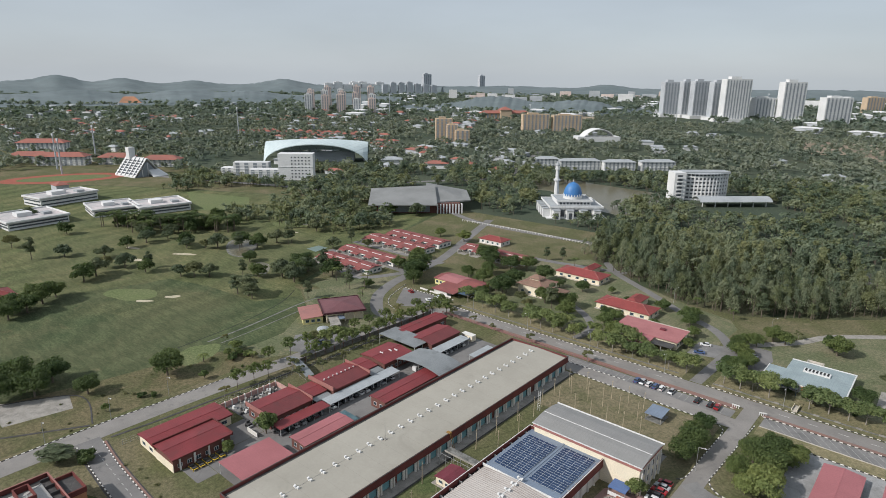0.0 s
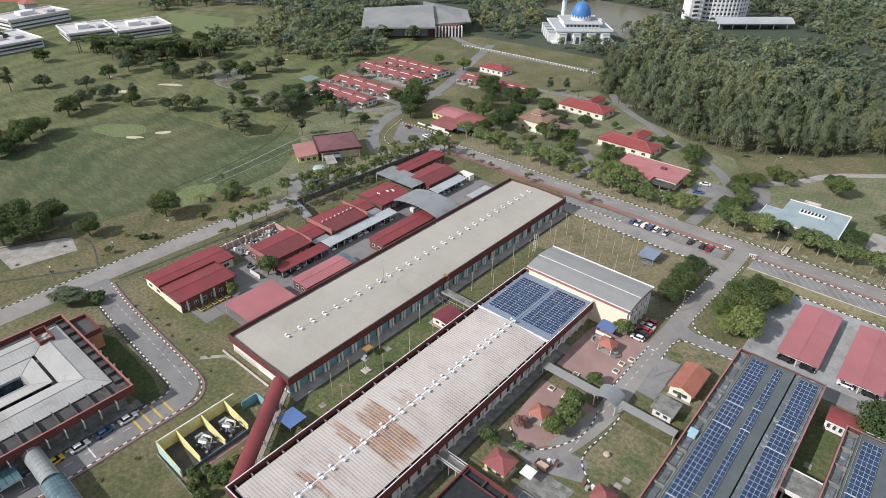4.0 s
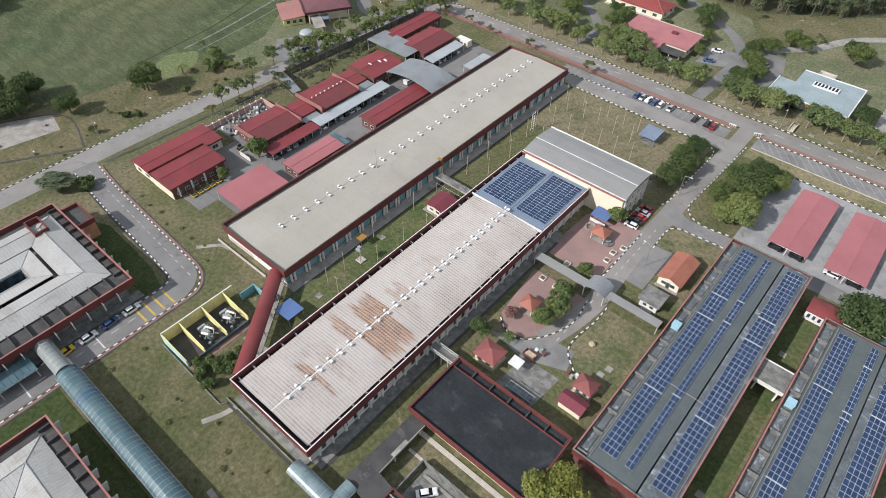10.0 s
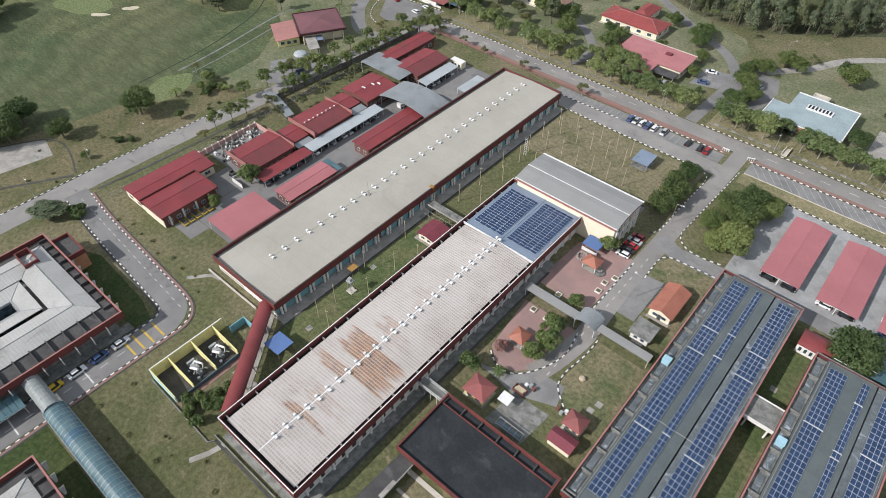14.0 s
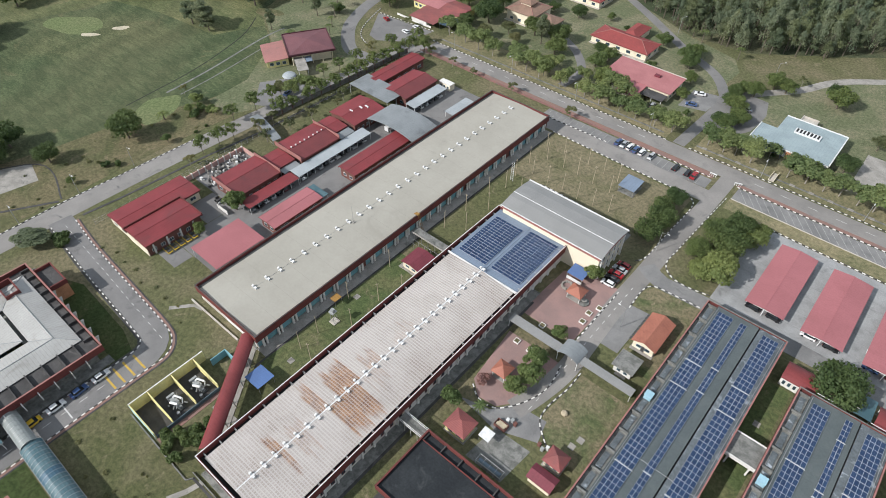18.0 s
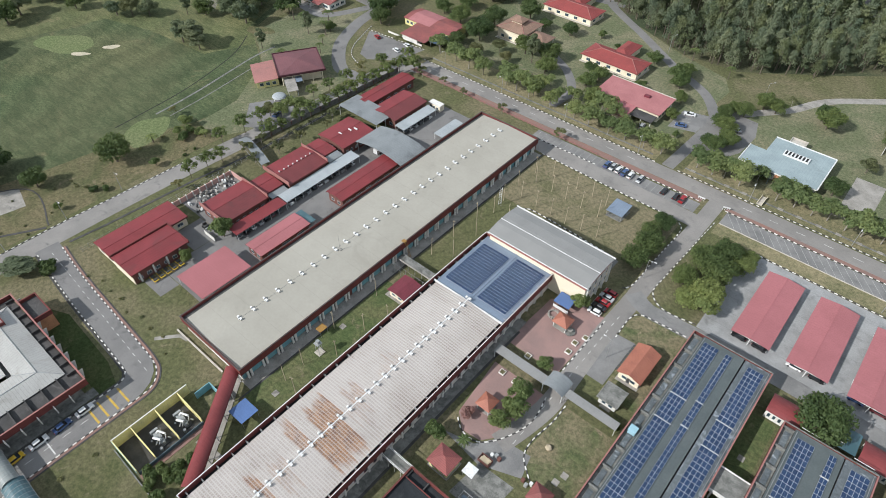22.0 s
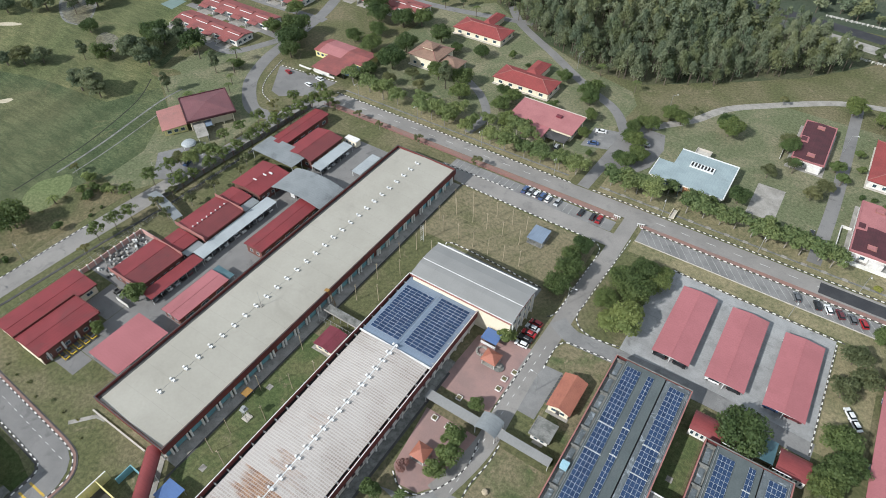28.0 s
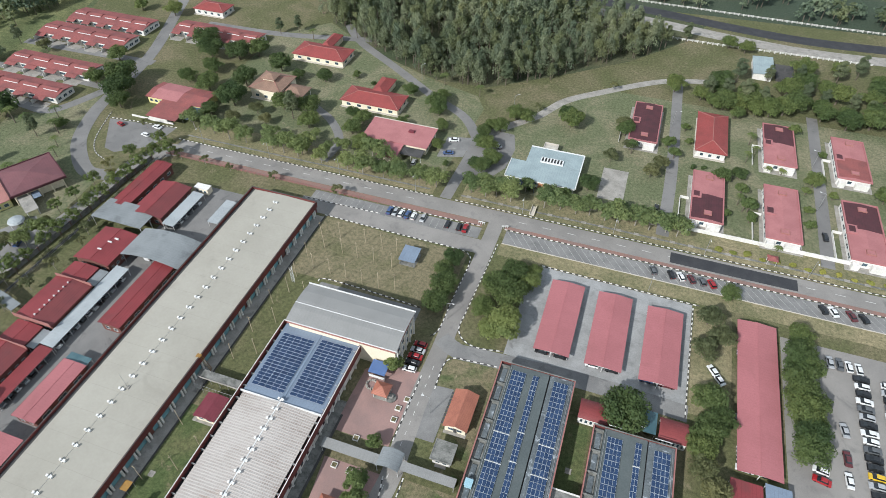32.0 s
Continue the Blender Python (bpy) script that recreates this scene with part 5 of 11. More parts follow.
solar_array(58.4, 59.4, 5, 18, 2.02, 1.1, 6.36, "blue solar panels on steel-blue roof sheet")

# tall hall
tall = thing("tall_hall", 46.4, 80.4, "cream hall with grey metal roof and pink band", "building")
WH, LH, HH = 35.0, 15.6, 10.0
s = Shape().box(0.3, 0.3, 0, WH - 0.3, LH - 0.3, 8.4)
part("wall", s, cream_wall, tall)
s = Shape().ring(0, 0, WH, LH, 0.3, 8.2, 9.2)
part("band", s, fascia_pink, tall, "faded red band under the roof")
s = Shape()
prof = [(0.1, 9.2), (LH * 0.30, 10.05), (LH * 0.5, 10.25), (LH * 0.75, 10.0), (LH - 0.1, 9.3)]
s.sheet([[(-0.4, yy, zz + 0.15), (WH + 0.4, yy, zz + 0.15)] for yy, zz in prof], 0.15)
part("roof", s, grey_sheet, tall, "grey metal roof sheets")
part("ridge_flashing", Shape().box(-0.4, LH * 0.42, 10.36, WH + 0.4, LH * 0.42 + 0.25, 10.44), white_metal, tall)
s = Shape().box(-0.5, LH - 0.25, 9.3, WH + 0.5, LH + 0.1, 9.75).box(-0.5, -0.1, 9.1, WH + 0.5, 0.2, 9.35)
part("edge_flashing", s, white_metal, tall)
s = Shape().face([(-0.1, 0.3, 9.2), (-0.1, LH * 0.3, 10.1), (-0.1, LH * 0.5, 10.2), (-0.1, LH - 0.3, 9.2)]).face([(WH + 0.1, LH - 0.3, 9.2), (WH + 0.1, LH * 0.5, 10.2), (WH + 0.1, LH * 0.3, 10.1), (WH + 0.1, 0.3, 9.2)])
part("gable_end", s, white_wall, tall)
windows_along(tall, WH - 0.3, 1.5, LH - 1.5, 5.2, 7.2, 4, 1, 0.6)
windows_along(tall, WH - 0.3, 1.5, LH - 1.5, 1.6, 3.8, 4, 1, 0.6)
for i in range(5):
    part("fin", Shape().box(WH - 0.3, 1.0 + i * 3.3, 0, WH + 0.25, 1.4 + i * 3.3, 8.2), white_wall, tall)

# building with the black roof
k = thing("black_roof_building", 78.0, -6.8, "low building with black flat roof and red parapet", "building")
WK, LK, HK = 31.2, 17.6, 5.0
part("wall", Shape().box(1.2, 1.2, 0, WK - 0.4, LK - 0.4, 3.8), cream_wall, k)
part("parapet", Shape().ring(0, 0, WK, LK, 0.3, 3.4, HK), fascia_red, k)
part("soffit", Shape().box(0.31, 0.31, 3.4, WK - 0.31, LK - 0.31, 3.59), white_wall, k)
part("coping", Shape().ring(-0.05, -0.05, WK + 0.05, LK + 0.05, 0.4, HK, HK + 0.06), fascia_red, k)
part("roof", Shape().box(0.31, 0.31, 3.6, WK - 0.31, LK - 2.6, 4.35), bitumen, k, "black bitumen roof with faint seams")
felt = Shape().box(0.34, -0.05, 4.35, WK - 0.34, 0.05, 4.375).mesh("felt_lap", bitumen)
for i in range(11):
    part("felt_lap", felt, None, k).matrix_basis = pose(0, 1.5 + i * 1.28, 0, 0, 0, random.uniform(-0.15, 0.15))
part("inner_parapet", Shape().box(0.31, LK - 2.75, 4.35, WK - 0.31, LK - 2.55, 4.75), fascia_red, k)
# gutter and beams in dark materials, shade behind the parapet put into them
part("side_gutter", Shape().box(0.31, LK - 2.6, 3.6, WK - 0.31, LK - 0.31, 3.9), bitumen, k)
beam = Shape().box(-0.14, LK - 2.55, 3.9, 0.14, LK - 0.31, 4.6).mesh("cross_beam", dark_flat)
for i in range(7):
    part("cross_beam", beam, None, k).matrix_basis = pose(0.6 + i * (WK - 1.2) / 6, 0, 0)
windows_across(k, 1.2, 2, WK - 2, 1.2, 2.8, 10)
part("base", Shape().box(2.6, -1.3, 0, WK, -0.2, 0.25), pale_conc, k, "beige paving along the wall")


def solar_block(x0, y0, w, l, label):
    b = thing("solar_roof_building", x0, y0, label, "building", "solar roof buildings")
    part("wall", Shape().box(0.5, 0.5, 0, w - 0.5, l - 0.5, 4.6), brick_wall, b)
    part("parapet", Shape().ring(0, 0, w, l, 0.28, 4.0, 6.0), fascia_red, b)
    part("soffit", Shape().box(0.29, 0.29, 4.2, w - 0.29, l - 0.29, 4.39), white_wall, b)
    for x in (-0.04, w - 0.3):
        part("coping", Shape().box(x, -0.04, 6.0, x + 0.34, l + 0.04, 6.06), fascia_pink, b)
    for y in (-0.05, l - 0.29):
        part("end_coping", Shape().box(-0.05, y, 6.003, w + 0.05, y + 0.34, 6.075), concrete_old, b, "weathered grey coping")
    part("roof", Shape().box(3.0, 0.3, 4.4, w * 0.66, l - 0.3, 5.7), roof_grey, b, "grey coated flat roof")
    part("worn_roof", Shape().box(w * 0.66 + 0.35, 0.3, 4.4, w - 0.3, l - 0.3, 5.62), roof_grey_worn, b, "patchy worn grey roof strip")
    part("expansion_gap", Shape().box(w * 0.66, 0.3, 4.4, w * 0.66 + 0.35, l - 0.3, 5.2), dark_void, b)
    part("gutter", Shape().box(0.3, 0.3, 4.4, 2.9, l - 0.3, 4.9), concrete_old, b, "mossy roof gutter with cross walls")
    cw = Shape().box(0.3, -0.2, 4.9, 2.9, 0.2, 5.6).mesh("cross_wall", concrete_old)
    curb = Shape().box(1.1, -2.2, 4.9, 2.4, 2.2, 5.15).mesh("gutter_curb", roof_grey_worn)
    n = int(l / 6.2)
    for i in range(n + 1):
        part("cross_wall", cw, None, b).matrix_basis = pose(0, 1.2 + i * (l - 2.4) / n, 0)
        if i < n:
            part("gutter_curb", curb, None, b).matrix_basis = pose(0, 1.2 + (i + 0.5) * (l - 2.4) / n, 0)
    part("pipe", Shape().rod((3.4, 1, 5.9), (3.4, l - 1, 5.9), 0.07).rod((w - 0.8, 1, 5.8), (w - 0.8, l - 1, 5.8), 0.06), steel, b)
    part("conduit", Shape().box(3.4, l * 0.34, 5.7, w - 1, l * 0.34 + 0.12, 5.78), steel, b)
    if x0 < 125:
        windows_along(b, w - 0.5, 3, l - 3, 1.2, 3.2, 16, 1, 0.55)
    if x0 > 125:
        windows_along(b, 0.5, 20, l - 3, 1.2, 3.2, 14, -1, 0.55)
    return b


solar_block(110.6, 8.2, 21.6, 81.8, "long flat-roofed building covered with blue solar panels")
solar_block(139.2, -10, 21.4, 88.4, "long flat-roofed building covered with blue solar panels")
for x, cols, px in ((114.5, 4, 1.005), (120.5, 2, 0.86), (126.5, 4, 1.02)):
    solar_array(x, 12.2, cols, 45, px, 1.66, 5.78, "blue solar panels on grey roof", 0, (12, 28, 33) if cols == 4 else (13, 29, 34))
for x, cols, px in ((143.2, 4, 0.975), (150.4, 2, 0.80), (155.2, 4, 1.02)):
    solar_array(x, 12.2, cols, 38, px, 1.66, 5.78, "blue solar panels on grey roof", 0, (10, 27, 40) if cols == 4 else (9, 24, 25, 34, 41))
for x, y in ((112.4, 51.8), (141.0, 48.8)):
    box = thing("roof_tank", x, y, "pale blue roof tank box", "roof tank", "roof tanks", 5.0)
    part("body", Shape().box(-0.9, -0.9, 0, 0.9, 0.9, 1.5), surface("tank_blue", (0.33, 0.52, 0.60)) if x < 120 else bpy.data.materials["tank_blue"], box)
    part("lid", Shape().box(-1.0, -1.0, 1.5, 1.0, 1.0, 1.65), bpy.data.materials["tank_blue"], box)
link = thing("roof_link", 132.2, 51.5, "weathered flat roof bridge linking two blocks", "walkway")
part("roof", Shape().box(0, 0, 4.0, 7, 6.5, 4.3), concrete_old, link)
for y in (-0.4, 6.5):
    part("beam", Shape().box(0, y, 3.5, 7, y + 0.4, 4.4), white_wall, link)
post = Shape().box(-0.2, -0.2, 0, 0.2, 0.2, 4.0).mesh("post", white_wall)
for x in (1, 6):
    for y in (0.2, 6.3):
        part("post", post, None, link).matrix_basis = pose(x, y, 0)


# ---- courtyard blocks, covered ways and pens on the west side ----
def courtyard_block(x0, y0, x1, y1, label, strip_e, strip_n):
    """Ring-shaped block: pale hipped roof round a court, dark flat strip, red parapet, fins on the outer faces."""
    b = thing("courtyard_block", x0, y0, label, "building", "courtyard blocks")
    w, l = x1 - x0, y1 - y0
    part("wall", Shape().ring(2.0, 2.0, w - 2.0, l - 2.0, 11.0, 0, 5.0), concrete_old, b)
    part("apron", Shape().box(w - 2.0, 0, 0, w + 0.9, l + 0.4, 0.25), concrete_old, b)
    part("flat_roof", Shape().ring(0.5, 0.5, w - 0.5, l - 0.5, 7.0, 5.0, 5.5), dark_flat, b, "dark flat roof strip")
    part("parapet", Shape().ring(0, 0, w, l, 0.35, 4.6, 6.8), fascia_red, b)
    part("coping", Shape().ring(-0.05, -0.05, w + 0.05, l + 0.05, 0.42, 6.8, 6.87), fascia_pink, b)
    ix0, iy0, ix1, iy1 = 3.0, 3.0, w - strip_e, l - strip_n
    for i, (d0, d1, z0, z1) in enumerate(((0.0, 4.6, 5.9, 7.2), (4.6, 9.2, 7.2, 6.3), (10.1, 14.4, 6.7, 5.9))):
        a = [(ix0 + d0, iy0 + d0), (ix1 - d0, iy0 + d0), (ix1 - d0, iy1 - d0), (ix0 + d0, iy1 - d0)]
        c = [(ix0 + d1, iy0 + d1), (ix1 - d1, iy0 + d1), (ix1 - d1, iy1 - d1), (ix0 + d1, iy1 - d1)]
        for k in range(4):
            p, q, r, t = a[k], a[(k + 1) % 4], c[(k + 1) % 4], c[k]
            lo = [(*p, z0), (*q, z0), (*r, z1), (*t, z1)]
            part("roof_slope", Shape().solid([(u, v, m - 0.2) for u, v, m in lo], lo), slate_sheet_y if k % 2 else slate_sheet, b, "pale grey-white sheet roof")
            part("hip_cap", Shape().rod((*p, z0 + 0.02), (*t, z1 + 0.02), 0.11, 6), machine, b)
            if i == 0:
                part("ridge_cap", Shape().rod((*r, z1 + 0.02), (*t, z1 + 0.02), 0.12, 6), machine, b)
    d = 9.2
    part("light_well", Shape().ring(ix0 + d, iy0 + d, ix1 - d, iy1 - d, 0.9, 0, 4.6), dark_void, b, "gap between the roof rings, its shade put into a near-black colour")
    d = 14.4
    part("court_rim", Shape().ring(ix0 + d - 0.1, iy0 + d - 0.1, ix1 - d + 0.1, iy1 - d + 0.1, 0.35, 5.4, 6.05), machine, b, "grey gutter rim round the court")
    part("court_wall", Shape().ring(ix0 + d, iy0 + d, ix1 - d, iy1 - d, 0.25, 0.2, 5.4), pane, b, "dark glazed court wall")
    part("court_floor", Shape().box(ix0 + d, iy0 + d, 0, ix1 - d, iy1 - d, 0.2), dark_flat, b)
    for k in range(1, 5):
        v = iy1 - d - 0.3
        h = ix0 + d + k * (ix1 - ix0 - 2 * d) / 5
        part("mullion", Shape().box(h - 0.09, v - 0.12, 0.2, h + 0.09, v + 0.02, 5.4), white_metal, b)
    part("transom", Shape().box(ix0 + d + 0.3, iy1 - d - 0.42, 3.0, ix1 - d - 0.3, iy1 - d - 0.28, 3.2), white_metal, b)
    rib_e = Shape().box(-strip_e, -0.15, 5.5, -0.3, 0.15, 6.4).mesh("rib", dark_flat)
    rib_n = Shape().box(-0.15, -strip_n, 5.5, 0.15, -0.3, 6.4).mesh("rib", dark_flat)
    fin = Shape().solid([(0, -0.12, 2.2), (0.5, -0.12, 2.2), (0.5, 0.12, 2.2), (0, 0.12, 2.2)], [(0, -0.12, 5.2), (1.15, -0.12, 5.2), (1.15, 0.12, 5.2), (0, 0.12, 5.2)]).mesh("fin", white_wall)
    for i in range(int(l / 4)):
        part("rib", rib_e, None, b).matrix_basis = pose(w, 2 + i * 4, 0)
        part("fin", fin, None, b).matrix_basis = pose(w - 0.02, 2 + i * 4, 0)
    for i in range(int(w / 4)):
        part("rib", rib_n, None, b).matrix_basis = pose(2 + i * 4, l, 0)
        part("fin", fin, None, b).matrix_basis = pose(2 + i * 4, l - 0.02, 0, 0, 0, 90)
    return b


c1 = courtyard_block(-42.5, -70, 0.6, -27.0, "courtyard block with pale ring roof and red parapet", 6.2, 2.6)
part("stair_tower", Shape().ring(3.6, 33.6, 10.4, 37.4, 0.35, 5.0, 8.0), fascia_red, c1, "red-walled roof tank enclosure")
part("tank_floor", Shape().box(3.9, 33.9, 5.0, 10.1, 37.1, 6.2), dark_flat, c1)
part("annex", Shape().box(4.6, 43.1, 0, 14.0, 47.6, 5.4), orange_wall, c1, "orange-brown stair annex wall")
part("annex_parapet", Shape().ring(4.4, 42.9, 14.2, 47.8, 0.35, 5.0, 6.6), fascia_red, c1)
part("annex_roof", Shape().box(4.7, 43.2, 5.4, 13.9, 47.5, 5.6), dark_flat, c1)
courtyard_block(22.0, -104, 66, -59.3, "courtyard block with pale ring roof and red parapet", 3.0, 3.0)


def covered_way(name, x0, x1, y0, y1, z, rise, mat, label, along, ribs=1.5, odd=None, post_gap=6.0):
    """A barrel-vaulted covered way on posts."""
    t = thing(name, (x0 + x1) / 2, (y0 + y1) / 2, label, "covered walkway")
    hx, hy = (x1 - x0) / 2, (y1 - y0) / 2
    if along == "x":
        n = max(1, int(2 * hx / ribs))
        for i in range(n):
            a = -hx + i * 2 * hx / n
            part("vault_panel", Shape().vault(a + 0.04, a + 2 * hx / n - 0.04, -hy, hy, z, rise, "x", 8, 0.06), odd[1] if odd and i in odd[0] else mat, t)
        s = Shape()
        for i in range(n + 1):
            a = -hx + i * 2 * hx / n
            s.vault(a - 0.04, a + 0.04, -hy - 0.02, hy + 0.02, z + 0.02, rise, "x", 8, 0.10)
        part("rib", s, steel, t, kind="stuff")
        part("edge_beam", Shape().box(-hx, -hy - 0.1, z - 0.25, hx, -hy + 0.1, z), steel, t)
        part("edge_beam", Shape().box(-hx, hy - 0.1, z - 0.25, hx, hy + 0.1, z), steel, t)
        part("floor", Shape().box(-hx, -hy + 0.3, 0, hx, hy - 0.3, 0.12), concrete_old, t)
        pm = Shape().tube(0, 0, 0, z, 0.1).mesh("post", steel)
        for i in range(int(2 * hx / post_gap) + 1):
            for y in (-hy + 0.15, hy - 0.15):
                part("post", pm, None, t).matrix_basis = pose(-hx + 0.4 + i * post_gap, y, 0)
    else:
        n = max(1, int(2 * hy / ribs))
        for i in range(n):
            a = -hy + i * 2 * hy / n
            part("vault_panel", Shape().vault(-hx, hx, a + 0.04, a + 2 * hy / n - 0.04, z, rise, "y", 8, 0.06), mat, t)
        part("edge_beam", Shape().box(-hx - 0.1, -hy, z - 0.25, -hx + 0.1, hy, z), steel, t)
        part("edge_beam", Shape().box(hx - 0.1, -hy, z - 0.25, hx + 0.1, hy, z), steel, t)
        pm = Shape().tube(0, 0, 0, z, 0.1).mesh("post", steel)
        for i in range(int(2 * hy / post_gap) + 1):
            for x in (-hx + 0.15, hx - 0.15):
                part("post", pm, None, t).matrix_basis = pose(x, -hy + 0.4 + i * post_gap, 0)
    return t


way = covered_way("covered_way", 11.4, 78, -53.8, -48.9, 3.4, 1.3, vault_teal, "teal polycarbonate barrel-vaulted walkway with white ribs", "x", 1.35, ((7, 8), vault_blue))
covered_way("road_canopy", -0.6, 11.6, -53.4, -49.6, 3.9, 1.3, vault_grey, "grey barrel-vaulted canopy over the road", "x", 1.5)
covered_way("corner_canopy", 68.4, 79.3, -33.2, -29.6, 3.0, 0.8, vault_pale, "short pale barrel canopy beside the hall", "x", 1.5)
covered_way("link_canopy", 79.0, 82.0, -31.6, -26.2, 3.0, 0.8, vault_pale, "short pale barrel canopy beside the flat roof", "y", 1.4)
covered_way("far_canopy", 77.0, 81.0, -52, -34.0, 3.0, 1.0, vault_teal, "teal polycarbonate barrel canopy on posts", "y", 1.5)
lean = thing("lean_to_canopy", 3.2, -64, "teal lean-to canopy with white ribs along the red wall", "canopy")
for i in range(12):
    part("sheet", Shape().solid([(-2.4, -8 + i * 1.4, 3.4), (2.2, -8 + i * 1.4, 2.7), (2.2, -6.7 + i * 1.4, 2.7), (-2.4, -6.7 + i * 1.4, 3.4)], [(-2.4, -8 + i * 1.4, 3.48), (2.2, -8 + i * 1.4, 2.78), (2.2, -6.7 + i * 1.4, 2.78), (-2.4, -6.7 + i * 1.4, 3.48)]), vault_teal, lean)
part("beam", Shape().box(2.0, -8, 2.5, 2.2, 8.8, 2.7), white_metal, lean)
for y in (-7.5, 0, 8.3):
    part("post", Shape().tube(2.1, y, 0, 2.6, 0.09), white_metal, lean)

redway = thing("red_covered_way", 33.6, -12.8, "red barrel-roofed covered way between two halls", "covered walkway", turn=36.6)
part("vault", Shape().vault(-1.9, 1.9, -16.2, 16.0, 4.2, 0.9, "y", 10, 0.1), vault_red, redway)
part("edge_beam", Shape().box(-1.95, -16.2, 3.9, -1.75, 16.0, 4.2), fascia_red, redway)
part("edge_beam", Shape().box(1.75, -16.2, 3.9, 1.95, 16.0, 4.2), fascia_red, redway)
post = Shape().tube(0, 0, 0, 4.0, 0.14).mesh("post", white_wall)
for i in range(6):
    for x in (-1.7, 1.7):
        part("post", post, None, redway).matrix_basis = pose(x, -14.5 + i * 5.8, 0)
part("floor", Shape().box(-1.6, -16, 0, 1.6, 16, 0.15), concrete, redway)

pens = thing("equipment_pen", 18.8, -31.4, "roofless yellow-walled equipment pen with machines inside", "enclosure")
part("back_wall", Shape().box(0, 0, 0, 0.25, 20.6, 3.8), yellow_wall, pens)
part("coping", Shape().box(-0.02, -0.05, 3.8, 0.27, 20.65, 3.86), white_wall, pens)
for i, y in enumerate((0, 4.8, 11.3, 17.6)):
    s = Shape().solid([(0.25, y, 0), (10.4, y, 0), (10.4, y + 0.22, 0), (0.25, y + 0.22, 0)], [(0.25, y, 3.7), (10.4, y, 2.4), (10.4, y + 0.22, 2.4), (0.25, y + 0.22, 3.7)])
    part("divider_wall", s, yellow_wall, pens, "pale teal outside" if i == 0 else "")
part("side_wall", Shape().solid([(0.25, -0.08, 0), (10.4, -0.08, 0), (10.4, -0.01, 0), (0.25, -0.01, 0)], [(0.25, -0.08, 3.65), (10.4, -0.08, 2.35), (10.4, -0.01, 2.35), (0.25, -0.01, 3.65)]), surface("pale_teal_wall", (0.42, 0.58, 0.56)), pens)
part("low_wall", Shape().box(10.45, 0.3, 0, 10.65, 17.8, 1.2), surface("slate_blue_wall", (0.10, 0.14, 0.16), (0.075, 0.11, 0.125), stain=(0.05, 0.06, 0.065), stain_at=0.4), pens, "dark slate-blue front wall")
part("floor", Shape().box(0.25, 0.3, 0, 10.4, 17.5, 0.12), dark_flat, pens, "dark stained pen floor")
part("apron", Shape().box(10.7, 0, 0, 12.0, 18.6, 0.08), redwalk, pens)
part("annex_wall", Shape().box(3.0, 20.7, 0, 3.2, 25.2, 2.6).box(3.2, 25.0, 0, 9.6, 25.2, 2.6), teal_wall, pens)
for y in (6.9, 13.3):
    gen = thing("generator", 25.2, -31.4 + y + 1.4, "grey generator set with white ducts inside the pen", "generator", "generators", 0.12)
    part("base", Shape().box(-2.2, -1.2, 0, 2.2, 1.2, 0.35), dark_metal, gen)
    part("engine", Shape().box(-1.9, -0.7, 0.35, 0.4, 0.7, 1.5).box(0.5, -0.5, 0.35, 1.8, 0.5, 1.2), machine, gen)
    part("radiator", Shape().box(-2.6, -1.0, 0.35, -2.0, 1.0, 2.0), machine, gen)
    part("duct", Shape().rod((-1.5, 0.2, 1.5), (-1.2, 0.6, 2.3), 0.28, 8).rod((-1.2, 0.6, 2.3), (0.8, 1.4, 2.3), 0.28, 8), white_metal, gen)
    part("pipe", Shape().rod((0.3, -0.4, 1.5), (1.6, -1.6, 1.9), 0.16, 8).rod((0.2, 0.0, 1.4), (1.8, 0.6, 1.8), 0.16, 8), steel, gen)
    part("drum", Shape().tube(2.6, -1.2, 0, 1.0, 0.4), steel, gen)
    part("silencer", Shape().rod((-0.6, -1.1, 1.9), (1.4, -0.2, 2.2), 0.34, 10), white_metal, gen)
    part("exhaust", Shape().rod((1.2, 0.9, 1.0), (1.5, 1.3, 2.9), 0.14, 8), white_metal, gen)
    part("valve", Shape().rod((-1.0, -1.6, 0.4), (-0.4, -1.8, 1.5), 0.22, 8).rod((0.7, 1.5, 0.3), (2.0, 1.8, 1.1), 0.2, 8), machine, gen)
    part("header", Shape().rod((-2.2, 1.5, 1.3), (1.9, -1.0, 1.6), 0.13, 8), steel, gen)
blue = thing("blue_canopy", 35.6, -5.6, "blue sheet canopy on thin posts", "canopy")
part("roof", Shape().solid([(-2.8, -2.5, 2.6), (2.8, -2.5, 2.9), (2.8, 2.6, 2.9), (-2.8, 2.6, 2.6)], [(-2.8, -2.5, 2.7), (2.8, -2.5, 3.0), (2.8, 2.6, 3.0), (-2.8, 2.6, 2.7)]), blue_sheet, blue)
for x in (-2.5, 2.5):
    for y in (-2.2, 2.3):
        part("post", Shape().tube(x, y, 0, 2.62 if x < 0 else 2.88, 0.06), steel, blue)

flat = thing("flat_link_roof", 78.4, -26, "weathered dark flat link roof with pale edge", "covered walkway")
part("roof", Shape().prism([(0, 0), (8.6, -1.4), (9.6, 4.6), (4.3, 5.2), (4.6, 19.4), (0.6, 19.4)], 2.7, 3.0), dark_flat, flat)
part("edge", Shape().box(4.45, 5.2, 2.6, 4.65, 19.2, 3.15).box(3.6, 9.5, 3.0, 4.5, 14, 3.08), concrete, flat)
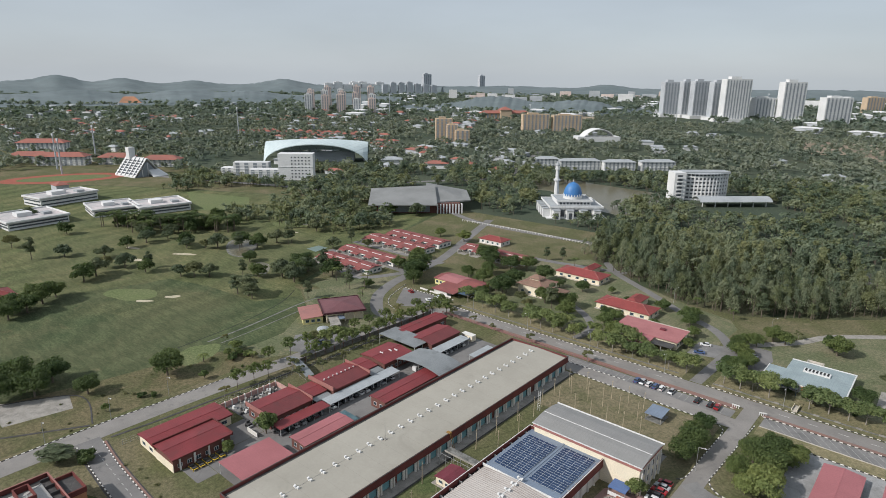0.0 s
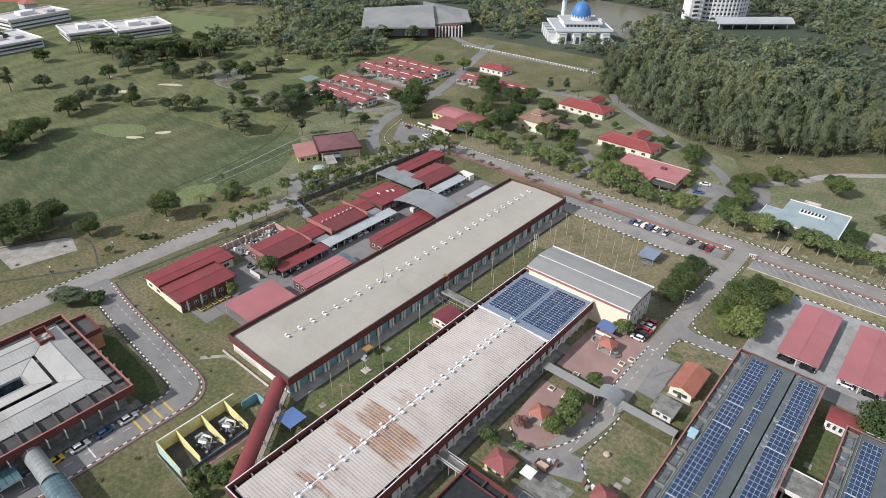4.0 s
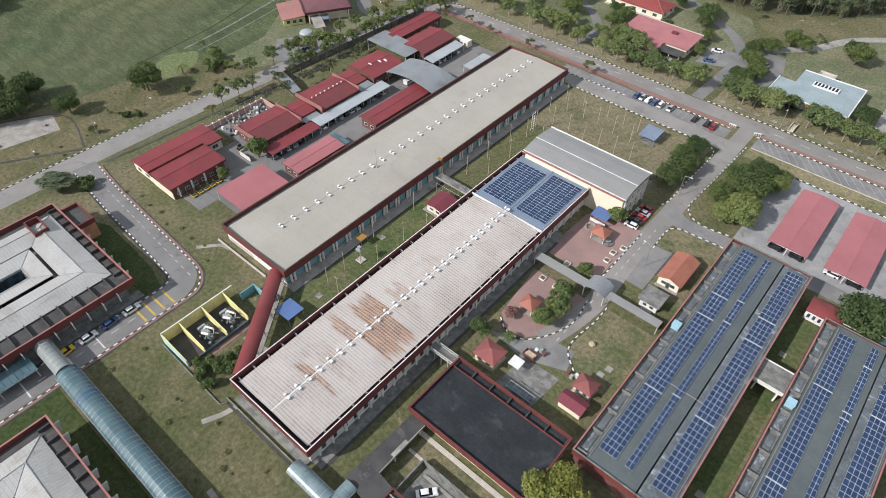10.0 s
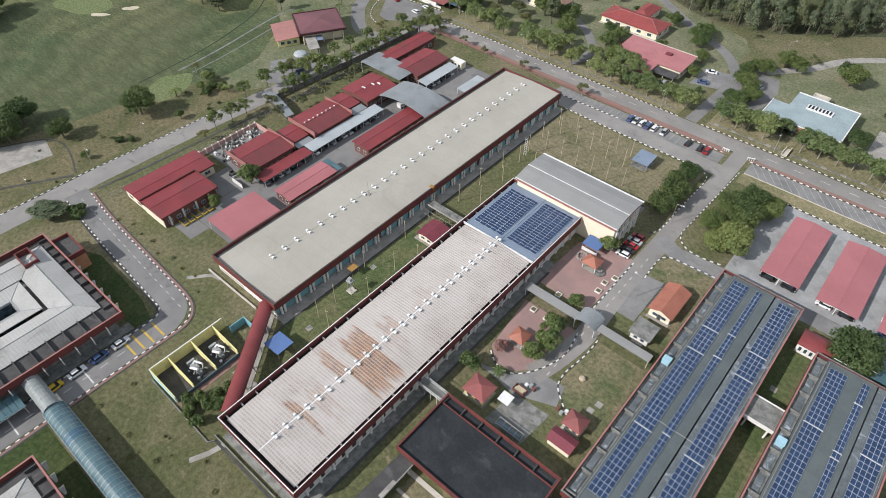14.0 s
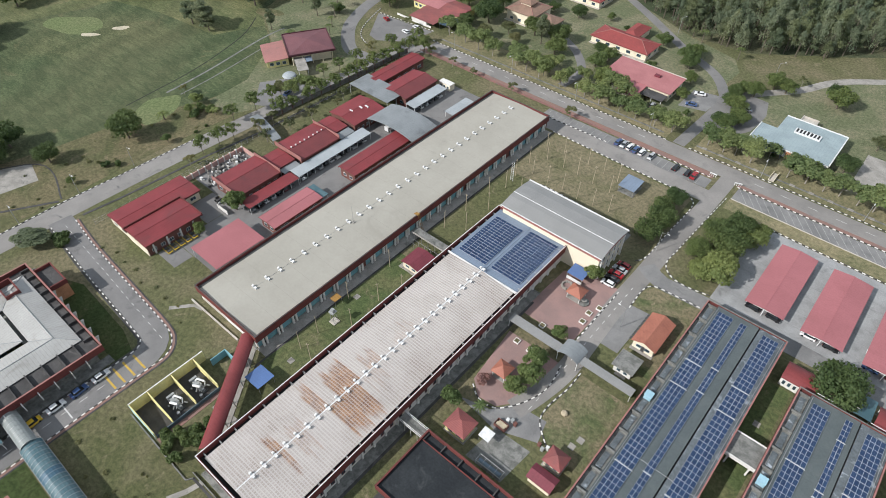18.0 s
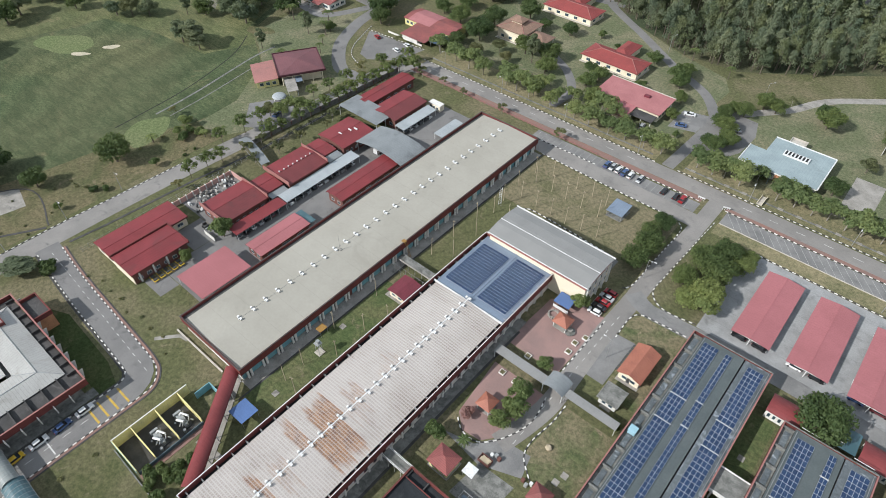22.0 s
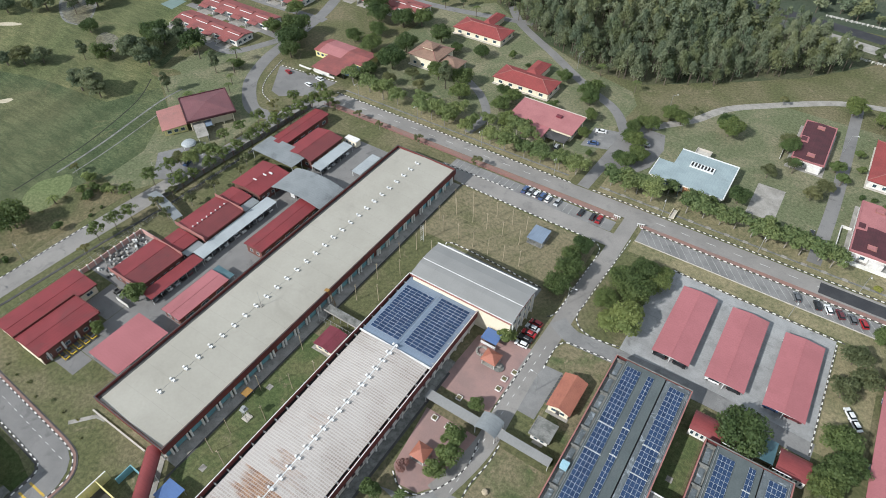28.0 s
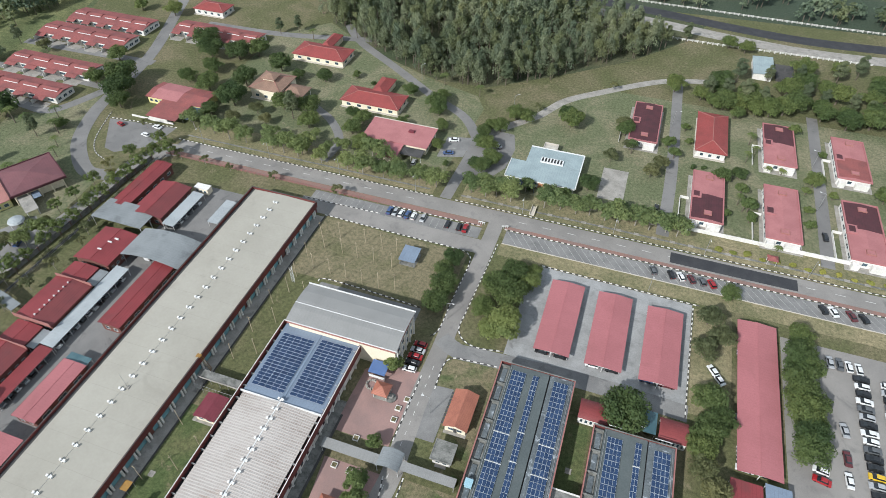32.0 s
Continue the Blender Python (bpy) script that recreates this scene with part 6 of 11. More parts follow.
for x, y in ((0.6, 1), (4, 4.8), (0.9, 9), (4.2, 10), (1, 18), (4.2, 18)):
    part("post", Shape().box(x - 0.15, y - 0.15, 0, x + 0.15, y + 0.15, 2.7), white_wall, flat)
perg = thing("slatted_roof_block", 87.6, -60, "red-edged block with slatted flat roof", "building")
part("wall", Shape().box(0.3, 0.3, 0, 10.4, 38.2, 3.4), brick_wall, perg)
part("parapet", Shape().ring(0, 0, 10.7, 38.5, 0.3, 3.2, 4.3), fascia_red, perg)
part("roof", Shape().box(0.3, 0.3, 3.4, 10.4, 38.2, 3.6), dark_flat, perg)
slat = Shape().box(0.3, -0.12, 3.9, 10.4, 0.12, 4.1).mesh("slat", concrete)
for i in range(28):
    part("slat", slat, None, perg).matrix_basis = pose(0, 1.2 + i * 1.33, 0)
yw = thing("yard_wall", 87.4, -12.6, "grey boundary wall with mossy drain round the yard", "wall")
part("wall", Shape().box(0, 0, 0, 20, 0.25, 1.9).box(0, -8.8, 0, 0.25, 0, 1.9), concrete_old, yw)
part("drain", Shape().box(2.0, -2.0, 0, 20, -1.3, 0.3), concrete, yw)

# boundary drain wall and hedge
s = Shape().strip([(44.0, -31.2), (71, -31.2)], 0.6, 0.06, 0.08)
setting("hall_drain", s, dark_flat, "dark mossy drain at the foot of the hall", "drain")
low = thing("low_wall", 29, -35.6, "low mossy drain wall beside the grass", "wall")
part("wall", Shape().strip([(-10, 3.6), (14.3, 3.0), (15.2, 4.4)], 0.3, 0.35, 0.35), concrete_old, low)


# ---- red-roofed service buildings ----
def shed(name, x0, y0, x1, y1, eave, rise, mat, label, ridge="y", wall=brick_wall, dark=None, windows=6, parapet=False, group=""):
    """A rectangular building with a low gable roof, gables, fascia, windows and doors."""
    b = thing(name, x0, y0, label, "building", group)
    w, l = x1 - x0, y1 - y0
    part("wall", Shape().box(0.5, 0.5, 0, w - 0.5, l - 0.5, eave), wall, b)
    if ridge == "y":
        halves = [[(0, 0, eave), (w / 2, 0, eave + rise), (w / 2, l, eave + rise), (0, l, eave)], [(w / 2, 0, eave + rise), (w, 0, eave), (w, l, eave), (w / 2, l, eave + rise)]]
        g = Shape().face([(0.5, 0.5, eave), (w - 0.5, 0.5, eave), (w / 2, 0.5, eave + rise * 0.95)]).face([(w - 0.5, l - 0.5, eave), (0.5, l - 0.5, eave), (w / 2, l - 0.5, eave + rise * 0.95)])
    else:
        halves = [[(0, 0, eave), (w, 0, eave), (w, l / 2, eave + rise), (0, l / 2, eave + rise)], [(0, l / 2, eave + rise), (w, l / 2, eave + rise), (w, l, eave), (0, l, eave)]]
        g = Shape().face([(0.5, l - 0.5, eave), (0.5, 0.5, eave), (0.5, l / 2, eave + rise * 0.95)]).face([(w - 0.5, 0.5, eave), (w - 0.5, l - 0.5, eave), (w - 0.5, l / 2, eave + rise * 0.95)])
    part("gable", g, wall, b)
    for i, lo in enumerate(halves):
        part("roof_slope", Shape().solid(lo, [(p, q, r + 0.14) for p, q, r in lo]), dark if dark and i else mat, b)
    part("ridge_cap", Shape().box(w / 2 - 0.18, -0.02, eave + rise + 0.1, w / 2 + 0.18, l + 0.02, eave + rise + 0.2) if ridge == "y" else Shape().box(-0.02, l / 2 - 0.18, eave + rise + 0.1, w + 0.02, l / 2 + 0.18, eave + rise + 0.2), mat, b)
    if parapet:
        part("end_parapet", Shape().box(-0.1, -0.2, eave - 0.2, w + 0.1, 0.05, eave + rise + 0.4), fascia_pink, b)
        part("end_parapet", Shape().box(-0.1, l - 0.05, eave - 0.2, w + 0.1, l + 0.2, eave + rise + 0.4), fascia_pink, b)
    part("fascia", Shape().box(w - 0.05, 0, eave - 0.35, w + 0.1, l, eave + 0.12), fascia_red, b)
    part("fascia", Shape().box(-0.1, 0, eave - 0.35, 0.05, l, eave + 0.12), fascia_red, b)
    if windows:
        windows_along(b, w - 0.5, 1, l - 1, 1.0, 2.3, windows, 1, 0.5)
        windows_across(b, 0.5, 1, w - 1, 1.0, 2.3, max(2, int(w / 4)), -1, 0.45)
    return b


def lean_roof(name, x0, y0, x1, y1, z0, z1, mat, label, gap=4.0, category="canopy", group="", along="y"):
    """A single-pitch sheet roof on posts."""
    b = thing(name, x0, y0, label, category, group)
    w, l = x1 - x0, y1 - y0
    lo = [(0, 0, z0), (w, 0, z1), (w, l, z1), (0, l, z0)]
    part("roof", Shape().solid(lo, [(p, q, r + 0.12) for p, q, r in lo]), mat, b)
    n = max(1, int(l / gap))
    pm0, pm1 = (Shape().tube(0, 0, 0, z, 0.09).mesh("post", white_metal) for z in (z0 + 0.02, z1 - 0.02))
    for i in range(n + 1):
        y = 0.3 + i * (l - 0.6) / n
        part("post", pm0, None, b).matrix_basis = pose(0.25, y, 0)
        part("post", pm1, None, b).matrix_basis = pose(w - 0.25, y, 0)
    beam = Shape().box(0.15, 0.2, z0 - 0.25, 0.35, l - 0.2, z0)
    part("beam", beam, steel, b)
    part("beam", Shape().box(w - 0.35, 0.2, z1 - 0.25, w - 0.15, l - 0.2, z1), steel, b)
    return b


b = shed("service_block", -48.2, -0.6, -36.6, 25.8, 3.6, 0.5, red_sheet, "red-roofed service block with cream walls", wall=cream_wall)
b = shed("service_block", -37.2, -0.6, -25.2, 18.9, 4.4, 0.6, red_sheet, "red-roofed service block with brick-red walls and dark parapets")
part("parapet", Shape().box(-0.25, -0.1, 3.9, 0.12, 19.6, 5.1).box(0.12, 19.45, 3.9, 12.1, 19.75, 5.1), fascia_red, b, "dark red parapet")
part("south_wall", Shape().box(0.4, 0.3, 0, 11.6, 0.48, 2.6), cream_wall, b, "cream painted end wall")
for i in range(4):
    part("pilaster", Shape().box(11.5, 2.2 + i * 4.6, 0, 11.85, 2.7 + i * 4.6, 3.9), white_wall, b)
shed("workshop", -37.6, 31.6, -23.6, 48.8, 4.2, 1.0, red_sheet, "red-roofed workshop with dull half roof and pale gable caps", dark=red_sheet_dark, parapet=True)
shed("store_room", -35.6, 49.3, -26.0, 57.2, 3.7, 0.5, red_sheet, "small red-roofed store between workshops", windows=2)
lean_roof("link_canopy", -26.0, 50, -23.0, 57.0, 3.2, 3.0, grey_sheet_y, "small grey sheet canopy")
b = shed("workshop", -37.4, 57.8, -23.2, 75.4, 4.2, 1.0, red_sheet, "red-roofed workshop with dull half roof and pale gable caps", dark=red_sheet_dark, parapet=True)
m7 = Shape().tube(0, 0, 0, 0.5, 0.25, 0.3).mesh("vent", white_metal)
for i in range(8):
    part("vent", m7, None, b).matrix_basis = pose(7.1, 1.6 + i * 2.0, 5.3)
shed("store_room", -37.2, 75.9, -27.2, 83.2, 3.7, 0.5, red_sheet, "small red-roofed store between workshops", windows=2)
lean_roof("link_canopy", -27.0, 76.4, -23.4, 83.2, 3.2, 3.0, grey_sheet_y, "small grey sheet canopy")
b = shed("workshop", -38.6, 84.4, -24.6, 100.4, 4.2, 0.9, red_sheet, "red-roofed workshop with white roof vents")
for x, y in ((6, 5), (7, 9), (8.2, 11)):
    part("vent", Shape().box(x, y, 4.9, x + 1.6, y + 0.5, 5.4), white_metal, b)
shed("annex_block", -46.4, 111.6, -38.8, 139.2, 4.2, 0.6, red_sheet, "long narrow red-roofed annex")
shed("annex_block", -36.0, 110.2, -22.8, 129.2, 4.2, 1.0, red_sheet, "red-roofed annex with dull half roof", dark=red_sheet_dark)
shed("long_store", -11.4, 64.2, -3.4, 94, 3.9, 0.35, red_sheet, "long red-roofed store beside the hall")
shed("pink_roof_store", -11.6, 30.4, -3.6, 50.2, 3.4, 0.35, pink_sheet, "pink-roofed store with dark red edge", windows=3)
lean_roof("pink_canopy", -15.4, 8.4, -2.2, 25.6, 4.0, 3.8, pink_sheet, "wide faded-red sheet canopy on posts", 5.5)
lean_roof("red_canopy", -22.6, 31.4, -17.8, 52.0, 3.0, 2.7, red_sheet, "narrow red sheet carport", 3.4)
lean_roof("pale_canopy", -23.0, 52.3, -18.2, 86.6, 3.1, 2.8, pale_sheet, "long pale metal carport", 3.4)
lean_roof("pale_canopy", -22.0, 109.2, -17.2, 128.6, 3.1, 2.8, pale_sheet, "long pale metal carport", 3.4)
lean_roof("grey_canopy", -47.4, 103.0, -26.0, 113.6, 4.6, 4.5, grey_sheet_y, "wide flat grey metal canopy", 4.5)
lean_roof("teal_canopy", -11.6, 48.6, -4.2, 53.0, 3.0, 2.8, vault_teal, "teal translucent sheet canopy by the hall", 4.0)
lean_roof("low_shelter", -7.6, 116, -3.4, 129, 2.5, 2.3, pale_sheet, "low grey sheet shelter beside the hall", 4.0)
vaulted = thing("vaulted_canopy", -24.4, 90.4, "large grey curved metal canopy", "canopy")
part("roof", Shape().vault(0, 24.6, 0, 13.6, 4.4, 1.9, "y", 14, 0.12), grey_sheet_y, vaulted)
for x in (0.6, 12, 23.6):
    for y in (0.6, 13.0):
        part("post", Shape().tube(x, y, 0, 4.4 if x != 12 else 6.2, 0.14), steel, vaulted)
for x in (0.4, 24.0):
    part("edge_beam", Shape().box(x, 0.2, 4.1, x + 0.2, 13.4, 4.4), steel, vaulted)
ramp_roof = thing("entrance_ramp", -60.4, 64.9, "arched grey metal roof over the entrance walkway", "covered walkway", turn=-11)
rows = [[(x, yy, 2.7 + 1.5 * (1 - ((x - 7.0) / (7.0 if x < 7 else 12.6)) ** 2)) for yy in (-1.7, 1.7)] for x in [i * 19.6 / 14 for i in range(15)]]
part("roof", Shape().sheet(rows, 0.12), grey_sheet_y, ramp_roof)
for x, z in ((0.5, 2.7), (7, 4.1), (13, 3.7), (19, 2.75)):
    for yy in (-1.5, 1.5):
        part("post", Shape().tube(x, yy, 0, z, 0.08), steel, ramp_roof)
for yy in (-1.6, 1.6):
    part("handrail", Shape().rod((0.5, yy, 1.1), (19, yy, 1.1), 0.05), steel, ramp_roof)
cabin = thing("site_cabin", -20.6, 132.4, "cream portable site cabin with windows", "cabin")
part("body", Shape().box(-3, -1.4, 0.2, 3, 1.4, 2.8), cream_wall, cabin)
part("roof", Shape().box(-3.1, -1.5, 2.8, 3.1, 1.5, 2.95), white_wall, cabin)
windows_across(cabin, -1.4, -2.6, 2.6, 1.1, 2.2, 3)
rubble = thing("scrap_yard", -44, 29, "walled yard heaped with pale scrap and rubble", "yard")
part("wall", Shape().box(-4.4, -2.4, 0, -4.1, 21.8, 2.0).box(-4.1, 21.5, 0, 5.4, 21.8, 2.0), surface("pink_wall", (0.52, 0.32, 0.28), stain=(0.35, 0.24, 0.2)), rubble)
pier = Shape().box(-4.6, -0.2, 0, -3.95, 0.2, 2.2).mesh("pier", white_wall)
for i in range(10):
    part("pier", pier, None, rubble).matrix_basis = pose(0, -2 + i * 2.6, 0)
s = Shape()
for i in range(150):
    x, y, r = random.uniform(-3.4, 4.6), random.uniform(1.5, 20.5), random.uniform(0.2, 0.75)
    a = random.uniform(0, 3.14)
    pts = [(x + r * math.cos(a + k * 1.57), y + r * 0.7 * math.sin(a + k * 1.57)) for k in range(4)]
    s.prism(pts, 0, random.uniform(0.25, 1.2), random.choice((0, 0, 1, 2)))
part("rubble", s, (concrete, white_metal, dark_metal), rubble, kind="stuff")
for y in (4.6, 6.8, 9.0, 11.2, 13.4):
    t = thing("yellow_pallet_rack", -23.4, y, "low yellow pallet rack outdoors", "rack", "yellow racks")
    part("frame", Shape().box(-1.6, -0.8, 0.5, 1.6, 0.8, 0.62).box(-1.6, -0.8, 0, -1.5, -0.7, 0.9).box(1.5, -0.8, 0, 1.6, -0.7, 0.9).box(-1.6, 0.7, 0, -1.5, 0.8, 0.9).box(1.5, 0.7, 0, 1.6, 0.8, 0.9), surface("rack_yellow", (0.62, 0.42, 0.05)) if y < 16 else bpy.data.materials["rack_yellow"], t)
    part("load", Shape().box(-1.3, -0.6, 0.62, -0.2, 0.6, 1.0).box(0.1, -0.6, 0.62, 1.2, 0.6, 0.85), dark_metal, t)
gate = thing("yard_gate", -26.6, 26.4, "white yard gate with panels", "gate")
for i in range(6):
    part("panel", Shape().box(-2.4 + i * 0.95, -0.05, 0.1, -1.55 + i * 0.95, 0.05, 1.7), white_wall, gate)
fl = thing("yard_machine", -31.5, 28.4, "small dark loader parked in the yard", "machine")
part("body", Shape().box(-0.9, -0.7, 0.4, 0.9, 0.7, 1.2).box(-0.9, -0.6, 1.2, -0.1, 0.6, 2.0), dark_metal, fl)
part("bucket", Shape().box(1.0, -0.9, 0.1, 1.6, 0.9, 0.7), machine, fl)
for x in (-0.6, 0.6):
    for y in (-0.8, 0.8):
        part("wheel", Shape().rod((x, y - 0.12, 0.4), (x, y + 0.12, 0.4), 0.4, 10), rubber, fl)

# fence along the service plot
fen = thing("boundary_fence", -51.5, -4, "thin dark boundary fence on posts", "fence")
pm = Shape().box(-0.05, -0.05, 0, 0.05, 0.05, 1.9).mesh("post", steel)
for i in range(62):
    part("post", pm, None, fen).matrix_basis = pose(i * 0.015, i * 2.45, 0)
part("wire", Shape().rod((0, 0, 1.8), (0.9, 150, 1.8), 0.025).rod((0, 0, 1.0), (0.9, 150, 1.0), 0.025).rod((0, 0, 0.3), (0.9, 150, 0.3), 0.025), steel, fen)
bw = thing("perimeter_wall", -57.2, 66, "weathered dark concrete perimeter wall along the road", "wall")
for i in range(16):
    y0, y1 = i * 4.85, i * 4.85 + 4.6
    part("panel", Shape().prism([(y0 * 0.05 - 0.1, y0), (y0 * 0.05 + 0.1, y0), (y1 * 0.05 + 0.1, y1), (y1 * 0.05 - 0.1, y1)], 0, 1.9), concrete_old, bw)
    part("pier", Shape().box(y1 * 0.05 - 0.2, y1, 0, y1 * 0.05 + 0.2, y1 + 0.25, 2.2), brick_wall, bw)
part("coping", Shape().strip([(0, 0), (3.88, 77.6)], 0.34, 2.02, 0.12), dark_flat, bw)
rail = thing("red_railing", -50, 148.6, "red-brown railing along the footpath", "railing")
pm = Shape().box(-0.06, -0.06, 0, 0.06, 0.06, 1.1).mesh("post", fascia_pink)
for i in range(49):
    part("post", pm, None, rail).matrix_basis = pose(i * 2.0, 0, 0)
part("top_rail", Shape().box(0, -0.05, 1.05, 96, 0.05, 1.15), fascia_pink, rail)
part("mid_rail", Shape().box(0, -0.04, 0.5, 96, 0.04, 0.57), fascia_pink, rail)


# ---- plaza, huts and small roofs ----
def hip_hut(name, x, y, w, l, eave, rise, roof, wall, label, open_sides=False, turn=0.0, group=""):
    h = thing(name, x, y, label, "hut" if not open_sides else "gazebo", group, turn=turn)
    part("roof", Shape().hip(-w / 2, -l / 2, w / 2, l / 2, eave, rise), roof, h)
    if open_sides:
        pm = Shape().tube(0, 0, 0, eave, 0.11).mesh("post", white_wall)
        for a in (-1, 1):
            for b in (-1, 1):
                part("post", pm, None, h).matrix_basis = pose(a * (w / 2 - 0.5), b * (l / 2 - 0.5), 0)
        part("floor", Shape().box(-w / 2 + 0.3, -l / 2 + 0.3, 0, w / 2 - 0.3, l / 2 - 0.3, 0.15), concrete, h)
    else:
        part("wall", Shape().box(-w / 2 + 0.5, -l / 2 + 0.5, 0, w / 2 - 0.5, l / 2 - 0.5, eave), wall, h)
        windows_across(h, -l / 2 + 0.5, -w / 2 + 0.7, w / 2 - 0.7, 1.0, 2.1, 2)
        windows_along(h, w / 2 - 0.5, -l / 2 + 0.7, l / 2 - 0.7, 1.0, 2.1, 2)
        part("plinth", Shape().box(-w / 2 + 0.1, -l / 2 + 0.1, 0, w / 2 - 0.1, l / 2 - 0.1, 0.15), concrete, h)
    return h


hip_hut("gazebo", 80.5, 71.6, 4.9, 4.6, 2.4, 1.6, tile_orange, None, "orange-tiled open gazebo on the plaza", True, group="gazebos")
hip_hut("gazebo", 80.2, 36.7, 4.4, 4.6, 2.4, 1.5, tile_orange, None, "orange-tiled open gazebo among trees", True, group="gazebos")
hip_hut("guard_hut", 81.9, 17.8, 6.4, 5.8, 2.7, 1.5, tile_oldred, yellow_wall, "yellow hut with brown-red hipped roof")
hip_hut("red_roof_hut", 104.0, 25.4, 5.0, 4.8, 2.5, 1.6, tile_oldred, cream_wall, "small hut with red hipped roof")
pp = thing("pump_house", 104.2, 19.6, "small cream pump house with maroon gable roof", "hut")
part("wall", Shape().box(-2.8, -1.6, 0, 2.8, 1.6, 2.4), cream_wall, pp)
part("roof", Shape().gable(-3.2, -2.1, 3.2, 2.1, 2.4, 0.9, "x", 0.12), maroon_sheet, pp)
part("gable", Shape().face([(2.8, -1.6, 2.4), (2.8, 1.6, 2.4), (2.8, 0, 3.2)]).face([(-2.8, 1.6, 2.4), (-2.8, -1.6, 2.4), (-2.8, 0, 3.2)]), cream_wall, pp)
mh = thing("meter_hut", 38.0, 50.8, "cream hut with maroon roof between the halls", "hut")
part("wall", Shape().box(-2.9, -3.4, 0, 2.9, 3.4, 2.5), cream_wall, mh)
part("roof", Shape().gable(-3.4, -3.9, 3.4, 3.9, 2.5, 0.6, "y", 0.12), maroon_sheet, mh)
part("base", Shape().box(-4.2, -4.2, 0, 4.0, 4.2, 0.12), concrete, mh)
windows_across(mh, -3.4, -2.4, 2.4, 0.9, 1.9, 2)
oh = thing("orange_roof_hut", 104.0, 72.4, "cream hut with orange tile roof and side louvres", "hut")
part("wall", Shape().box(-2.9, -5.6, 0, 2.9, 5.6, 2.7), cream_wall, oh)
part("roof", Shape().gable(-3.5, -6.1, 3.5, 6.1, 2.7, 1.3, "y", 0.15), tile_orange, oh)
part("gable", Shape().face([(-2.9, -5.6, 2.7), (2.9, -5.6, 2.7), (0, -5.6, 3.85)]).face([(2.9, 5.6, 2.7), (-2.9, 5.6, 2.7), (0, 5.6, 3.85)]), cream_wall, oh)
windows_across(oh, -5.6, -2.4, 2.4, 0.9, 2.1, 2)
part("door", Shape().box(-0.5, -5.68, 0, 0.5, -5.6, 2.1), dark_metal, oh)
for i in range(9):
    part("awning", Shape().solid([(-4.3, -5.2 + i * 1.2, 1.9), (-2.95, -5.2 + i * 1.2, 2.5), (-2.95, -4.3 + i * 1.2, 2.5), (-4.3, -4.3 + i * 1.2, 1.9)], [(-4.3, -5.2 + i * 1.2, 1.96), (-2.95, -5.2 + i * 1.2, 2.56), (-2.95, -4.3 + i * 1.2, 2.56), (-4.3, -4.3 + i * 1.2, 1.96)]), dark_metal, oh)
part("base", Shape().box(-3.2, -6.6, 0, 3.2, 6.2, 0.12), concrete, oh)
ch = thing("concrete_hut", 103.4, 59.2, "weathered concrete box hut with flat mossy roof", "hut")
part("wall", Shape().box(-2.4, -2.4, 0, 2.4, 2.4, 2.6), white_wall, ch)
part("roof", Shape().box(-3.0, -3.0, 2.6, 3.0, 3.0, 2.9).ring(-3, -3, 3, 3, 0.25, 2.9, 3.05), concrete_old, ch)
windows_across(ch, -2.4, -1.9, 1.9, 0.8, 1.9, 2)
part("step", Shape().box(-1.5, -3.4, 0, 1.5, -2.4, 0.3), concrete, ch)
wc = thing("white_awning", 88.2, 19.8, "small white sheet awning", "canopy")
part("roof", Shape().solid([(-1.5, -1.4, 2.2), (1.5, -1.4, 2.2), (1.5, 1.4, 2.5), (-1.5, 1.4, 2.5)], [(-1.5, -1.4, 2.3), (1.5, -1.4, 2.3), (1.5, 1.4, 2.6), (-1.5, 1.4, 2.6)]), white_metal, wc)
for x in (-1.3, 1.3):
    for y in (-1.2, 1.2):
        part("post", Shape().tube(x, y, 0, 2.25, 0.05), steel, wc)
bn = thing("skip_bin", 88.9, 24.8, "rusty open skip full of timber", "skip")
part("body", Shape().ring(-1.6, -1.0, 1.6, 1.0, 0.1, 0, 1.1).box(-1.5, -0.9, 0, 1.5, 0.9, 0.15), brick_wall, bn)
part("load", Shape().box(-1.3, -0.7, 0.5, 1.2, 0.2, 0.9).box(-1.0, 0.2, 0.5, 1.4, 0.7, 1.0), pole_wood, bn)
tf = thing("pipe_frame", 93.4, 14.4, "blue-grey pipe rack beside the black-roofed building", "pipe rack")
for y in (-1.0, 0.9):
    part("rail", Shape().rod((-3.4, y, 1.9), (3.4, y, 1.9), 0.09), steel, tf)
for i in range(5):
    part("cross_bar", Shape().rod((-3.4 + i * 1.7, -1.0, 1.9), (-3.4 + i * 1.7, 0.9, 1.9), 0.06), steel, tf)
    part("post", Shape().rod((-3.4 + i * 1.7, -1.0, 0), (-3.4 + i * 1.7, -1.0, 1.9), 0.07), steel, tf)
part("tank", Shape().rod((-3, -0.1, 1.0), (3, -0.1, 1.0), 0.6, 12), surface("tank_steel_blue", (0.16, 0.21, 0.25)), tf)
covered_flat = lean_roof("walkway_roof", 72.0, 50.0, 88.2, 52.9, 3.0, 2.95, grey_sheet, "flat pale-blue metal walkway roof", 6, "covered walkway")
lean_roof("walkway_roof", 94.0, 50.6, 109.0, 53.2, 3.0, 2.9, grey_sheet, "flat pale-blue metal walkway roof", 6, "covered walkway")
porch = thing("vaulted_porch", 91.0, 52.4, "grey curved-roof porch over the drive", "canopy")
part("roof", Shape().vault(-3.1, 3.1, -2.7, 2.7, 3.2, 1.2, "y", 12, 0.1), grey_sheet_y, porch)
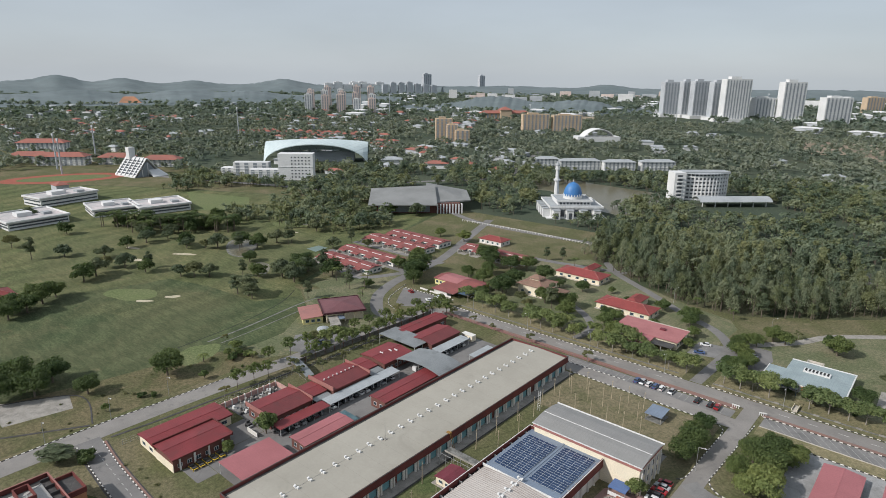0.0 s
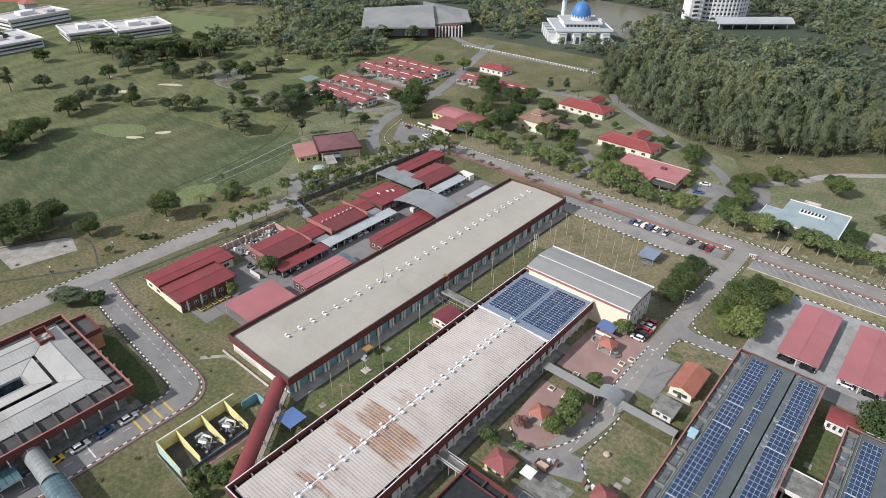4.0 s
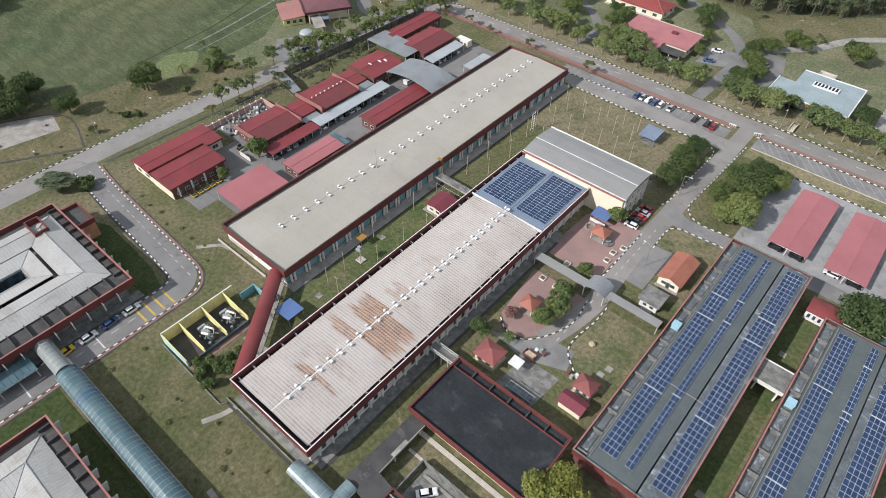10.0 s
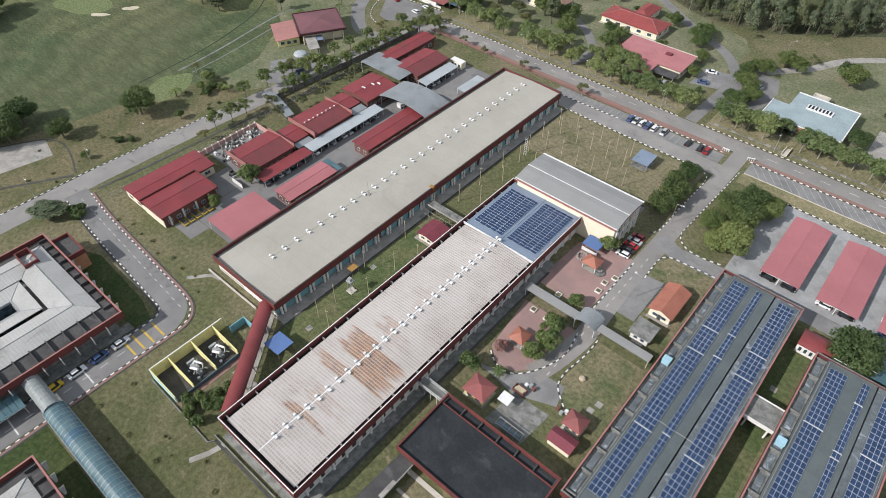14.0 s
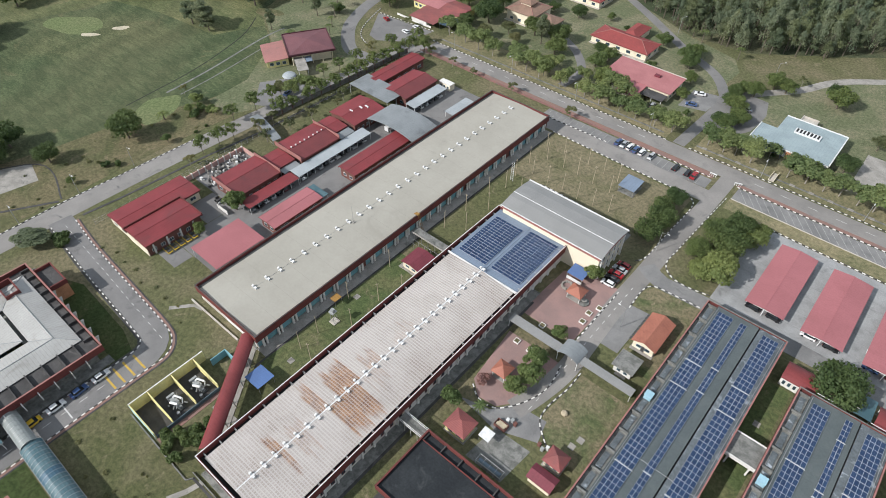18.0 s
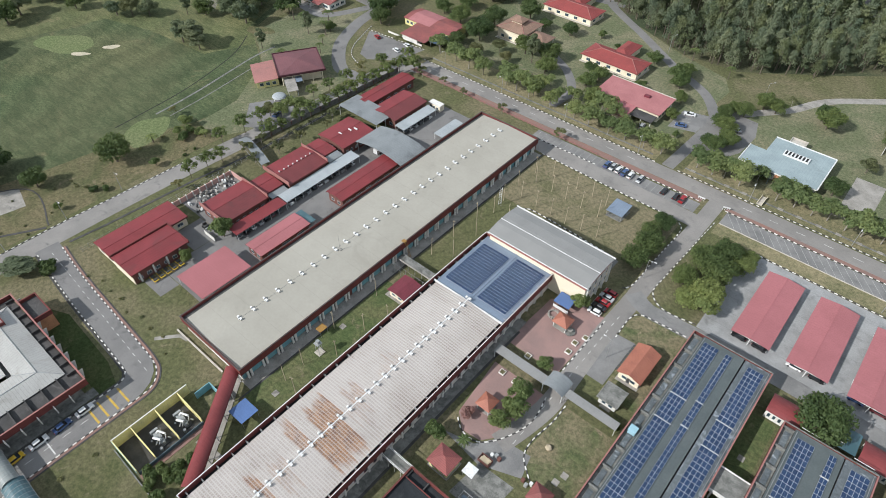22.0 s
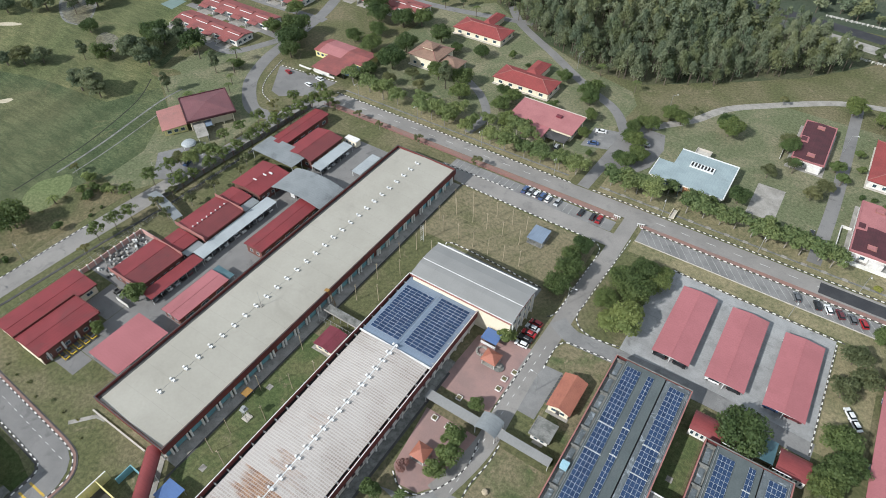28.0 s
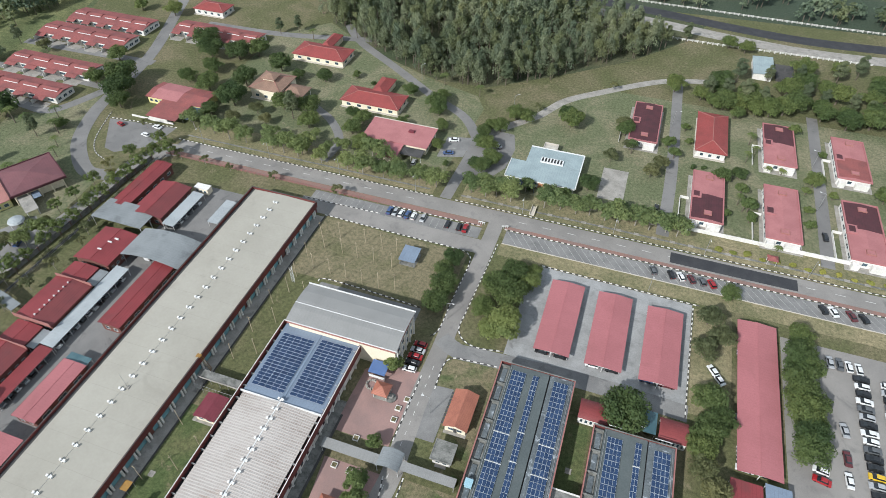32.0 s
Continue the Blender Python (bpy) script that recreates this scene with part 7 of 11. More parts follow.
for x in (-2.9, 2.9):
    for y in (-2.4, 2.4):
        part("post", Shape().tube(x, y, 0, 3.25, 0.12), white_metal, porch)
bc = thing("blue_canopy", 77.0, 77.8, "blue metal canopy by the cream hall", "canopy")
part("roof", Shape().solid([(-2.6, -2.2, 2.7), (2.6, -2.2, 2.7), (2.6, 2.2, 3.0), (-2.6, 2.2, 3.0)], [(-2.6, -2.2, 2.8), (2.6, -2.2, 2.8), (2.6, 2.2, 3.1), (-2.6, 2.2, 3.1)]), blue_sheet, bc)
for x in (-2.4, 2.4):
    for y in (-2.0, 2.0):
        part("post", Shape().tube(x, y, 0, 2.75, 0.07), steel, bc)
part("side_sheet", Shape().box(-2.5, -2.1, 0.4, 2.5, -2.05, 1.6), white_metal, bc)
rock = thing("rockery_ring", 79.0, 73.0, "round rockery wall by the gazebo", "planter")
s = Shape()
for i in range(14):
    a = i * 0.449
    s.box(-2.6 + 1.5 * math.cos(a) - 0.25, 0.3 + 1.5 * math.sin(a) - 0.25, 0, -2.6 + 1.5 * math.cos(a) + 0.25, 0.3 + 1.5 * math.sin(a) + 0.25, 0.5 + 0.2 * (i % 2))
part("stone", s, concrete, rock, kind="stuff")
fount = thing("dry_fountain", 83.4, 71.0, "small round stone fountain basin", "fountain")
part("basin", Shape().tube(0, 0, 0, 0.5, 1.5, 1.6, 14), concrete_old, fount)
part("bowl", Shape().tube(0, 0, 0.5, 1.2, 0.3, 0.8, 10), concrete, fount)
for x, y in ((86.6, 68.6), (86.8, 64.9), (77.0, 47.6), (81.4, 47.4), (88.0, 72.0), (79.2, 56.4)):
    pl = thing("planter_box", x, y, "low white planter box with shrub", "planter", "planters")
    part("box", Shape().ring(-0.8, -0.8, 0.8, 0.8, 0.15, 0, 0.5), white_wall, pl)
    part("soil", Shape().box(-0.65, -0.65, 0, 0.65, 0.65, 0.42), rough_soil, pl)
r = thing("garden_rock", 98.6, 37.6, "pale boulder on the lawn", "rock")
part("stone", Shape().tube(0, 0, 0, 0.5, 0.8, 0.9, 7).tube(0, 0, 0.5, 0.9, 0.9, 0.45, 7), pole_wood, r)
for x, y in ((104.6, 31.5), (105.4, 34.2), (135.4, 66), (135.0, 20), (36.0, 3.6), (33.2, 30)):
    mc = thing("manhole_slab", x, y, "pale square concrete inspection cover", "manhole", "inspection covers")
    part("slab", Shape().box(-0.8, -0.8, 0, 0.8, 0.8, 0.14), concrete, mc)
kiosk = thing("waste_shed", 90.2, 27.6, "jumble of grey bins and boxes", "clutter")
for i, (x, y) in enumerate(((0, 0), (1.1, -0.4), (-0.9, -0.6), (9.6, -1.4), (8.4, -0.8), (10.4, -0.4))):
    part("bin", Shape().box(x - 0.4, y - 0.4, 0, x + 0.4, y + 0.4, 0.9 + 0.2 * (i % 2)), (machine, brick_wall, white_metal)[i % 3], kiosk)


# ---- carports and round-roofed porches ----
def carport(x0, y0, w, l, label, low=2.6):
    c = thing("carport", x0, y0, label, "carport", "carports")
    mid = w / 2
    for a, b, za, zb in ((0, mid, low, low + 0.55), (mid, w, low + 0.55, low)):
        lo = [(a, 0, za), (b, 0, zb), (b, l, zb), (a, l, za)]
        part("roof_slope", Shape().solid(lo, [(p, q, r + 0.1) for p, q, r in lo]), pink_sheet, c)
    part("ridge_cap", Shape().box(mid - 0.12, 0, low + 0.63, mid + 0.12, l, low + 0.7), pink_sheet, c)
    n = int(l / 5)
    for i in range(n + 1):
        y = 0.4 + i * (l - 0.8) / n
        part("post", Shape().tube(mid, y, 0, low + 0.5, 0.12), white_metal, c)
        part("rafter", Shape().box(0.1, y - 0.06, low - 0.16, w - 0.1, y + 0.06, low - 0.02), white_metal, c)
    for x in (0.15, w - 0.27):
        part("purlin", Shape().box(x, 0.05, low - 0.12, x + 0.12, l - 0.05, low), dark_metal, c)
    return c


carport(118.0, 99.6, 10.8, 29.6, "carport with faded red sheet roof on posts")
carport(133.4, 99.2, 10.9, 29.8, "carport with faded red sheet roof on posts")
carport(149.2, 98.8, 11.0, 29.2, "carport with faded red sheet roof on posts")
carport(176.4, 79.2, 11.4, 52.4, "long carport with faded red sheet roof on posts")
for x0, y0, x1, y1 in ((134.8, 80.6, 143.8, 87.0), (156.2, 81.4, 163.8, 88.2)):
    v = thing("red_vault_porch", x0, y0, "red curved-roof porch on white walls", "porch", "red porches")
    part("roof", Shape().vault(0, x1 - x0, 0, y1 - y0, 3.0, 1.1, "x", 10, 0.1), vault_red, v)
    part("wall", Shape().box(0.2, 0.3, 0, x1 - x0 - 0.2, 0.5, 3.0), white_wall, v)
    windows_across(v, 0.3, 0.5, x1 - x0 - 0.5, 0.8, 2.4, 6)
    for x in (0.4, x1 - x0 - 0.4):
        part("post", Shape().tube(x, y1 - y0 - 0.4, 0, 3.05, 0.14), white_wall, v)
lean_roof("teal_canopy", 151.0, 82, 155.6, 89.0, 3.2, 3.0, vault_teal, "dark teal translucent canopy by the porch", 5)
lean_roof("red_canopy", 174.6, 71, 182.6, 76.5, 3.0, 2.8, red_sheet, "small red sheet canopy", 4)
lean_roof("grey_canopy", 183.0, 70, 189.4, 77.5, 3.2, 3.0, steel_blue, "blue-grey metal sheet canopy over the yard", 4)

# ---- poles, shelter and posts on the practice field ----
pr = thing("training_pole", 45.4, 109.2, "tall pale timber training pole in the grass", "pole", "training poles")
part("shaft", Shape().tube(0, 0, 0, 7.6, 0.11, 0.08, 7), pole_wood, pr)
part("arm", Shape().box(-0.5, -0.04, 6.9, 0.5, 0.04, 7.0), pole_wood, pr)
for x, y, h in ((38.7, 109.7, 0), (51.5, 108.8, 0), (57.6, 108.4, 0), (63.4, 108.8, 0), (69.0, 109.6, 0), (64.2, 118.6, 0), (57.4, 118.8, 0), (51.0, 119.2, 0), (45.0, 119.6, 0), (38.0, 119.9, 0), (34.4, 113.8, 0), (50.9, 126.6, 0), (57.6, 126.0, 0), (40.6, 127.0, 0), (63.4, 125.4, 0), (34.6, 124.6, 0), (35.0, 104.4, 0), (36.2, 97.2, 0), (42.4, 97.4, 0), (33.8, 91.0, 0), (38.6, 84.4, 0), (33.4, 79.0, 0), (39.2, 72.0, 0), (33.4, 68.2, 0)):
    copy_thing(pr, pose(x, y, 0, random.uniform(-1.5, 1.5), random.uniform(-1.5, 1.5), random.uniform(0, 180)))
for x, y in ((34.6, 14.2), (35.0, 7.8), (39.8, 7.2), (31.9, 28.0), (39.6, 22.0), (38.8, 33.2), (41.6, 40.0), (32.2, 44.6)):
    copy_thing(pr, pose(x, y, 0, 0, 0, random.uniform(0, 180)))
tw = thing("transformer_stand", 35.0, 19.8, "steel transformer stand on a pale slab", "transformer")
part("slab", Shape().box(-1.1, -1.1, 0, 1.1, 1.1, 0.3), pale_conc, tw)
for a in (-0.7, 0.7):
    for c in (-0.7, 0.7):
        part("leg", Shape().rod((a, c, 0.3), (a * 0.7, c * 0.7, 4.4), 0.08), steel, tw)
part("platform", Shape().box(-0.9, -0.9, 4.3, 0.9, 0.9, 4.45).box(-0.5, -0.4, 4.45, 0.5, 0.4, 5.4), machine, tw)
aw = thing("ochre_awning", 30.6, 24.6, "ochre awning at the hall side", "canopy")
part("sheet", Shape().box(-1.1, -1.3, 2.5, 1.1, 1.3, 2.6), ochre, aw)
for y in (-1.2, 1.2):
    part("post", Shape().tube(1.0, y, 0, 2.5, 0.05), steel, aw)
lt = thing("lattice_tower", 35.4, 102.0, "slim pale lattice mast beside the hall", "mast")
s = Shape()
for a, c in ((-0.5, -0.4), (0.5, -0.4), (0, 0.5)):
    s.rod((a, c, 0), (a * 0.8, c * 0.8, 7.5), 0.06)
for i in range(7):
    z = 0.4 + i
    s.rod((-0.5, -0.4, z), (0.5, -0.4, z + 0.9), 0.04).rod((0.5, -0.4, z), (0, 0.5, z + 0.9), 0.04).rod((0, 0.5, z), (-0.5, -0.4, z + 0.9), 0.04)
part("lattice", s, white_metal, lt, kind="stuff")
sh = thing("field_shelter", 68.6, 124.6, "blue-grey roofed open field shelter", "shelter")
part("roof", Shape().solid([(-3.0, -3.6, 2.5), (3.0, -3.6, 2.5), (3.0, 3.6, 2.9), (-3.0, 3.6, 2.9)], [(-3.0, -3.6, 2.62), (3.0, -3.6, 2.62), (3.0, 3.6, 3.02), (-3.0, 3.6, 3.02)]), steel_blue, sh)
for x in (-2.7, 2.7):
    for y in (-3.2, 3.2):
        part("post", Shape().tube(x, y, 0, 2.55, 0.09), concrete, sh)
part("floor", Shape().box(-2.9, -3.4, 0, 2.9, 3.4, 0.15), concrete_old, sh)
part("bench", Shape().box(-2.4, -0.3, 0.15, 2.4, 0.3, 0.6), concrete, sh)
lk = thing("link_fence", 27.8, 55.6, "weathered flat link roof with mesh fence between halls", "covered walkway")
part("roof", Shape().box(1.4, 2.4, 2.9, 16.4, 5.0, 3.1), concrete_old, lk)
part("edge", Shape().box(1.4, 2.2, 2.8, 16.4, 2.4, 3.3), concrete, lk)
for i in range(6):
    part("post", Shape().tube(2.0 + i * 2.8, 2.6, 0, 2.9, 0.1), steel, lk)
for i in range(7):
    part("fence_post", Shape().tube(2.0 + i * 2.35, -0.6, 0, 4.2, 0.06), steel, lk)
part("fence_rail", Shape().rod((2, -0.6, 4.1), (16, -0.6, 4.1), 0.04).rod((2, -0.6, 2.2), (16, -0.6, 2.2), 0.03), steel, lk)
gt = thing("roof_walkway", 70.2, 8.6, "pale steel framed bridge from hall to black-roofed building", "covered walkway")
part("deck", Shape().box(0, 0, 3.2, 8, 2.6, 3.35), concrete_old, gt)
for y in (0.05, 2.5):
    part("rail", Shape().rod((0, y, 4.3), (8, y, 4.3), 0.07).rod((0, y, 3.4), (8, y, 3.4), 0.07), white_metal, gt)
for i in range(5):
    for y in (0.05, 2.5):
        part("baluster", Shape().rod((i * 2.0, y, 0), (i * 2.0, y, 4.3), 0.06), white_metal, gt)


def street_lamp(x, y, turn, h=8.0):
    t = thing("street_lamp", x, y, "slim grey street lamp with single arm", "street lamp", "street lamps", turn=turn)
    part("pole", Shape().tube(0, 0, 0, h, 0.10, 0.06), steel, t)
    part("arm", Shape().rod((0, 0, h - 0.05), (1.8, 0, h + 0.35), 0.05), steel, t)
    part("lamp_head", Shape().box(1.7, -0.15, h + 0.28, 2.4, 0.15, h + 0.42), white_metal, t)
    return t


lamp = street_lamp(89.3, 103.5, 0)
for x, y, a in ((-40, 160.6, -90), (-8, 160.6, -90), (24, 160.6, -90), (57, 160.6, -90), (100, 161, -90), (134, 161, -90), (166, 161, -90), (200, 161, -90), (235, 161, -90), (149, 137.2, -90), (-70, 20, 0), (-70, -20, 0), (-70.2, 0, 0), (95.6, 70.2, 180), (-100, 186, -10), (206, 200, 180), (206, 228, 180), (149, 240, 0), (79.4, 229.0, 40), (30, 241, 60)):
    copy_thing(lamp, pose(x, y, 0, 0, 0, a))
sg = thing("entrance_barrier", 86.8, 150.4, "white entrance barrier with sign posts", "barrier")
for i in range(4):
    part("post", Shape().box(-0.9 + i * 0.7, -0.1, 0, -0.75 + i * 0.7, 0.1, 1.2), white_metal, sg)
part("board", Shape().box(-1.0, -0.06, 0.9, 1.6, 0.06, 1.3), white_metal, sg)
copy_thing(sg, pose(95.6, 150.9, 0, 0, 0, 20))
ws = thing("boundary_wall", 155, 172.2, "long white-painted boundary wall", "wall")
part("wall", Shape().box(0, -0.12, 0, 175, 0.12, 1.5), white_wall, ws)
part("coping", Shape().box(0, -0.2, 1.5, 175, 0.2, 1.6), white_wall, ws)
dr = tagged(new("drain_verge"), "open concrete verge drain", "drain", kind="structure")
part("channel", Shape().box(-50, 163.0, 0, 62, 163.8, 0.08).box(75, 163.2, 0, 330, 164.0, 0.08), concrete_old, dr)
slab = Shape().box(-0.9, -0.6, 0.08, 0.9, 0.6, 0.2).mesh("drain_slab", concrete)
for i in range(34):
    part("drain_slab", slab, None, dr).matrix_basis = pose(78 + i * 6.4, 163.6, 0)
fb = thing("foot_bridge", 103.5, 163.6, "small cream footbridge over the verge drain", "bridge")
part("deck", Shape().box(-0.9, -2.6, 0.15, 0.9, 2.6, 0.35), pale_conc, fb)
for x in (-0.95, 0.8):
    part("parapet", Shape().box(x, -2.6, 0.35, x + 0.15, 2.6, 1.1), cream_wall, fb)
wf = thing("highway_fence", 60, 328.6, "white concrete post and rail fence", "fence")
pm = Shape().box(-0.15, -0.15, 0, 0.15, 0.15, 1.4).mesh("post", white_wall)
for i in range(70):
    part("post", pm, None, wf).matrix_basis = pose(i * 2.6, -0.03 * i if i < 40 else -1.2 + 0.08 * (i - 40), 0)
part("rail", Shape().strip([(0, 0), (104, -1.2), (182, 1.2)], 0.12, 1.2, 0.15).strip([(0, 0), (104, -1.2), (182, 1.2)], 0.12, 0.7, 0.15), white_wall, wf)
wf2 = copy_thing(wf, pose(120, 371, 0))
wf3 = thing("lakeside_fence", -170, 312.0, "white concrete fence along the lakeside road", "fence")
for i in range(60):
    part("post", pm, None, wf3).matrix_basis = pose(i * 2.4, 4.0 * math.sin(i / 19.0), 0)
part("rail", Shape().strip([(i * 2.4, 4.0 * math.sin(i / 19.0)) for i in range(0, 60, 3)], 0.15, 1.25, 0.2), white_wall, wf3)


# ---- houses ----
def terrace_house(x0, y0, w, l, label, roof, patch=None, group="staff houses", front=-1):
    """A long bungalow with a low roof, parapet rim, raised court block, roof hatches and a white porch."""
    h = thing("bungalow", x0, y0, label, "house", group)
    part("wall", Shape().box(0.4, 0.4, 0, w - 0.4, l - 0.4, 3.3), white_wall, h)
    part("roof", Shape().gable(0.3, 0.3, w - 0.3, l - 0.3, 3.3, 0.5, "y", 0.15), roof, h)
    part("rim", Shape().ring(0, 0, w, l, 0.45, 3.1, 3.75), house_pink if roof is not tile_red else tile_red, h)
    if patch:
        a, b = patch[1], patch[2]
        part("roof_patch", Shape().gable(0.5, a, w - 0.5, b, 3.36, 0.5, "y", 0.15), patch[0], h, "darker re-laid half of the roof")
    part("court", Shape().box(-0.02, l * 0.42, 3.4, 3.6, l * 0.56, 4.06), house_pink, h, "small raised court block under a dark plate")
    # dark plate on the block gives the shade of a sunken court
    part("court_shade_plate", Shape().box(0.7, l * 0.44, 4.06, 2.9, l * 0.54, 4.10), maroon_dark, h)
    for y in (l * 0.14, l * 0.86):
        part("hatch", Shape().box(w * 0.42, y - 1.0, 3.6, w * 0.62, y + 1.0, 4.25), house_pink, h)
        part("hatch_frame", Shape().ring(w * 0.40, y - 1.2, w * 0.64, y + 1.2, 0.2, 3.6, 4.32), fascia_pink, h)
    part("porch", Shape().box(0.8, -1.8, 0, 3.2, 0.4, 2.4), white_wall, h)
    part("store", Shape().box(w * 0.55, -1.4, 0, w - 0.8, 0.4, 2.5), white_wall, h)
    windows_across(h, 0.4, 0.8, w - 0.8, 1.0, 2.4, 4)
    windows_along(h, 0.4, 1, l - 1, 1.0, 2.2, 6, -1)
    part("apron", Shape().box(-1.0, -2.4, 0, w + 1.0, l + 0.6, 0.1), concrete, h)
    part("garden_wall", Shape().box(-3.6, l * 0.5, 0, -0.2, l * 0.5 + 0.15, 1.2).box(-3.6, 1, 0, -3.45, l * 0.5, 1.2), white_wall, h)
    return h


terrace_house(131.6, 219.2, 12.2, 31.0, "bungalow with dark maroon roof and pink rim", maroon_dark)
terrace_house(186.2, 220.4, 12.6, 30.2, "pink-roofed bungalow with dark re-laid half", house_pink, (maroon_dark, 15.5, 29.5))
terrace_house(213.6, 219.4, 12.6, 29.4, "pink-roofed bungalow with dark red half", house_pink, (tile_oldred, 0.8, 14.6))
terrace_house(159.2, 175.2, 12.0, 30.4, "pink-roofed bungalow with dark re-laid half", house_pink, (maroon_dark, 0.8, 15.6))
terrace_house(185.6, 173.4, 12.4, 31.8, "bungalow with plain pink roof", house_pink)
terrace_house(213.2, 171.6, 12.6, 33.0, "pink-roofed bungalow with dark re-laid half", house_pink, (maroon_dark, 17.0, 32.0))
terrace_house(241.2, 172.0, 12.6, 33.0, "bungalow with plain pink roof", house_pink)
terrace_house(241.2, 220.0, 12.6, 30.0, "bungalow with plain pink roof", house_pink)


def hip_house(name, x0, y0, x1, y1, eave, rise, roof, wall, label, wing=None, group=""):
    h = thing(name, x0, y0, label, "house", group)
    w, l = x1 - x0, y1 - y0
    part("wall", Shape().box(0.7, 0.7, 0, w - 0.7, l - 0.7, eave), wall, h)
    part("roof", Shape().hip(0, 0, w, l, eave, rise, 0.2), roof, h)
    d, z0, z1 = min(w, l) / 2, eave + 0.22, eave + rise + 0.22
    p, q = ((d, l / 2), (w - d, l / 2)) if w >= l else ((w / 2, d), (w / 2, l - d))
    ends = ((p, (0, 0)), (q, (w, l)), (p, (0, l)), (q, (w, 0))) if w >= l else ((p, (0, 0)), (q, (w, l)), (q, (0, l)), (p, (w, 0)))
    part("ridge_tile", Shape().rod((*p, z1), (*q, z1), 0.16, 6), fascia_pink, h, "pale ridge tiles")
    for u, v in ends:
        part("hip_tile", Shape().rod((*u, z1), (*v, z0), 0.14, 6), fascia_pink, h)
    part("base", Shape().box(0.2, -0.4, 0, w - 0.2, l - 0.2, 0.25), pale_conc, h)
    windows_across(h, 0.7, 1.5, w - 1.5, 0.9, 2.3, max(3, int(w / 5)), -1, 0.4)
    windows_along(h, w - 0.7, 1.2, l - 1.2, 0.9, 2.3, max(2, int(l / 5)), 1, 0.4)
    if wing:
        a, b, c, d = wing
        part("wing_wall", Shape().box(a + 0.6, b, 0, c - 0.6, d - 0.6, eave), wall, h)
        part("wing_roof", Shape().hip(a, b - 3.0, c, d, eave + 0.02, rise * 0.85, 0.2), roof, h)
    return h


hip_house("red_roof_house", 2.2, 206.8, 31.2, 220.4, 3.2, 2.2, tile_red, cream_wall, "cream house with bright red hipped roof and rear wing", (10.6, 13.0, 18.2, 25.6), "red-roofed houses")
hip_house("red_roof_house", -40.4, 239.0, -11.4, 253.4, 3.2, 2.2, tile_red, cream_wall, "cream house with bright red hipped roof and rear wing", (10.4, 13.6, 16.6, 27.2), "red-roofed houses")
hip_house("red_roof_house", 159.0, 219.8, 172.0, 251.2, 3.3, 2.0, tile_red, white_wall, "white house with bright red hipped roof", None, "red-roofed houses")
bh = hip_house("brown_roof_house", -41.0, 199.6, -24.4, 216.0, 5.2, 2.4, tile_brown, cream_wall, "two-storey house with stepped brown tile roof")
part("upper_roof", Shape().hip(4.2, 5.0, 11.4, 11.4, 8.0, 1.6, 0.2), tile_brown, bh)
part("upper_wall", Shape().box(5.0, 5.8, 6.2, 10.6, 10.6, 8.0), cream_wall, bh)
part("side_roof", Shape().hip(14.6, 1.6, 26.6, 12.0, 3.6, 1.9, 0.2), tile_brown, bh)
pm = Shape().tube(0, 0, 0, 3.6, 0.2).mesh("column", white_wall)
for x, y in ((15.4, 2.4), (25.8, 2.4), (25.8, 11.2), (20.6, 2.4)):
    part("column", pm, None, bh).matrix_basis = pose(x, y, 0)
ph = thing("pink_roof_clinic", 24.2, 183.0, "long pink-roofed building with dark carport", "building")
part("wall", Shape().box(0.8, 0.8, 0, 28.6, 13.6, 3.6), cream_wall, ph)
part("roof", Shape().solid([(0, 0, 3.7), (29.4, 0, 3.7), (29.4, 14.2, 4.5), (0, 14.2, 4.5)], [(0, 0, 3.9), (29.4, 0, 3.9), (29.4, 14.2, 4.7), (0, 14.2, 4.7)]), house_pink, ph)
part("front_roof", Shape().solid([(10.4, -9.6, 3.0), (19.2, -9.6, 3.0), (19.2, 0.2, 3.6), (10.4, 0.2, 3.6)], [(10.4, -9.6, 3.15), (19.2, -9.6, 3.15), (19.2, 0.2, 3.75), (10.4, 0.2, 3.75)]), pink_sheet, ph)
part("front_wall", Shape().box(11, -9, 0, 18.6, 0.8, 3.0), cream_wall, ph)
part("carport_roof", Shape().box(19.4, -5.6, 2.9, 28.8, -0.2, 3.05), dark_flat, ph, "dark sheet carport roof")
for x in (19.8, 24.2, 28.4):
    part("post", Shape().tube(x, -5.2, 0, 2.9, 0.1), white_metal, ph)
part("roof_hatch", Shape().box(18.2, 8.0, 4.4, 20.6, 9.6, 5.1), maroon_sheet, ph)
part("coping", Shape().box(-0.1, 14.1, 4.3, 29.5, 14.4, 4.95), pale_conc, ph)
windows_across(ph, 0.8, 1.5, 10.0, 1.0, 2.4, 3)
windows_along(ph, 28.6, 1.5, 13.0, 1.0, 2.4, 4)
tb = thing("teal_roof_office", 88.4, 177.4, "low office with pale teal metal roof and orange end wall", "building")
part("wall", Shape().box(0.8, 0.8, 0, 27.4, 10.6, 3.4).box(6.6, 10.6, 0, 27.4, 21.6, 3.4), white_wall, tb)
part("roof", Shape().prism([(0, 0), (28.2, 0), (28.2, 22.4), (6.0, 22.4), (6.0, 11.4), (0, 11.4)], 3.4, 3.75), teal_roof, tb)
for q in ((27.9, 0, 28.3, 22.4), (6, 22.1, 27.9, 22.5), (-0.1, 0, 0.2, 11.4)):
    part("edge", Shape().box(q[0], q[1], 3.3, q[2], q[3], 4.0), white_metal, tb)
part("skylight", Shape().box(11.6, 12.4, 3.75, 20.8, 15.6, 4.35), white_metal, tb)
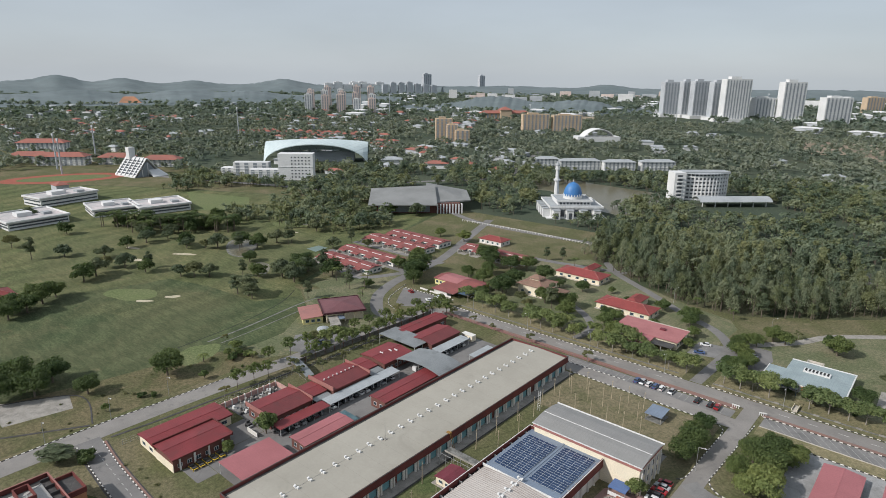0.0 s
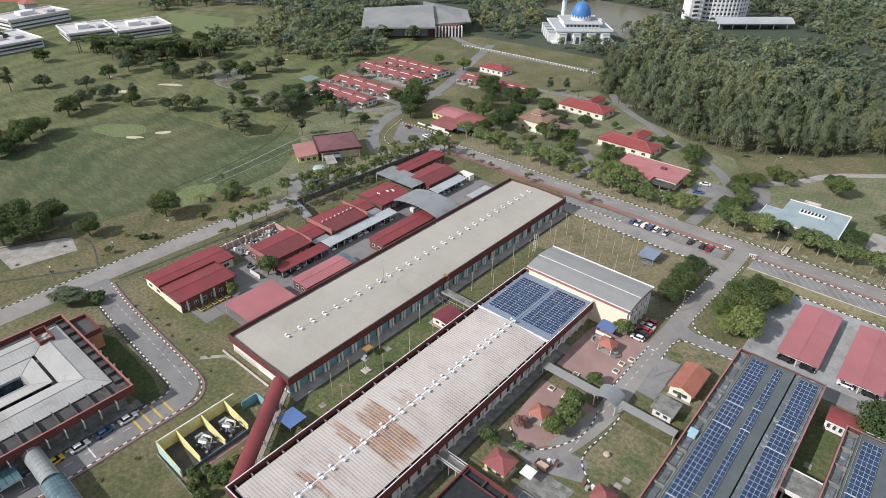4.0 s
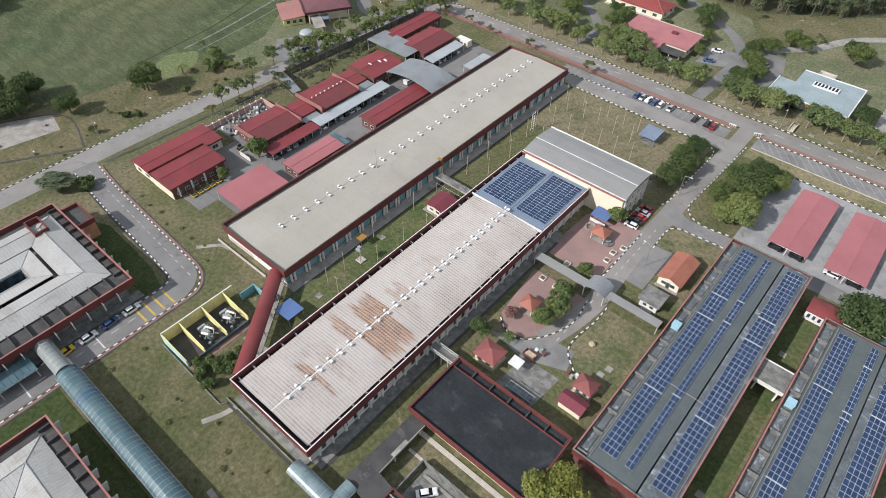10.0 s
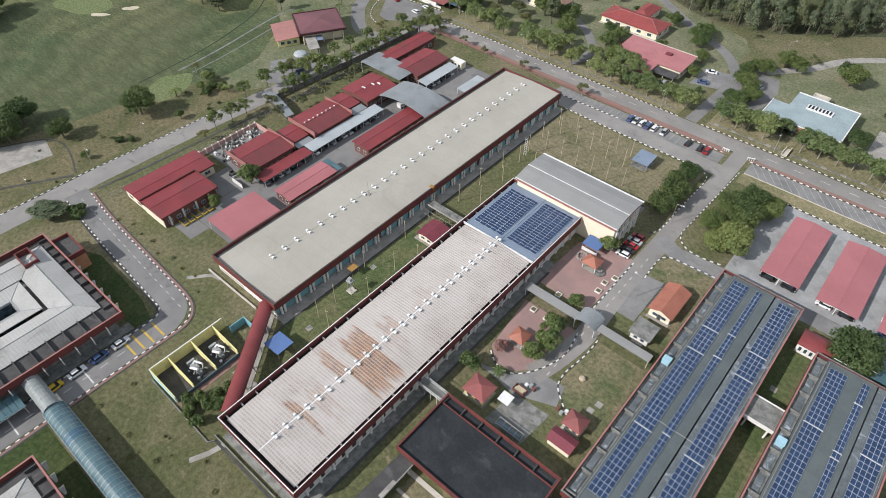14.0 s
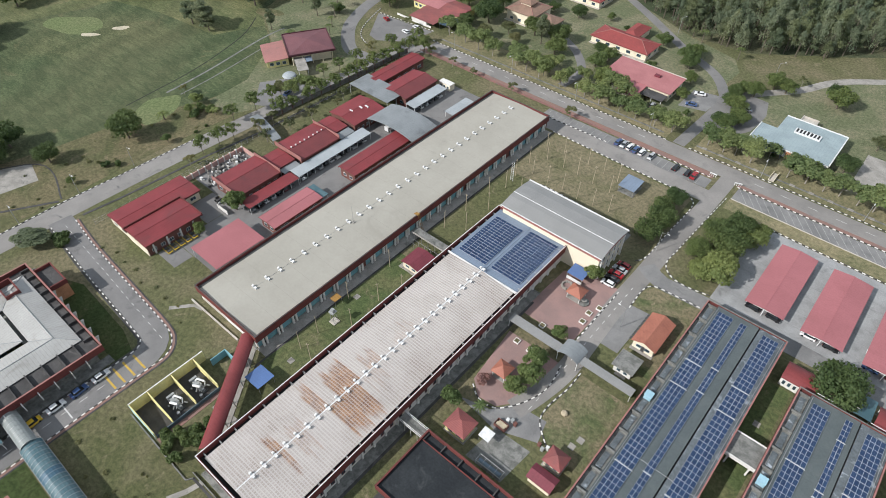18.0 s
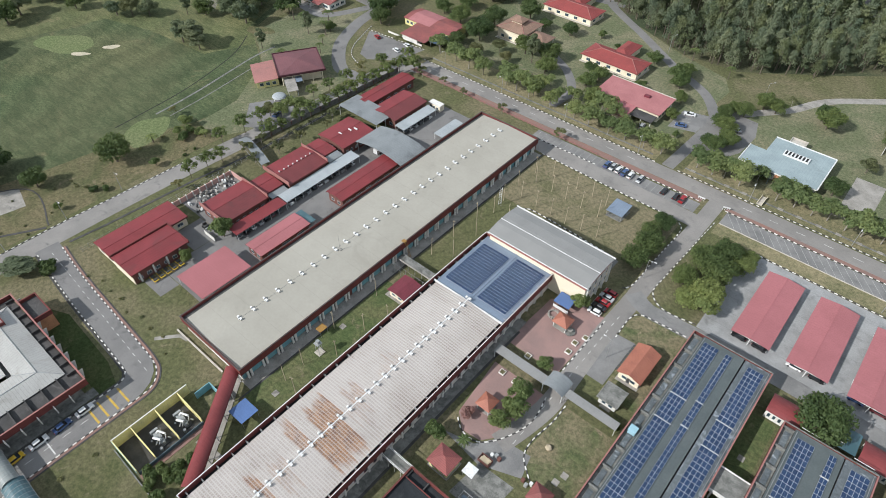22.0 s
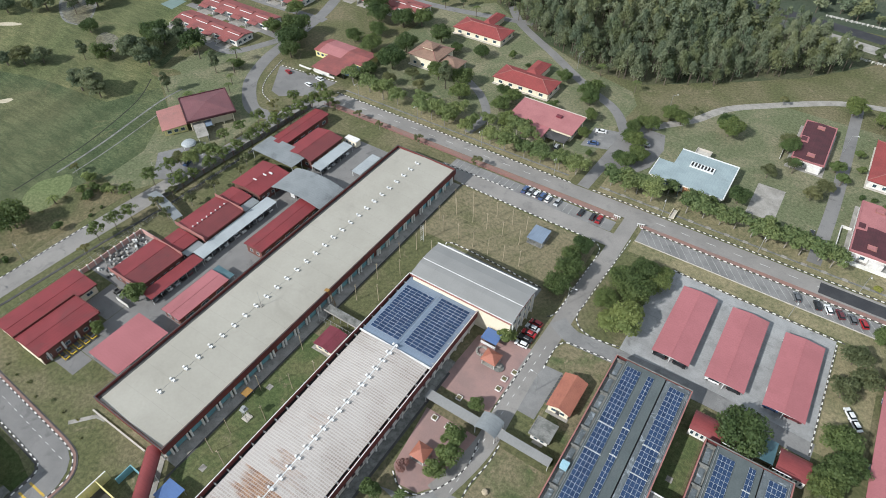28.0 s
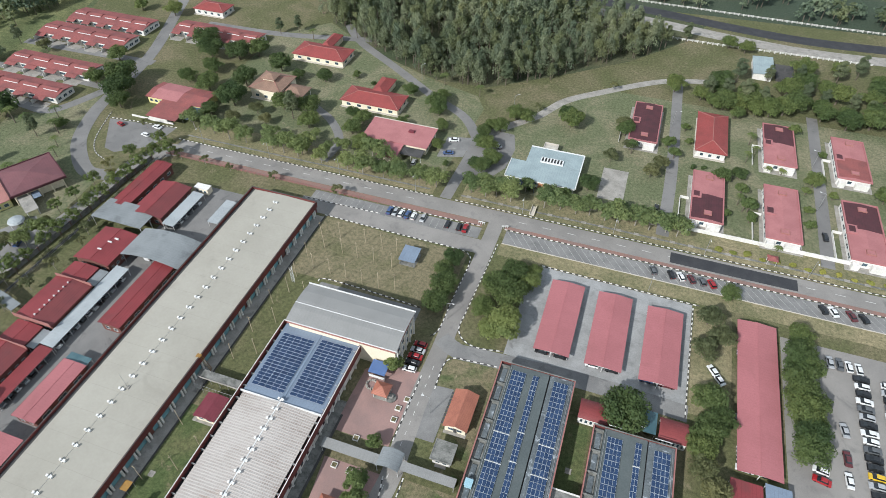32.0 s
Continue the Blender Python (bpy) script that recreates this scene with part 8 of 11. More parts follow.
slot = Shape().box(-0.35, 12.7, 4.35, 0.35, 15.3, 4.4).mesh("skylight_slot", dark_void)
for i in range(7):
    part("skylight_slot", slot, None, tb).matrix_basis = pose(12.4 + i * 1.25, 0, 0)
part("end_wall", Shape().box(13.6, 0.4, 0, 18.6, 0.82, 3.3), orange_wall, tb, "orange painted wall panel")
part("front_frame", Shape().box(5, -3.4, 2.6, 13, 0.6, 2.75).box(5.1, -3.3, 0, 5.3, -3.1, 2.6).box(12.7, -3.3, 0, 12.9, -3.1, 2.6), pane, tb, "dark glazed entrance canopy")
part("dentil", Shape().box(0.2, -0.25, 3.1, 28, 0.05, 3.45), white_wall, tb)
windows_across(tb, 0.8, 1.2, 13, 1.0, 2.5, 5)
windows_across(tb, 0.8, 19, 27, 1.0, 2.5, 4)
part("plant_box", Shape().box(10.6, 23.6, 0, 16.2, 28.4, 2.2).ring(10.4, 23.4, 16.4, 28.6, 0.3, 2.2, 2.7), pale_conc, tb)
sp = thing("pink_roof_shop", -83.6, 179.6, "pink-roofed shop row with yellow front and blue awning", "building")
part("wall", Shape().box(0.6, 0.6, 0, 29.6, 12.8, 3.4), yellow_wall, sp)
part("roof", Shape().gable(0, 0, 30.4, 13.4, 3.4, 1.0, "x", 0.15), tile_oldred, sp)
part("roof_patch", Shape().gable(3, -0.02, 17, 13.42, 3.46, 1.0, "x", 0.15), house_pink, sp, "faded pink patch of the roof")
part("front_roof", Shape().solid([(9.6, -12.6, 2.8), (25.2, -12.6, 2.8), (25.2, 0.2, 3.5), (9.6, 0.2, 3.5)], [(9.6, -12.6, 2.95), (25.2, -12.6, 2.95), (25.2, 0.2, 3.65), (9.6, 0.2, 3.65)]), tile_oldred, sp)
part("front_wall", Shape().box(10.4, -11.8, 0, 20, 0.6, 2.8), white_wall, sp)
part("blue_awning", Shape().box(25.6, -9.4, 2.7, 32.0, 0.2, 2.85), surface("awning_slate_blue", (0.07, 0.11, 0.15)), sp)
for x in (26, 31.6):
    part("post", Shape().tube(x, -9.0, 0, 2.7, 0.09), steel, sp)
windows_across(sp, 0.6, 1, 9, 1.0, 2.4, 3)
sp2 = thing("low_white_wall", -91, 165.6, "low white wall along the parking lot", "wall")
part("wall", Shape().box(8, 2.4, 0, 30, 2.6, 0.9), white_wall, sp2)


def terrace_row(x0, y0, x1, y1, label, units=6):
    h = thing("terrace_row", x0, y0, label, "houses", "terrace rows")
    w, l = x1 - x0, y1 - y0
    part("wall", Shape().box(0.5, 0.5, 0, w - 0.5, l - 0.5, 3.2), white_wall, h)
    part("roof", Shape().gable(0, 0, w, l, 3.2, 1.1, "x", 0.15), tile_oldred, h)
    u = w / units
    for i in range(units):
        part("raised_roof", Shape().gable(i * u + u * 0.15, l * 0.34, i * u + u * 0.85, l * 0.62, 4.2, 0.5, "x", 0.12), tile_oldred, h)
        part("ridge_flashing", Shape().box(i * u + u * 0.15, l * 0.34 - 0.2, 4.1, i * u + u * 0.85, l * 0.34, 4.4), white_metal, h)
        part("clerestory", Shape().box(i * u + u * 0.2, l * 0.37, 3.2, i * u + u * 0.8, l * 0.59, 4.2), white_wall, h)
        part("porch_roof", Shape().solid([(i * u + 0.3, -2.6, 2.5), (i * u + u * 0.55, -2.6, 2.5), (i * u + u * 0.55, 0.4, 3.1), (i * u + 0.3, 0.4, 3.1)], [(i * u + 0.3, -2.6, 2.6), (i * u + u * 0.55, -2.6, 2.6), (i * u + u * 0.55, 0.4, 3.2), (i * u + 0.3, 0.4, 3.2)]), tile_oldred, h)
        part("party_wall", Shape().box(i * u - 0.1, -3.4, 0, i * u + 0.1, 0.5, 1.9), white_wall, h)
        part("driveway", Shape().box(i * u + 0.4, -5.0, 0, i * u + u * 0.7, -0.2, 0.09), concrete, h)
        part("porch_post", Shape().tube(i * u + 0.5, -2.4, 0, 2.5, 0.12), white_wall, h)
    windows_across(h, 0.5, 0.8, w - 0.8, 0.9, 2.3, units * 2)
    windows_along(h, w - 0.5, 1, l - 1, 0.9, 2.3, 3)
    return h


terrace_row(-181.0, 215.4, -126.0, 229.6, "white terrace row with stepped red roof", 5)
terrace_row(-178.0, 234.8, -128.0, 248.8, "white terrace row with stepped red roof", 5)
terrace_row(-171.6, 185.6, -122.0, 197.4, "white terrace row with stepped red roof", 4)
terrace_row(-168.4, 164.4, -121.6, 176.4, "white terrace row with stepped red roof", 4)
terrace_row(-114.0, 241.4, -63.4, 254.0, "white terrace row with stepped red roof", 5)
club = thing("club_house", -86.3, 114.7, "club house with square dull maroon hipped roof and pink side roof", "building", turn=60)
maroon_club = surface("dull_maroon_sheet", (0.175, 0.075, 0.082), (0.14, 0.062, 0.068), big=0.15, rough=0.6, own=True, seams=(0, 0.9, 0.08, 0.25))
pink_club = surface("dusty_pink_sheet", (0.36, 0.165, 0.145), (0.30, 0.145, 0.13), big=0.15, rough=0.65, own=True, seams=(0, 0.9, 0.07, 0.2), stain=(0.2, 0.13, 0.11), stain_at=0.2)
part("roof", Shape().hip(-9.8, -10.0, 9.8, 10.0, 4.8, 1.5, 0.2), maroon_club, club)
part("roof_rim", Shape().ring(-10.2, -10.4, 10.2, 10.4, 0.4, 4.4, 5.3), maroon_dark, club, "dark roof rim")
part("wall", Shape().box(-8.4, -8.0, 0, 8.4, 8.4, 4.7), cream_wall, club)
pm = Shape().tube(0, 0, 0, 4.6, 0.25).mesh("column", cream_wall)
for i in range(5):
    part("column", pm, None, club).matrix_basis = pose(-8.6 + i * 4.3, -9.6, 0)
part("side_roof", Shape().solid([(-20.4, -9.4, 3.0), (-10.3, -9.4, 3.7), (-10.3, 7.4, 3.7), (-20.4, 7.4, 3.0)], [(-20.4, -9.4, 3.15), (-10.3, -9.4, 3.85), (-10.3, 7.4, 3.85), (-20.4, 7.4, 3.15)]), pink_club, club, "dusty pink lean-to roof")
part("side_wall", Shape().box(-19.6, -8.6, 0, -10.4, 6.8, 3.0), yellow_wall, club)
windows_across(club, -8.6, -19, -11, 0.9, 2.3, 3)
part("porch_roof", Shape().box(-8.2, -20.4, 2.9, -3.6, -8.6, 3.05), concrete, club, "pale flat porch roof")
part("porch_side_roof", Shape().box(-3.4, -13.2, 2.7, -0.6, -8.6, 2.85), steel_blue, club)
for x, y in ((-7.8, -20), (-4, -20), (-7.8, -14), (-4, -14)):
    part("post", Shape().tube(x, y, 0, 2.9, 0.1), white_metal, club)
tent = thing("white_tent", -74.3, 93.8, "small round white canvas tent", "tent", turn=60)
part("canopy", Shape().turned(0, 0, [(3.0, 2.0), (2.5, 2.6), (1.4, 3.0), (0.2, 3.3)], 12), pale_sheet, tent)
for i in range(4):
    a = i * math.pi / 2 + 0.7
    part("pole", Shape().tube(2.9 * math.cos(a), 2.9 * math.sin(a), 0, 2.2, 0.08), white_metal, tent)
for x, y in ((-231, 0), (-240, -17)):
    hip_house("golf_villa", x, y, x + 16, y + 14, 5.6, 2.6, tile_red, cream_wall, "red-roofed villa beside the fairway", None, "golf villas")
hip_house("red_roof_house", -120, 268, -100, 280, 3.2, 2.0, tile_red, white_wall, "white house with red roof among trees", None, "red-roofed houses")
sb = thing("substation_hut", 183, 296, "small white hut with pale blue sheet roof", "hut")
part("wall", Shape().box(0.5, 0.5, 0, 9, 18.5, 3.2), white_wall, sb)
part("roof", Shape().solid([(0, 0, 3.2), (9.6, 0, 3.9), (9.6, 19, 3.9), (0, 19, 3.2)], [(0, 0, 3.35), (9.6, 0, 4.05), (9.6, 19, 4.05), (0, 19, 3.35)]), teal_roof, sb)
part("rack", Shape().box(11.4, 2, 0, 20, 18, 1.2), dark_flat, sb)
gp = thing("guard_post", 188.0, 164.0, "small red-roofed roadside shelter", "shelter")
part("roof", Shape().hip(-1.8, -1.5, 1.8, 1.5, 2.4, 0.8, 0.12), tile_oldred, gp)
for x in (-1.4, 1.4):
    for y in (-1.1, 1.1):
        part("post", Shape().tube(x, y, 0, 2.4, 0.08), white_wall, gp)


# ---- distance ----
def slab_tower(name, x, y, w, d, h, turn, wall, label, strips=5, group="", podium=0.0, cap=True, floors=None):
    """A tall block: body, dark window strips, floor lines, roof plant."""
    t = thing(name, x, y, label, "tower block" if h > 30 else "building", group, turn=turn)
    part("wall", Shape().box(-w / 2, -d / 2, 0, w / 2, d / 2, h), wall, t)
    n = strips
    for i in range(n):
        a = -w / 2 + (i + 0.28) * w / n
        part("window_strip", Shape().box(a, -d / 2 - 0.25, h * 0.03, a + w / n * 0.42, -d / 2 + 0.3, h * 0.97), far_glass, t)
    for i in range(max(2, int(d / 12)) if strips else 0):
        k = max(2, int(d / 12))
        a = -d / 2 + (i + 0.3) * d / k
        part("window_strip", Shape().box(w / 2 - 0.3, a, h * 0.03, w / 2 + 0.25, a + d / k * 0.4, h * 0.97), far_glass, t)
    s = Shape()
    nf = floors or max(2, int(h / 4.5))
    for i in range(1, nf):
        z = i * h / nf
        s.box(-w / 2 - 0.4, -d / 2 - 0.4, z, w / 2 + 0.4, d / 2 + 0.4, z + 0.5)
    part("floor_line", s, wall, t, kind="stuff")
    if cap:
        part("roof_plant", Shape().box(-w * 0.3, -d * 0.3, h, w * 0.1, d * 0.3, h + h * 0.05 + 1), wall, t)
    if podium:
        part("podium", Shape().box(-w * 0.75, -d * 0.9, 0, w * 0.75, d * 0.8, podium), far_white, t)
    return t


# window tone lightened: the haze before the far blocks is in this colour
far_glass = surface("far_window_hazed", (0.25, 0.275, 0.295), (0.21, 0.235, 0.255), big=0.05, rough=0.5, bump=0)
far_dark = surface("far_dark_window", (0.085, 0.095, 0.105), (0.06, 0.068, 0.078), big=0.05, rough=0.4, bump=0)
# haze also mutes this white wall colour
far_white = surface("far_white_wall", (0.66, 0.66, 0.65), (0.58, 0.585, 0.58), big=0.03, bump=0)
far_grey = surface("far_grey_wall", (0.44, 0.46, 0.48), (0.38, 0.40, 0.42), big=0.03, bump=0)
far_tan = surface("far_tan_wall", (0.52, 0.40, 0.28), (0.46, 0.36, 0.26), big=0.03, bump=0)
far_pink = surface("far_pink_wall", (0.62, 0.51, 0.46), (0.56, 0.47, 0.43), big=0.03, bump=0)
far_roof = surface("far_grey_roof", (0.36, 0.38, 0.39), (0.30, 0.32, 0.33), big=0.05, bump=0)
far_red = surface("far_red_roof", (0.33, 0.13, 0.10), (0.28, 0.12, 0.095), big=0.05, bump=0)
far_blue = surface("mosque_blue", (0.06, 0.19, 0.42), (0.05, 0.16, 0.37), big=0.1, rough=0.45, bump=0)
# blue-grey haze is put into the base colour of the hills
hill_mat = surface("haze_toned_hills", (0.145, 0.175, 0.180), (0.118, 0.148, 0.152), big=0.004, fine=0.012, bump=0)

for x, y, w, h, m, k in ((-600, 1835, 48, 103, far_grey, 5), (-555, 1850, 36, 105, far_grey, 4), (-508, 1824, 48, 106, far_grey, 5), (-447, 1790, 40, 104, far_grey, 4), (-388, 1752, 74, 113, far_white, 9), (-339, 1842, 60, 64, far_white, 6), (-278, 1880, 66, 107, far_white, 6), (-162, 1828, 76, 70, far_white, 7), (-180, 2680, 72, 54, far_tan, 6)):
    slab_tower("high_rise", x, y, w, 26, h, 49, m, "distant high-rise apartment tower", k, "high-rise towers", 9 if h > 90 else 0)
for i in range(15):
    u, v = i % 5, i // 5
    slab_tower("apartment_block", -1458 + u * 31 + v * -46 + random.uniform(-6, 6), 1141 + u * 38 + v * 42, 22, 16, 46 + v * 12 + random.uniform(-6, 9), 51, far_pink if (i * 7) % 3 else far_white, "distant pale apartment block", 3, "distant apartments")
for i in range(9):
    slab_tower("apartment_block", -3010 + (i % 5) * 40 - i * 12, 2480 + i * 52, 52, 30, random.uniform(55, 72), 60, far_white, "distant pale apartment block", 0, "distant apartments")
for i in range(7):
    slab_tower("apartment_block", -2640 + i * 28, 2610 + i * 42, 34, 26, random.uniform(52, 74), 60, far_grey, "distant grey apartment block", 0, "distant apartments")
slab_tower("high_rise", -2755, 3110, 56, 40, 124, 62, far_grey, "distant dark high-rise tower", 4)
slab_tower("high_rise", -2720, 3670, 40, 40, 118, 62, far_grey, "distant slim high-rise tower", 3)
for i in range(30):
    a = random.uniform(0.08, 0.72)
    r = random.uniform(2600, 4100)
    slab_tower("city_block", -r * math.sin(a), r * math.cos(a), random.uniform(30, 80), 26, random.uniform(14, 46), math.degrees(a), random.choice((far_white, far_grey, far_pink)), "distant pale city block", 0, "distant city blocks", cap=False)
slab_tower("orange_flats", -597, 784, 30, 16, 40, 46, far_tan, "distant tan apartment block", 4, "tan flats")
slab_tower("orange_flats", -566, 770, 18, 16, 32, 46, far_tan, "distant tan apartment block", 3, "tan flats")
slab_tower("orange_flats", -540, 766, 24, 16, 24, 46, far_tan, "distant tan apartment block", 3, "tan flats")
slab_tower("cream_flats", -601, 1092, 58, 18, 36, 48, far_tan, "distant cream apartment slab", 7, "cream flats")
slab_tower("cream_flats", -554, 1144, 64, 18, 34, 48, far_tan, "distant cream apartment slab", 8, "cream flats")
pal = thing("hilltop_palace", -884, 1378, "distant cream mansion with hipped roofs", "building", turn=50)
part("wall", Shape().box(-70, -12, 0, 70, 12, 15), far_tan, pal)
part("roof", Shape().hip(-73, -15, 73, 15, 15, 7), far_red, pal)
part("centre", Shape().box(-16, -18, 0, 16, 14, 24), far_tan, pal)
part("centre_roof", Shape().hip(-18, -20, 18, 16, 24, 9), far_red, pal)
for i in range(12):
    part("column", Shape().box(-66 + i * 12, -13.2, 1, -61 + i * 12, -12, 13), far_glass, pal)
for x, y, w in ((-287, 630, 30), (-246, 642, 52), (-205, 668, 40), (-170, 704, 44)):
    f = slab_tower("white_flats", x, y, w, 12, 11, 45, far_white, "white low-rise flats with grey roof", int(w / 5), "white flats", cap=False, floors=3)
    part("roof", Shape().hip(-w / 2 - 1, -7.5, w / 2 + 1, 7.5, 11, 3), far_roof, f)

# mosque by the lake
mq = thing("mosque", -121, 400, "white mosque with sky-blue dome and slim minaret", "mosque", turn=42)
part("plinth", Shape().box(-25, -24, 0, 25, 24, 1.0), far_white, mq)
part("wall", Shape().box(-21, -20, 1.0, 21, 20, 9.0), far_white, mq)
part("roof", Shape().box(-22, -21, 9.0, 22, 21, 9.6), far_roof, mq, "dark grey terrace roof")
part("parapet", Shape().ring(-22.4, -21.4, 22.4, 21.4, 0.5, 8.6, 10.2), far_white, mq)
part("upper_wall", Shape().box(-14, -13, 9.6, 14, 13, 12.6), far_white, mq)
part("upper_roof", Shape().box(-15, -14, 12.6, 15, 14, 13.1), far_roof, mq)
part("upper_parapet", Shape().ring(-15.2, -14.2, 15.2, 14.2, 0.4, 12.5, 14.0), far_white, mq)
part("drum", Shape().tube(1, 1, 13.1, 15.4, 7.9, 7.9, 24), far_white, mq)
tooth = Shape().solid([(-0.7, -0.2, 15.4), (0.7, -0.2, 15.4), (0.7, 0.2, 15.4), (-0.7, 0.2, 15.4)], [(-0.1, -0.1, 17.2), (0.1, -0.1, 17.2), (0.1, 0.1, 17.2), (-0.1, 0.1, 17.2)]).mesh("band_tooth", far_white)
for i in range(20):
    a = i * math.pi / 10
    part("band_tooth", tooth, None, mq).matrix_basis = pose(1 + 7.9 * math.sin(a), 1 - 7.9 * math.cos(a), 0, 0, 0, math.degrees(a))
dome = [(7.7, 15.4)] + [(max(0.05, 7.9 * math.cos(math.radians(i * 9)) ** 0.9), 15.4 + 11.4 * math.sin(math.radians(i * 9)) ** 1.08) for i in range(1, 10)] + [(0.05, 27.4)]
part("dome", Shape().turned(1, 1, dome, 32), far_blue, mq, "ribbed sky-blue dome")
part("finial", Shape().tube(1, 1, 27.2, 30, 0.3, 0.05), far_white, mq)
mx, my = -10, 16
part("minaret", Shape().tube(mx, my, 1, 12, 2.6, 2.5, 8).tube(mx, my, 12, 28, 2.1, 1.9, 8), far_white, mq)
part("balcony", Shape().tube(mx, my, 25.6, 27.0, 2.9, 3.1, 8), far_white, mq)
part("balcony", Shape().tube(mx, my, 35.4, 36.6, 2.3, 2.5, 8), far_white, mq)
part("upper_shaft", Shape().tube(mx, my, 28, 38.5, 1.6, 1.5, 8), far_white, mq)
part("minaret_cap", Shape().turned(mx, my, [(1.7, 38.5), (1.9, 39.6), (1.2, 41.2), (0.1, 43.4)], 10), far_roof, mq)
for i in range(4):
    x0 = -20 + i * 11.2
    part("porch_block", Shape().box(x0, -26, 0, x0 + 5.6, -20, 7.4), far_white, mq)
    part("porch_roof", Shape().box(x0 - 0.3, -26.3, 7.4, x0 + 5.9, -20, 7.8), far_roof, mq)
    part("porch_door", Shape().box(x0 + 1.5, -26.15, 0.4, x0 + 4.1, -25.9, 5.4), far_dark, mq)
    y0 = -17 + i * 9.4
    part("side_block", Shape().box(-27, y0, 0, -21, y0 + 5.0, 7.4), far_white, mq)
    part("side_roof", Shape().box(-27.3, y0 - 0.3, 7.4, -21, y0 + 5.3, 7.8), far_roof, mq)
for i in range(3):
    x0 = -13.6 + i * 11.2
    part("arch_window", Shape().box(x0, -20.3, 1.4, x0 + 3.8, -19.9, 7.0), far_dark, mq)
    part("arch_window", Shape().box(-21.3, -11.4 + i * 9.4, 1.4, -20.9, -8.4 + i * 9.4, 7.0), far_dark, mq)
for i in range(9):
    part("clerestory", Shape().box(-12.6 + i * 2.9, -13.2, 10.4, -10.9 + i * 2.9, -12.9, 11.9), far_dark, mq)
of = thing("curved_office", -55, 540, "white curved office block with window bands", "building", turn=44)
n = 10
for f in range(7):
    for nm, z0, z1, mt, off in (("floor_band", 0, 1.9, far_white, 0.0), ("window_band", 1.9, 3.3, far_dark, 0.6)):
        arc = [math.radians(-32 + i * 6.4) for i in range(n + 1)]
        near = [((46 - off) * math.sin(a), 46 - (46 - off) * math.cos(a)) for a in arc]
        back = [((32 + off) * math.sin(a), 46 - (32 + off) * math.cos(a)) for a in reversed(arc)]
        s = Shape().prism(near + back, f * 3.6 + z0, f * 3.6 + z1)
        part(nm, s, mt, of)
for i in range(15):
    a = math.radians(-32 + i * 64 / 14)
    px, py = 46 * math.sin(a), 46 - 46 * math.cos(a)
    part("pier", Shape().box(-0.55, -0.35, 0, 0.55, 0.9, 25.4), far_white, of).matrix_basis = pose(px, py, 0, 0, 0, math.degrees(a))
part("stair_tower", Shape().box(-32, -2, 0, -21, 14, 27), far_white, of)
for i in range(6):
    part("balcony", Shape().box(-29.4, -3.4, 3.4 + i * 3.7, -24.6, -2, 4.5 + i * 3.7), far_white, of)
    # dark plate on the solid wall gives the shade of an open balcony
    part("balcony_shade_plate", Shape().box(-29.4, -2.15, 4.5 + i * 3.7, -24.6, -1.9, 6.4 + i * 3.7), far_dark, of)
part("eave", Shape().prism([(48 * math.sin(math.radians(q)), 46 - 48 * math.cos(math.radians(q))) for q in range(-32, 33, 8)] + [(31 * math.sin(math.radians(q)), 46 - 31 * math.cos(math.radians(q))) for q in range(32, -33, -8)], 25.4, 26.2), far_grey, of, "grey overhanging roof edge")
part("roof_rim", Shape().box(-22, 2, 25.4, 24, 16, 27.5), far_roof, of)
part("canopy", Shape().vault(-20, 48, -34, -16, 5, 3.5, "x", 8, 0.4), far_roof, of, "long pale entrance canopy")
for i in range(6):
    part("canopy_post", Shape().tube(-16 + i * 12, -30, 0, 6, 0.5), far_white, of)

# stadium with arched roof
shell_mat = surface("pale_shell_sheet", (0.56, 0.64, 0.64), (0.48, 0.56, 0.57), big=0.05, rough=0.45, bump=0, seams=(0, 5.0, 0.5, 0.25))
sd = thing("arched_stadium", -541, 456, "large stadium under a pale vaulted roof shell", "stadium", turn=44)
rows = []
for i in range(25):
    u = -1 + 2 * i / 24
    brow = 31 * max(0.0, 1 - abs(u) ** 2.3) ** 0.6
    peak = 37 - 5 * u * u
    row = []
    for j in range(11):
        f = j / 10
        row.append((u * 86, -26 + 62 * f + 6 * abs(u) ** 3 * (1 - f), brow + (peak - brow) * math.sin(min(1.0, f * 1.9) * math.pi / 2) - max(0.0, f - 0.55) * 46))
    rows.append(row)
sd.scale = (0.8, 0.8, 0.8)
part("roof_shell", Shape().sheet(rows, 1.4), shell_mat, sd, "pale blue-white arched roof shell")
part("stand", Shape().solid([(-62, -6, 0), (62, -6, 0), (62, 24, 0), (-62, 24, 0)], [(-62, 12, 15), (62, 12, 15), (62, 24, 15), (-62, 24, 15)]), far_grey, sd)
for i in range(9):
    part("seat_tier", Shape().box(-60, -5 + i * 2.0, 1.6 * i + 0.4, 60, -4.2 + i * 2.0, 1.6 * i + 1.2), far_roof, sd)
for i in range(11):
    x = -70 + i * 14
    part("truss", Shape().rod((x, 20, 10), (x * 0.97, -10, 24), 0.7), far_roof, sd)
part("end_screen", Shape().solid([(78, 0, 0), (80, 0, 0), (80, 30, 0), (78, 30, 0)], [(78, 4, 26), (80, 4, 26), (80, 22, 26), (78, 22, 26)]), far_glass, sd)
wb = slab_tower("white_slab_block", -436, 346, 38, 16, 29, 44, far_white, "white slab tower block with small square windows", 0, cap=False, floors=2)
hole = Shape().box(-0.8, -0.12, 0, 0.8, 0.12, 1.3).mesh("window", far_dark)
